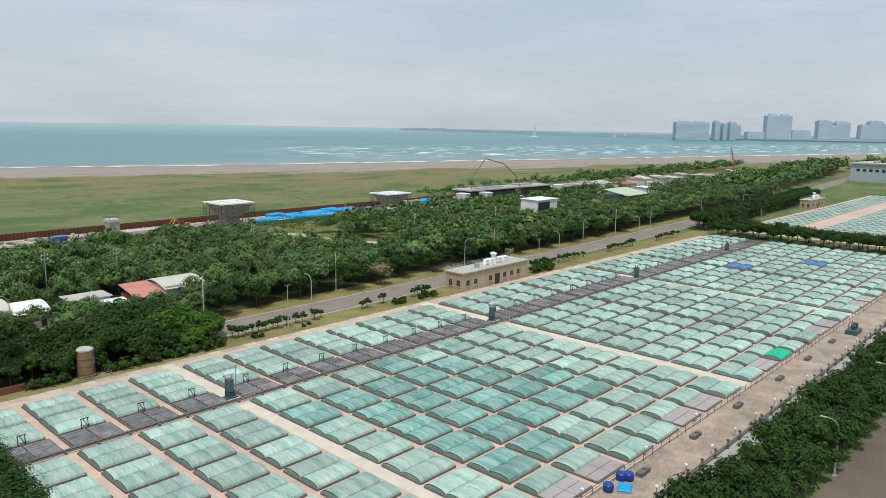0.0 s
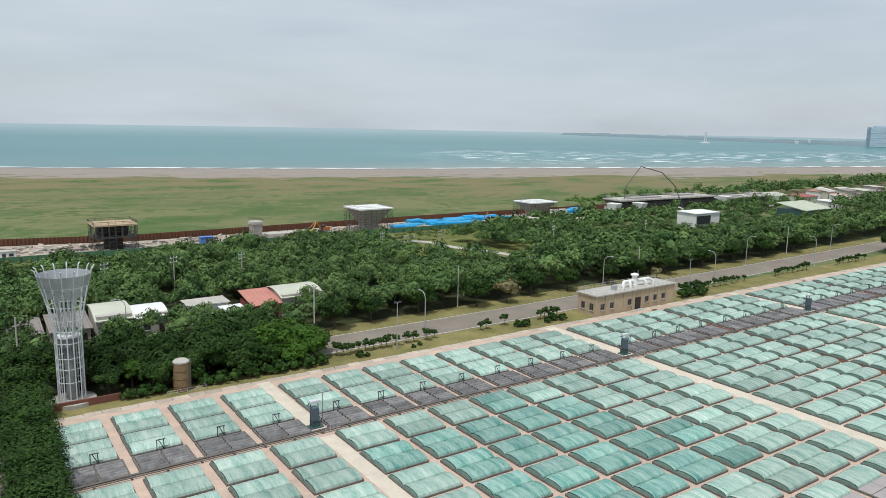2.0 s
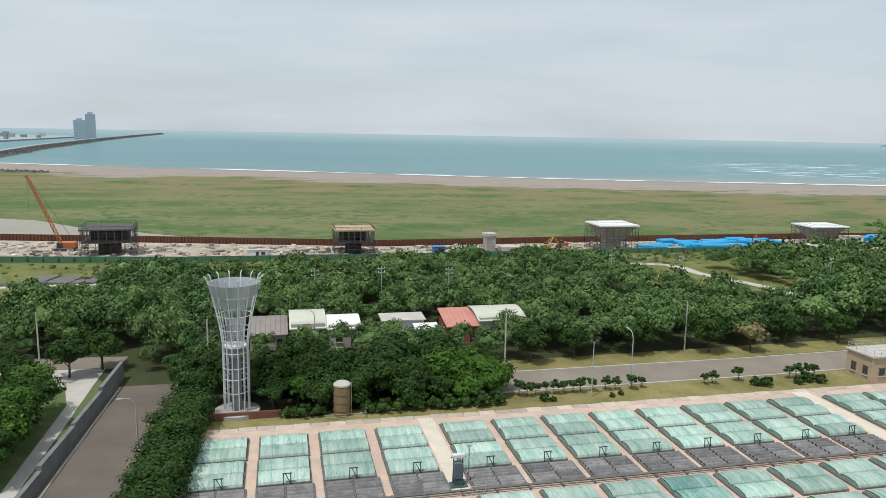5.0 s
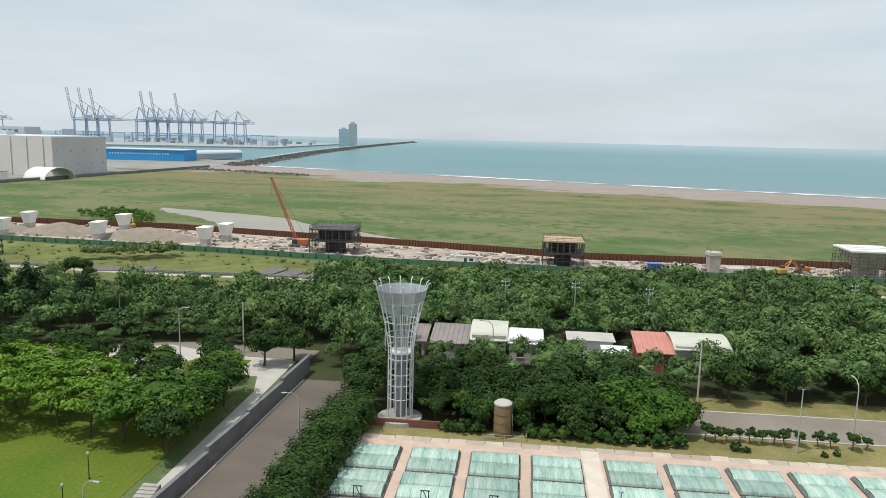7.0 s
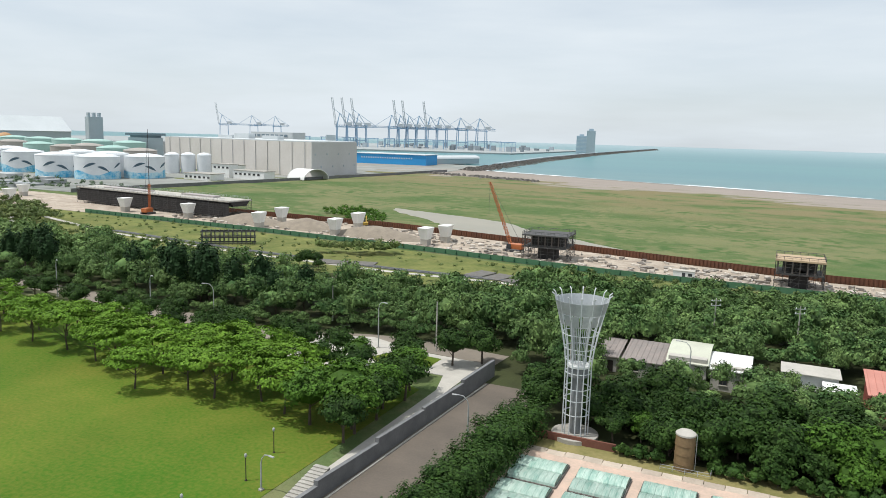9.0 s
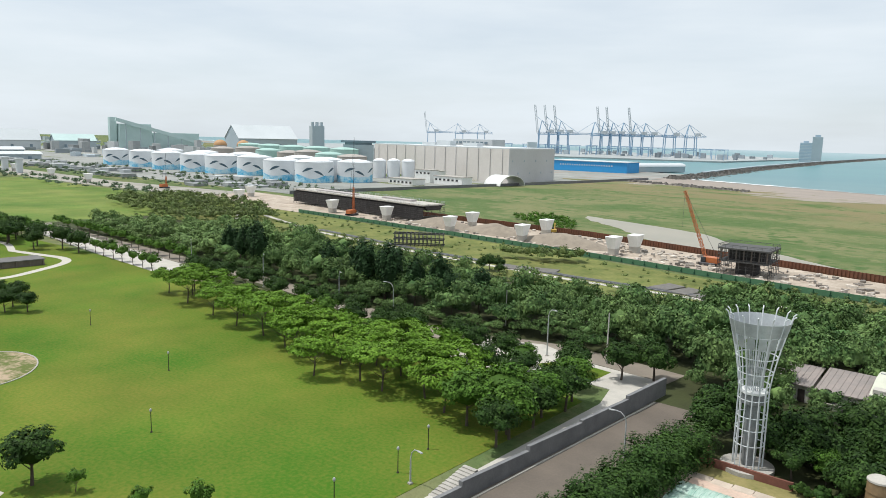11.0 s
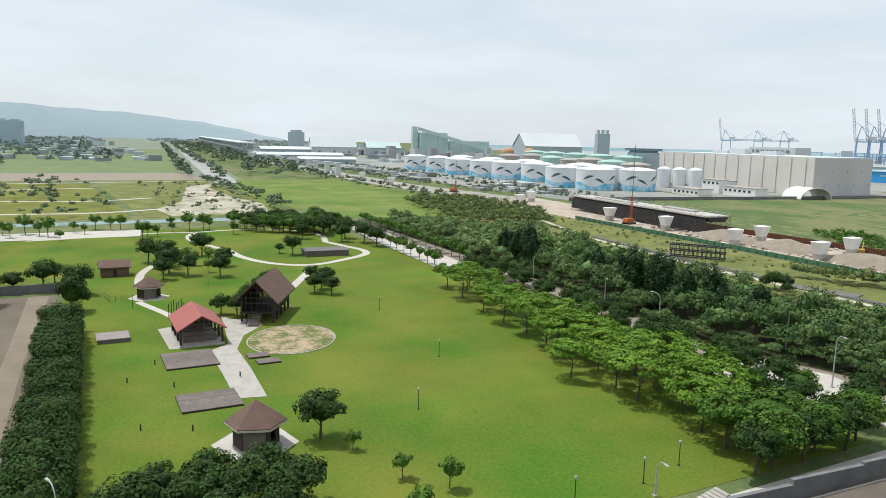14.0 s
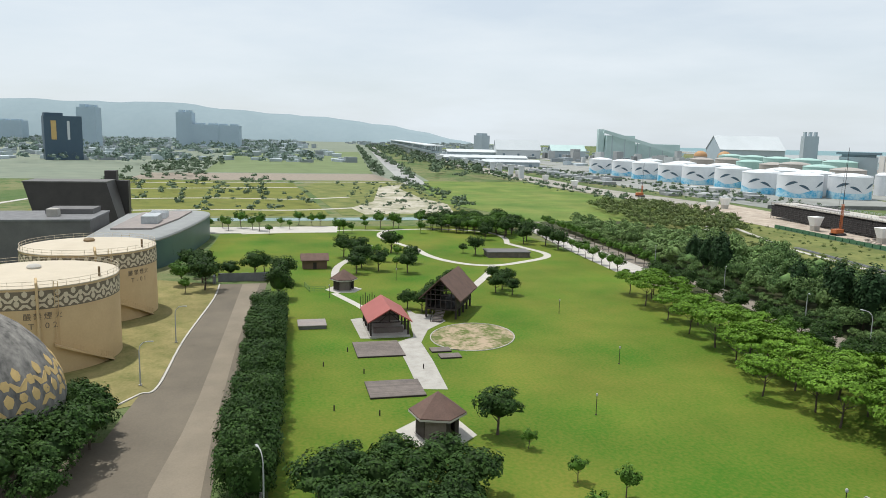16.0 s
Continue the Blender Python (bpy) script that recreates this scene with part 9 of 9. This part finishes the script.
for k in range(46):
    t = k / 45
    x, y = lerp(2650, 2360, t), lerp(2700, 1150, t)
    g.lathe(x, y, [(70, -2), (60, 6), (30, 10 + 6 * noise.noise((k * 0.5, 1, 1)))], 8)
g.prism([(2330, 1230), (2700, 500), (3600, 300), (3600, 1500), (2500, 1600)], -3, 3)
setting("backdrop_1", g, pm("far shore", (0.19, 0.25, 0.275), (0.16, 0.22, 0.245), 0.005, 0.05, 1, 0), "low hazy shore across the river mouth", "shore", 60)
li = thing("channel_light", (1905, 1380, -1), 0, "white channel light on a base in the sea", "lighthouse")
part("base", Geo().lathe(0, 0, [(16, 0), (15, 3)], 12), far_white, li)
for s in (-5, 5):
    part("shaft", Geo().rod((s, 0, 3), (s * 0.4, 0, 34), 2.0, 1.0, 6), far_white, li)
tagged(part("moored_boats", Geo().block(2260, 1290, -1, 70, 12, 9, 30).block(2300, 1270, 5, 30, 8, 9, 30), far_white, None, "white boats moored across the river"), "", "boats")

# ---- pieces last: deck boards and edge slabs ----
for x0, x1, y0, y1 in DECKS:
    ob = thing("board_platform", ((x0 + x1) / 2, (y0 + y1) / 2, 0.03), 0, "low platform of weathered grey brown boards", "platform", "board platforms")
    w, d = x1 - x0, y1 - y0
    part("frame", Geo().box(-w / 2, w / 2, -d / 2, d / 2, 0, 0.22), timber_dark, ob)
    n = round(w / 0.4)
    me = mesh_of("plank", Geo().block(0, 0, 0, w / n - 0.03, d, 0.09, 0, 0.015), timber_grey)
    for k in range(n):
        q = new("plank", me)
        q.parent, q.location = ob, (-w / 2 + (k + 0.5) * w / n, 0, 0.22)
slab_me = mesh_of("slab", Geo().block(0, 0, 0, 2.36, 1.5, 0.12, 0, 0.03), pm("edge slab concrete", (0.50, 0.42, 0.34), (0.38, 0.32, 0.26), 0.5, 4, rand=0.2))
edge = tagged(thing("pavement_12"), "row of pale concrete slabs along the basin deck", "pavement", "", "structure")
for k in range(102):
    q = new("slab", slab_me)
    q.parent, q.location = edge, (-35.2 + 2.42 * k, 83.4 + 0.1 * math.sin(k * 2.3), 0.02 + 0.02 * math.sin(k * 5.1))
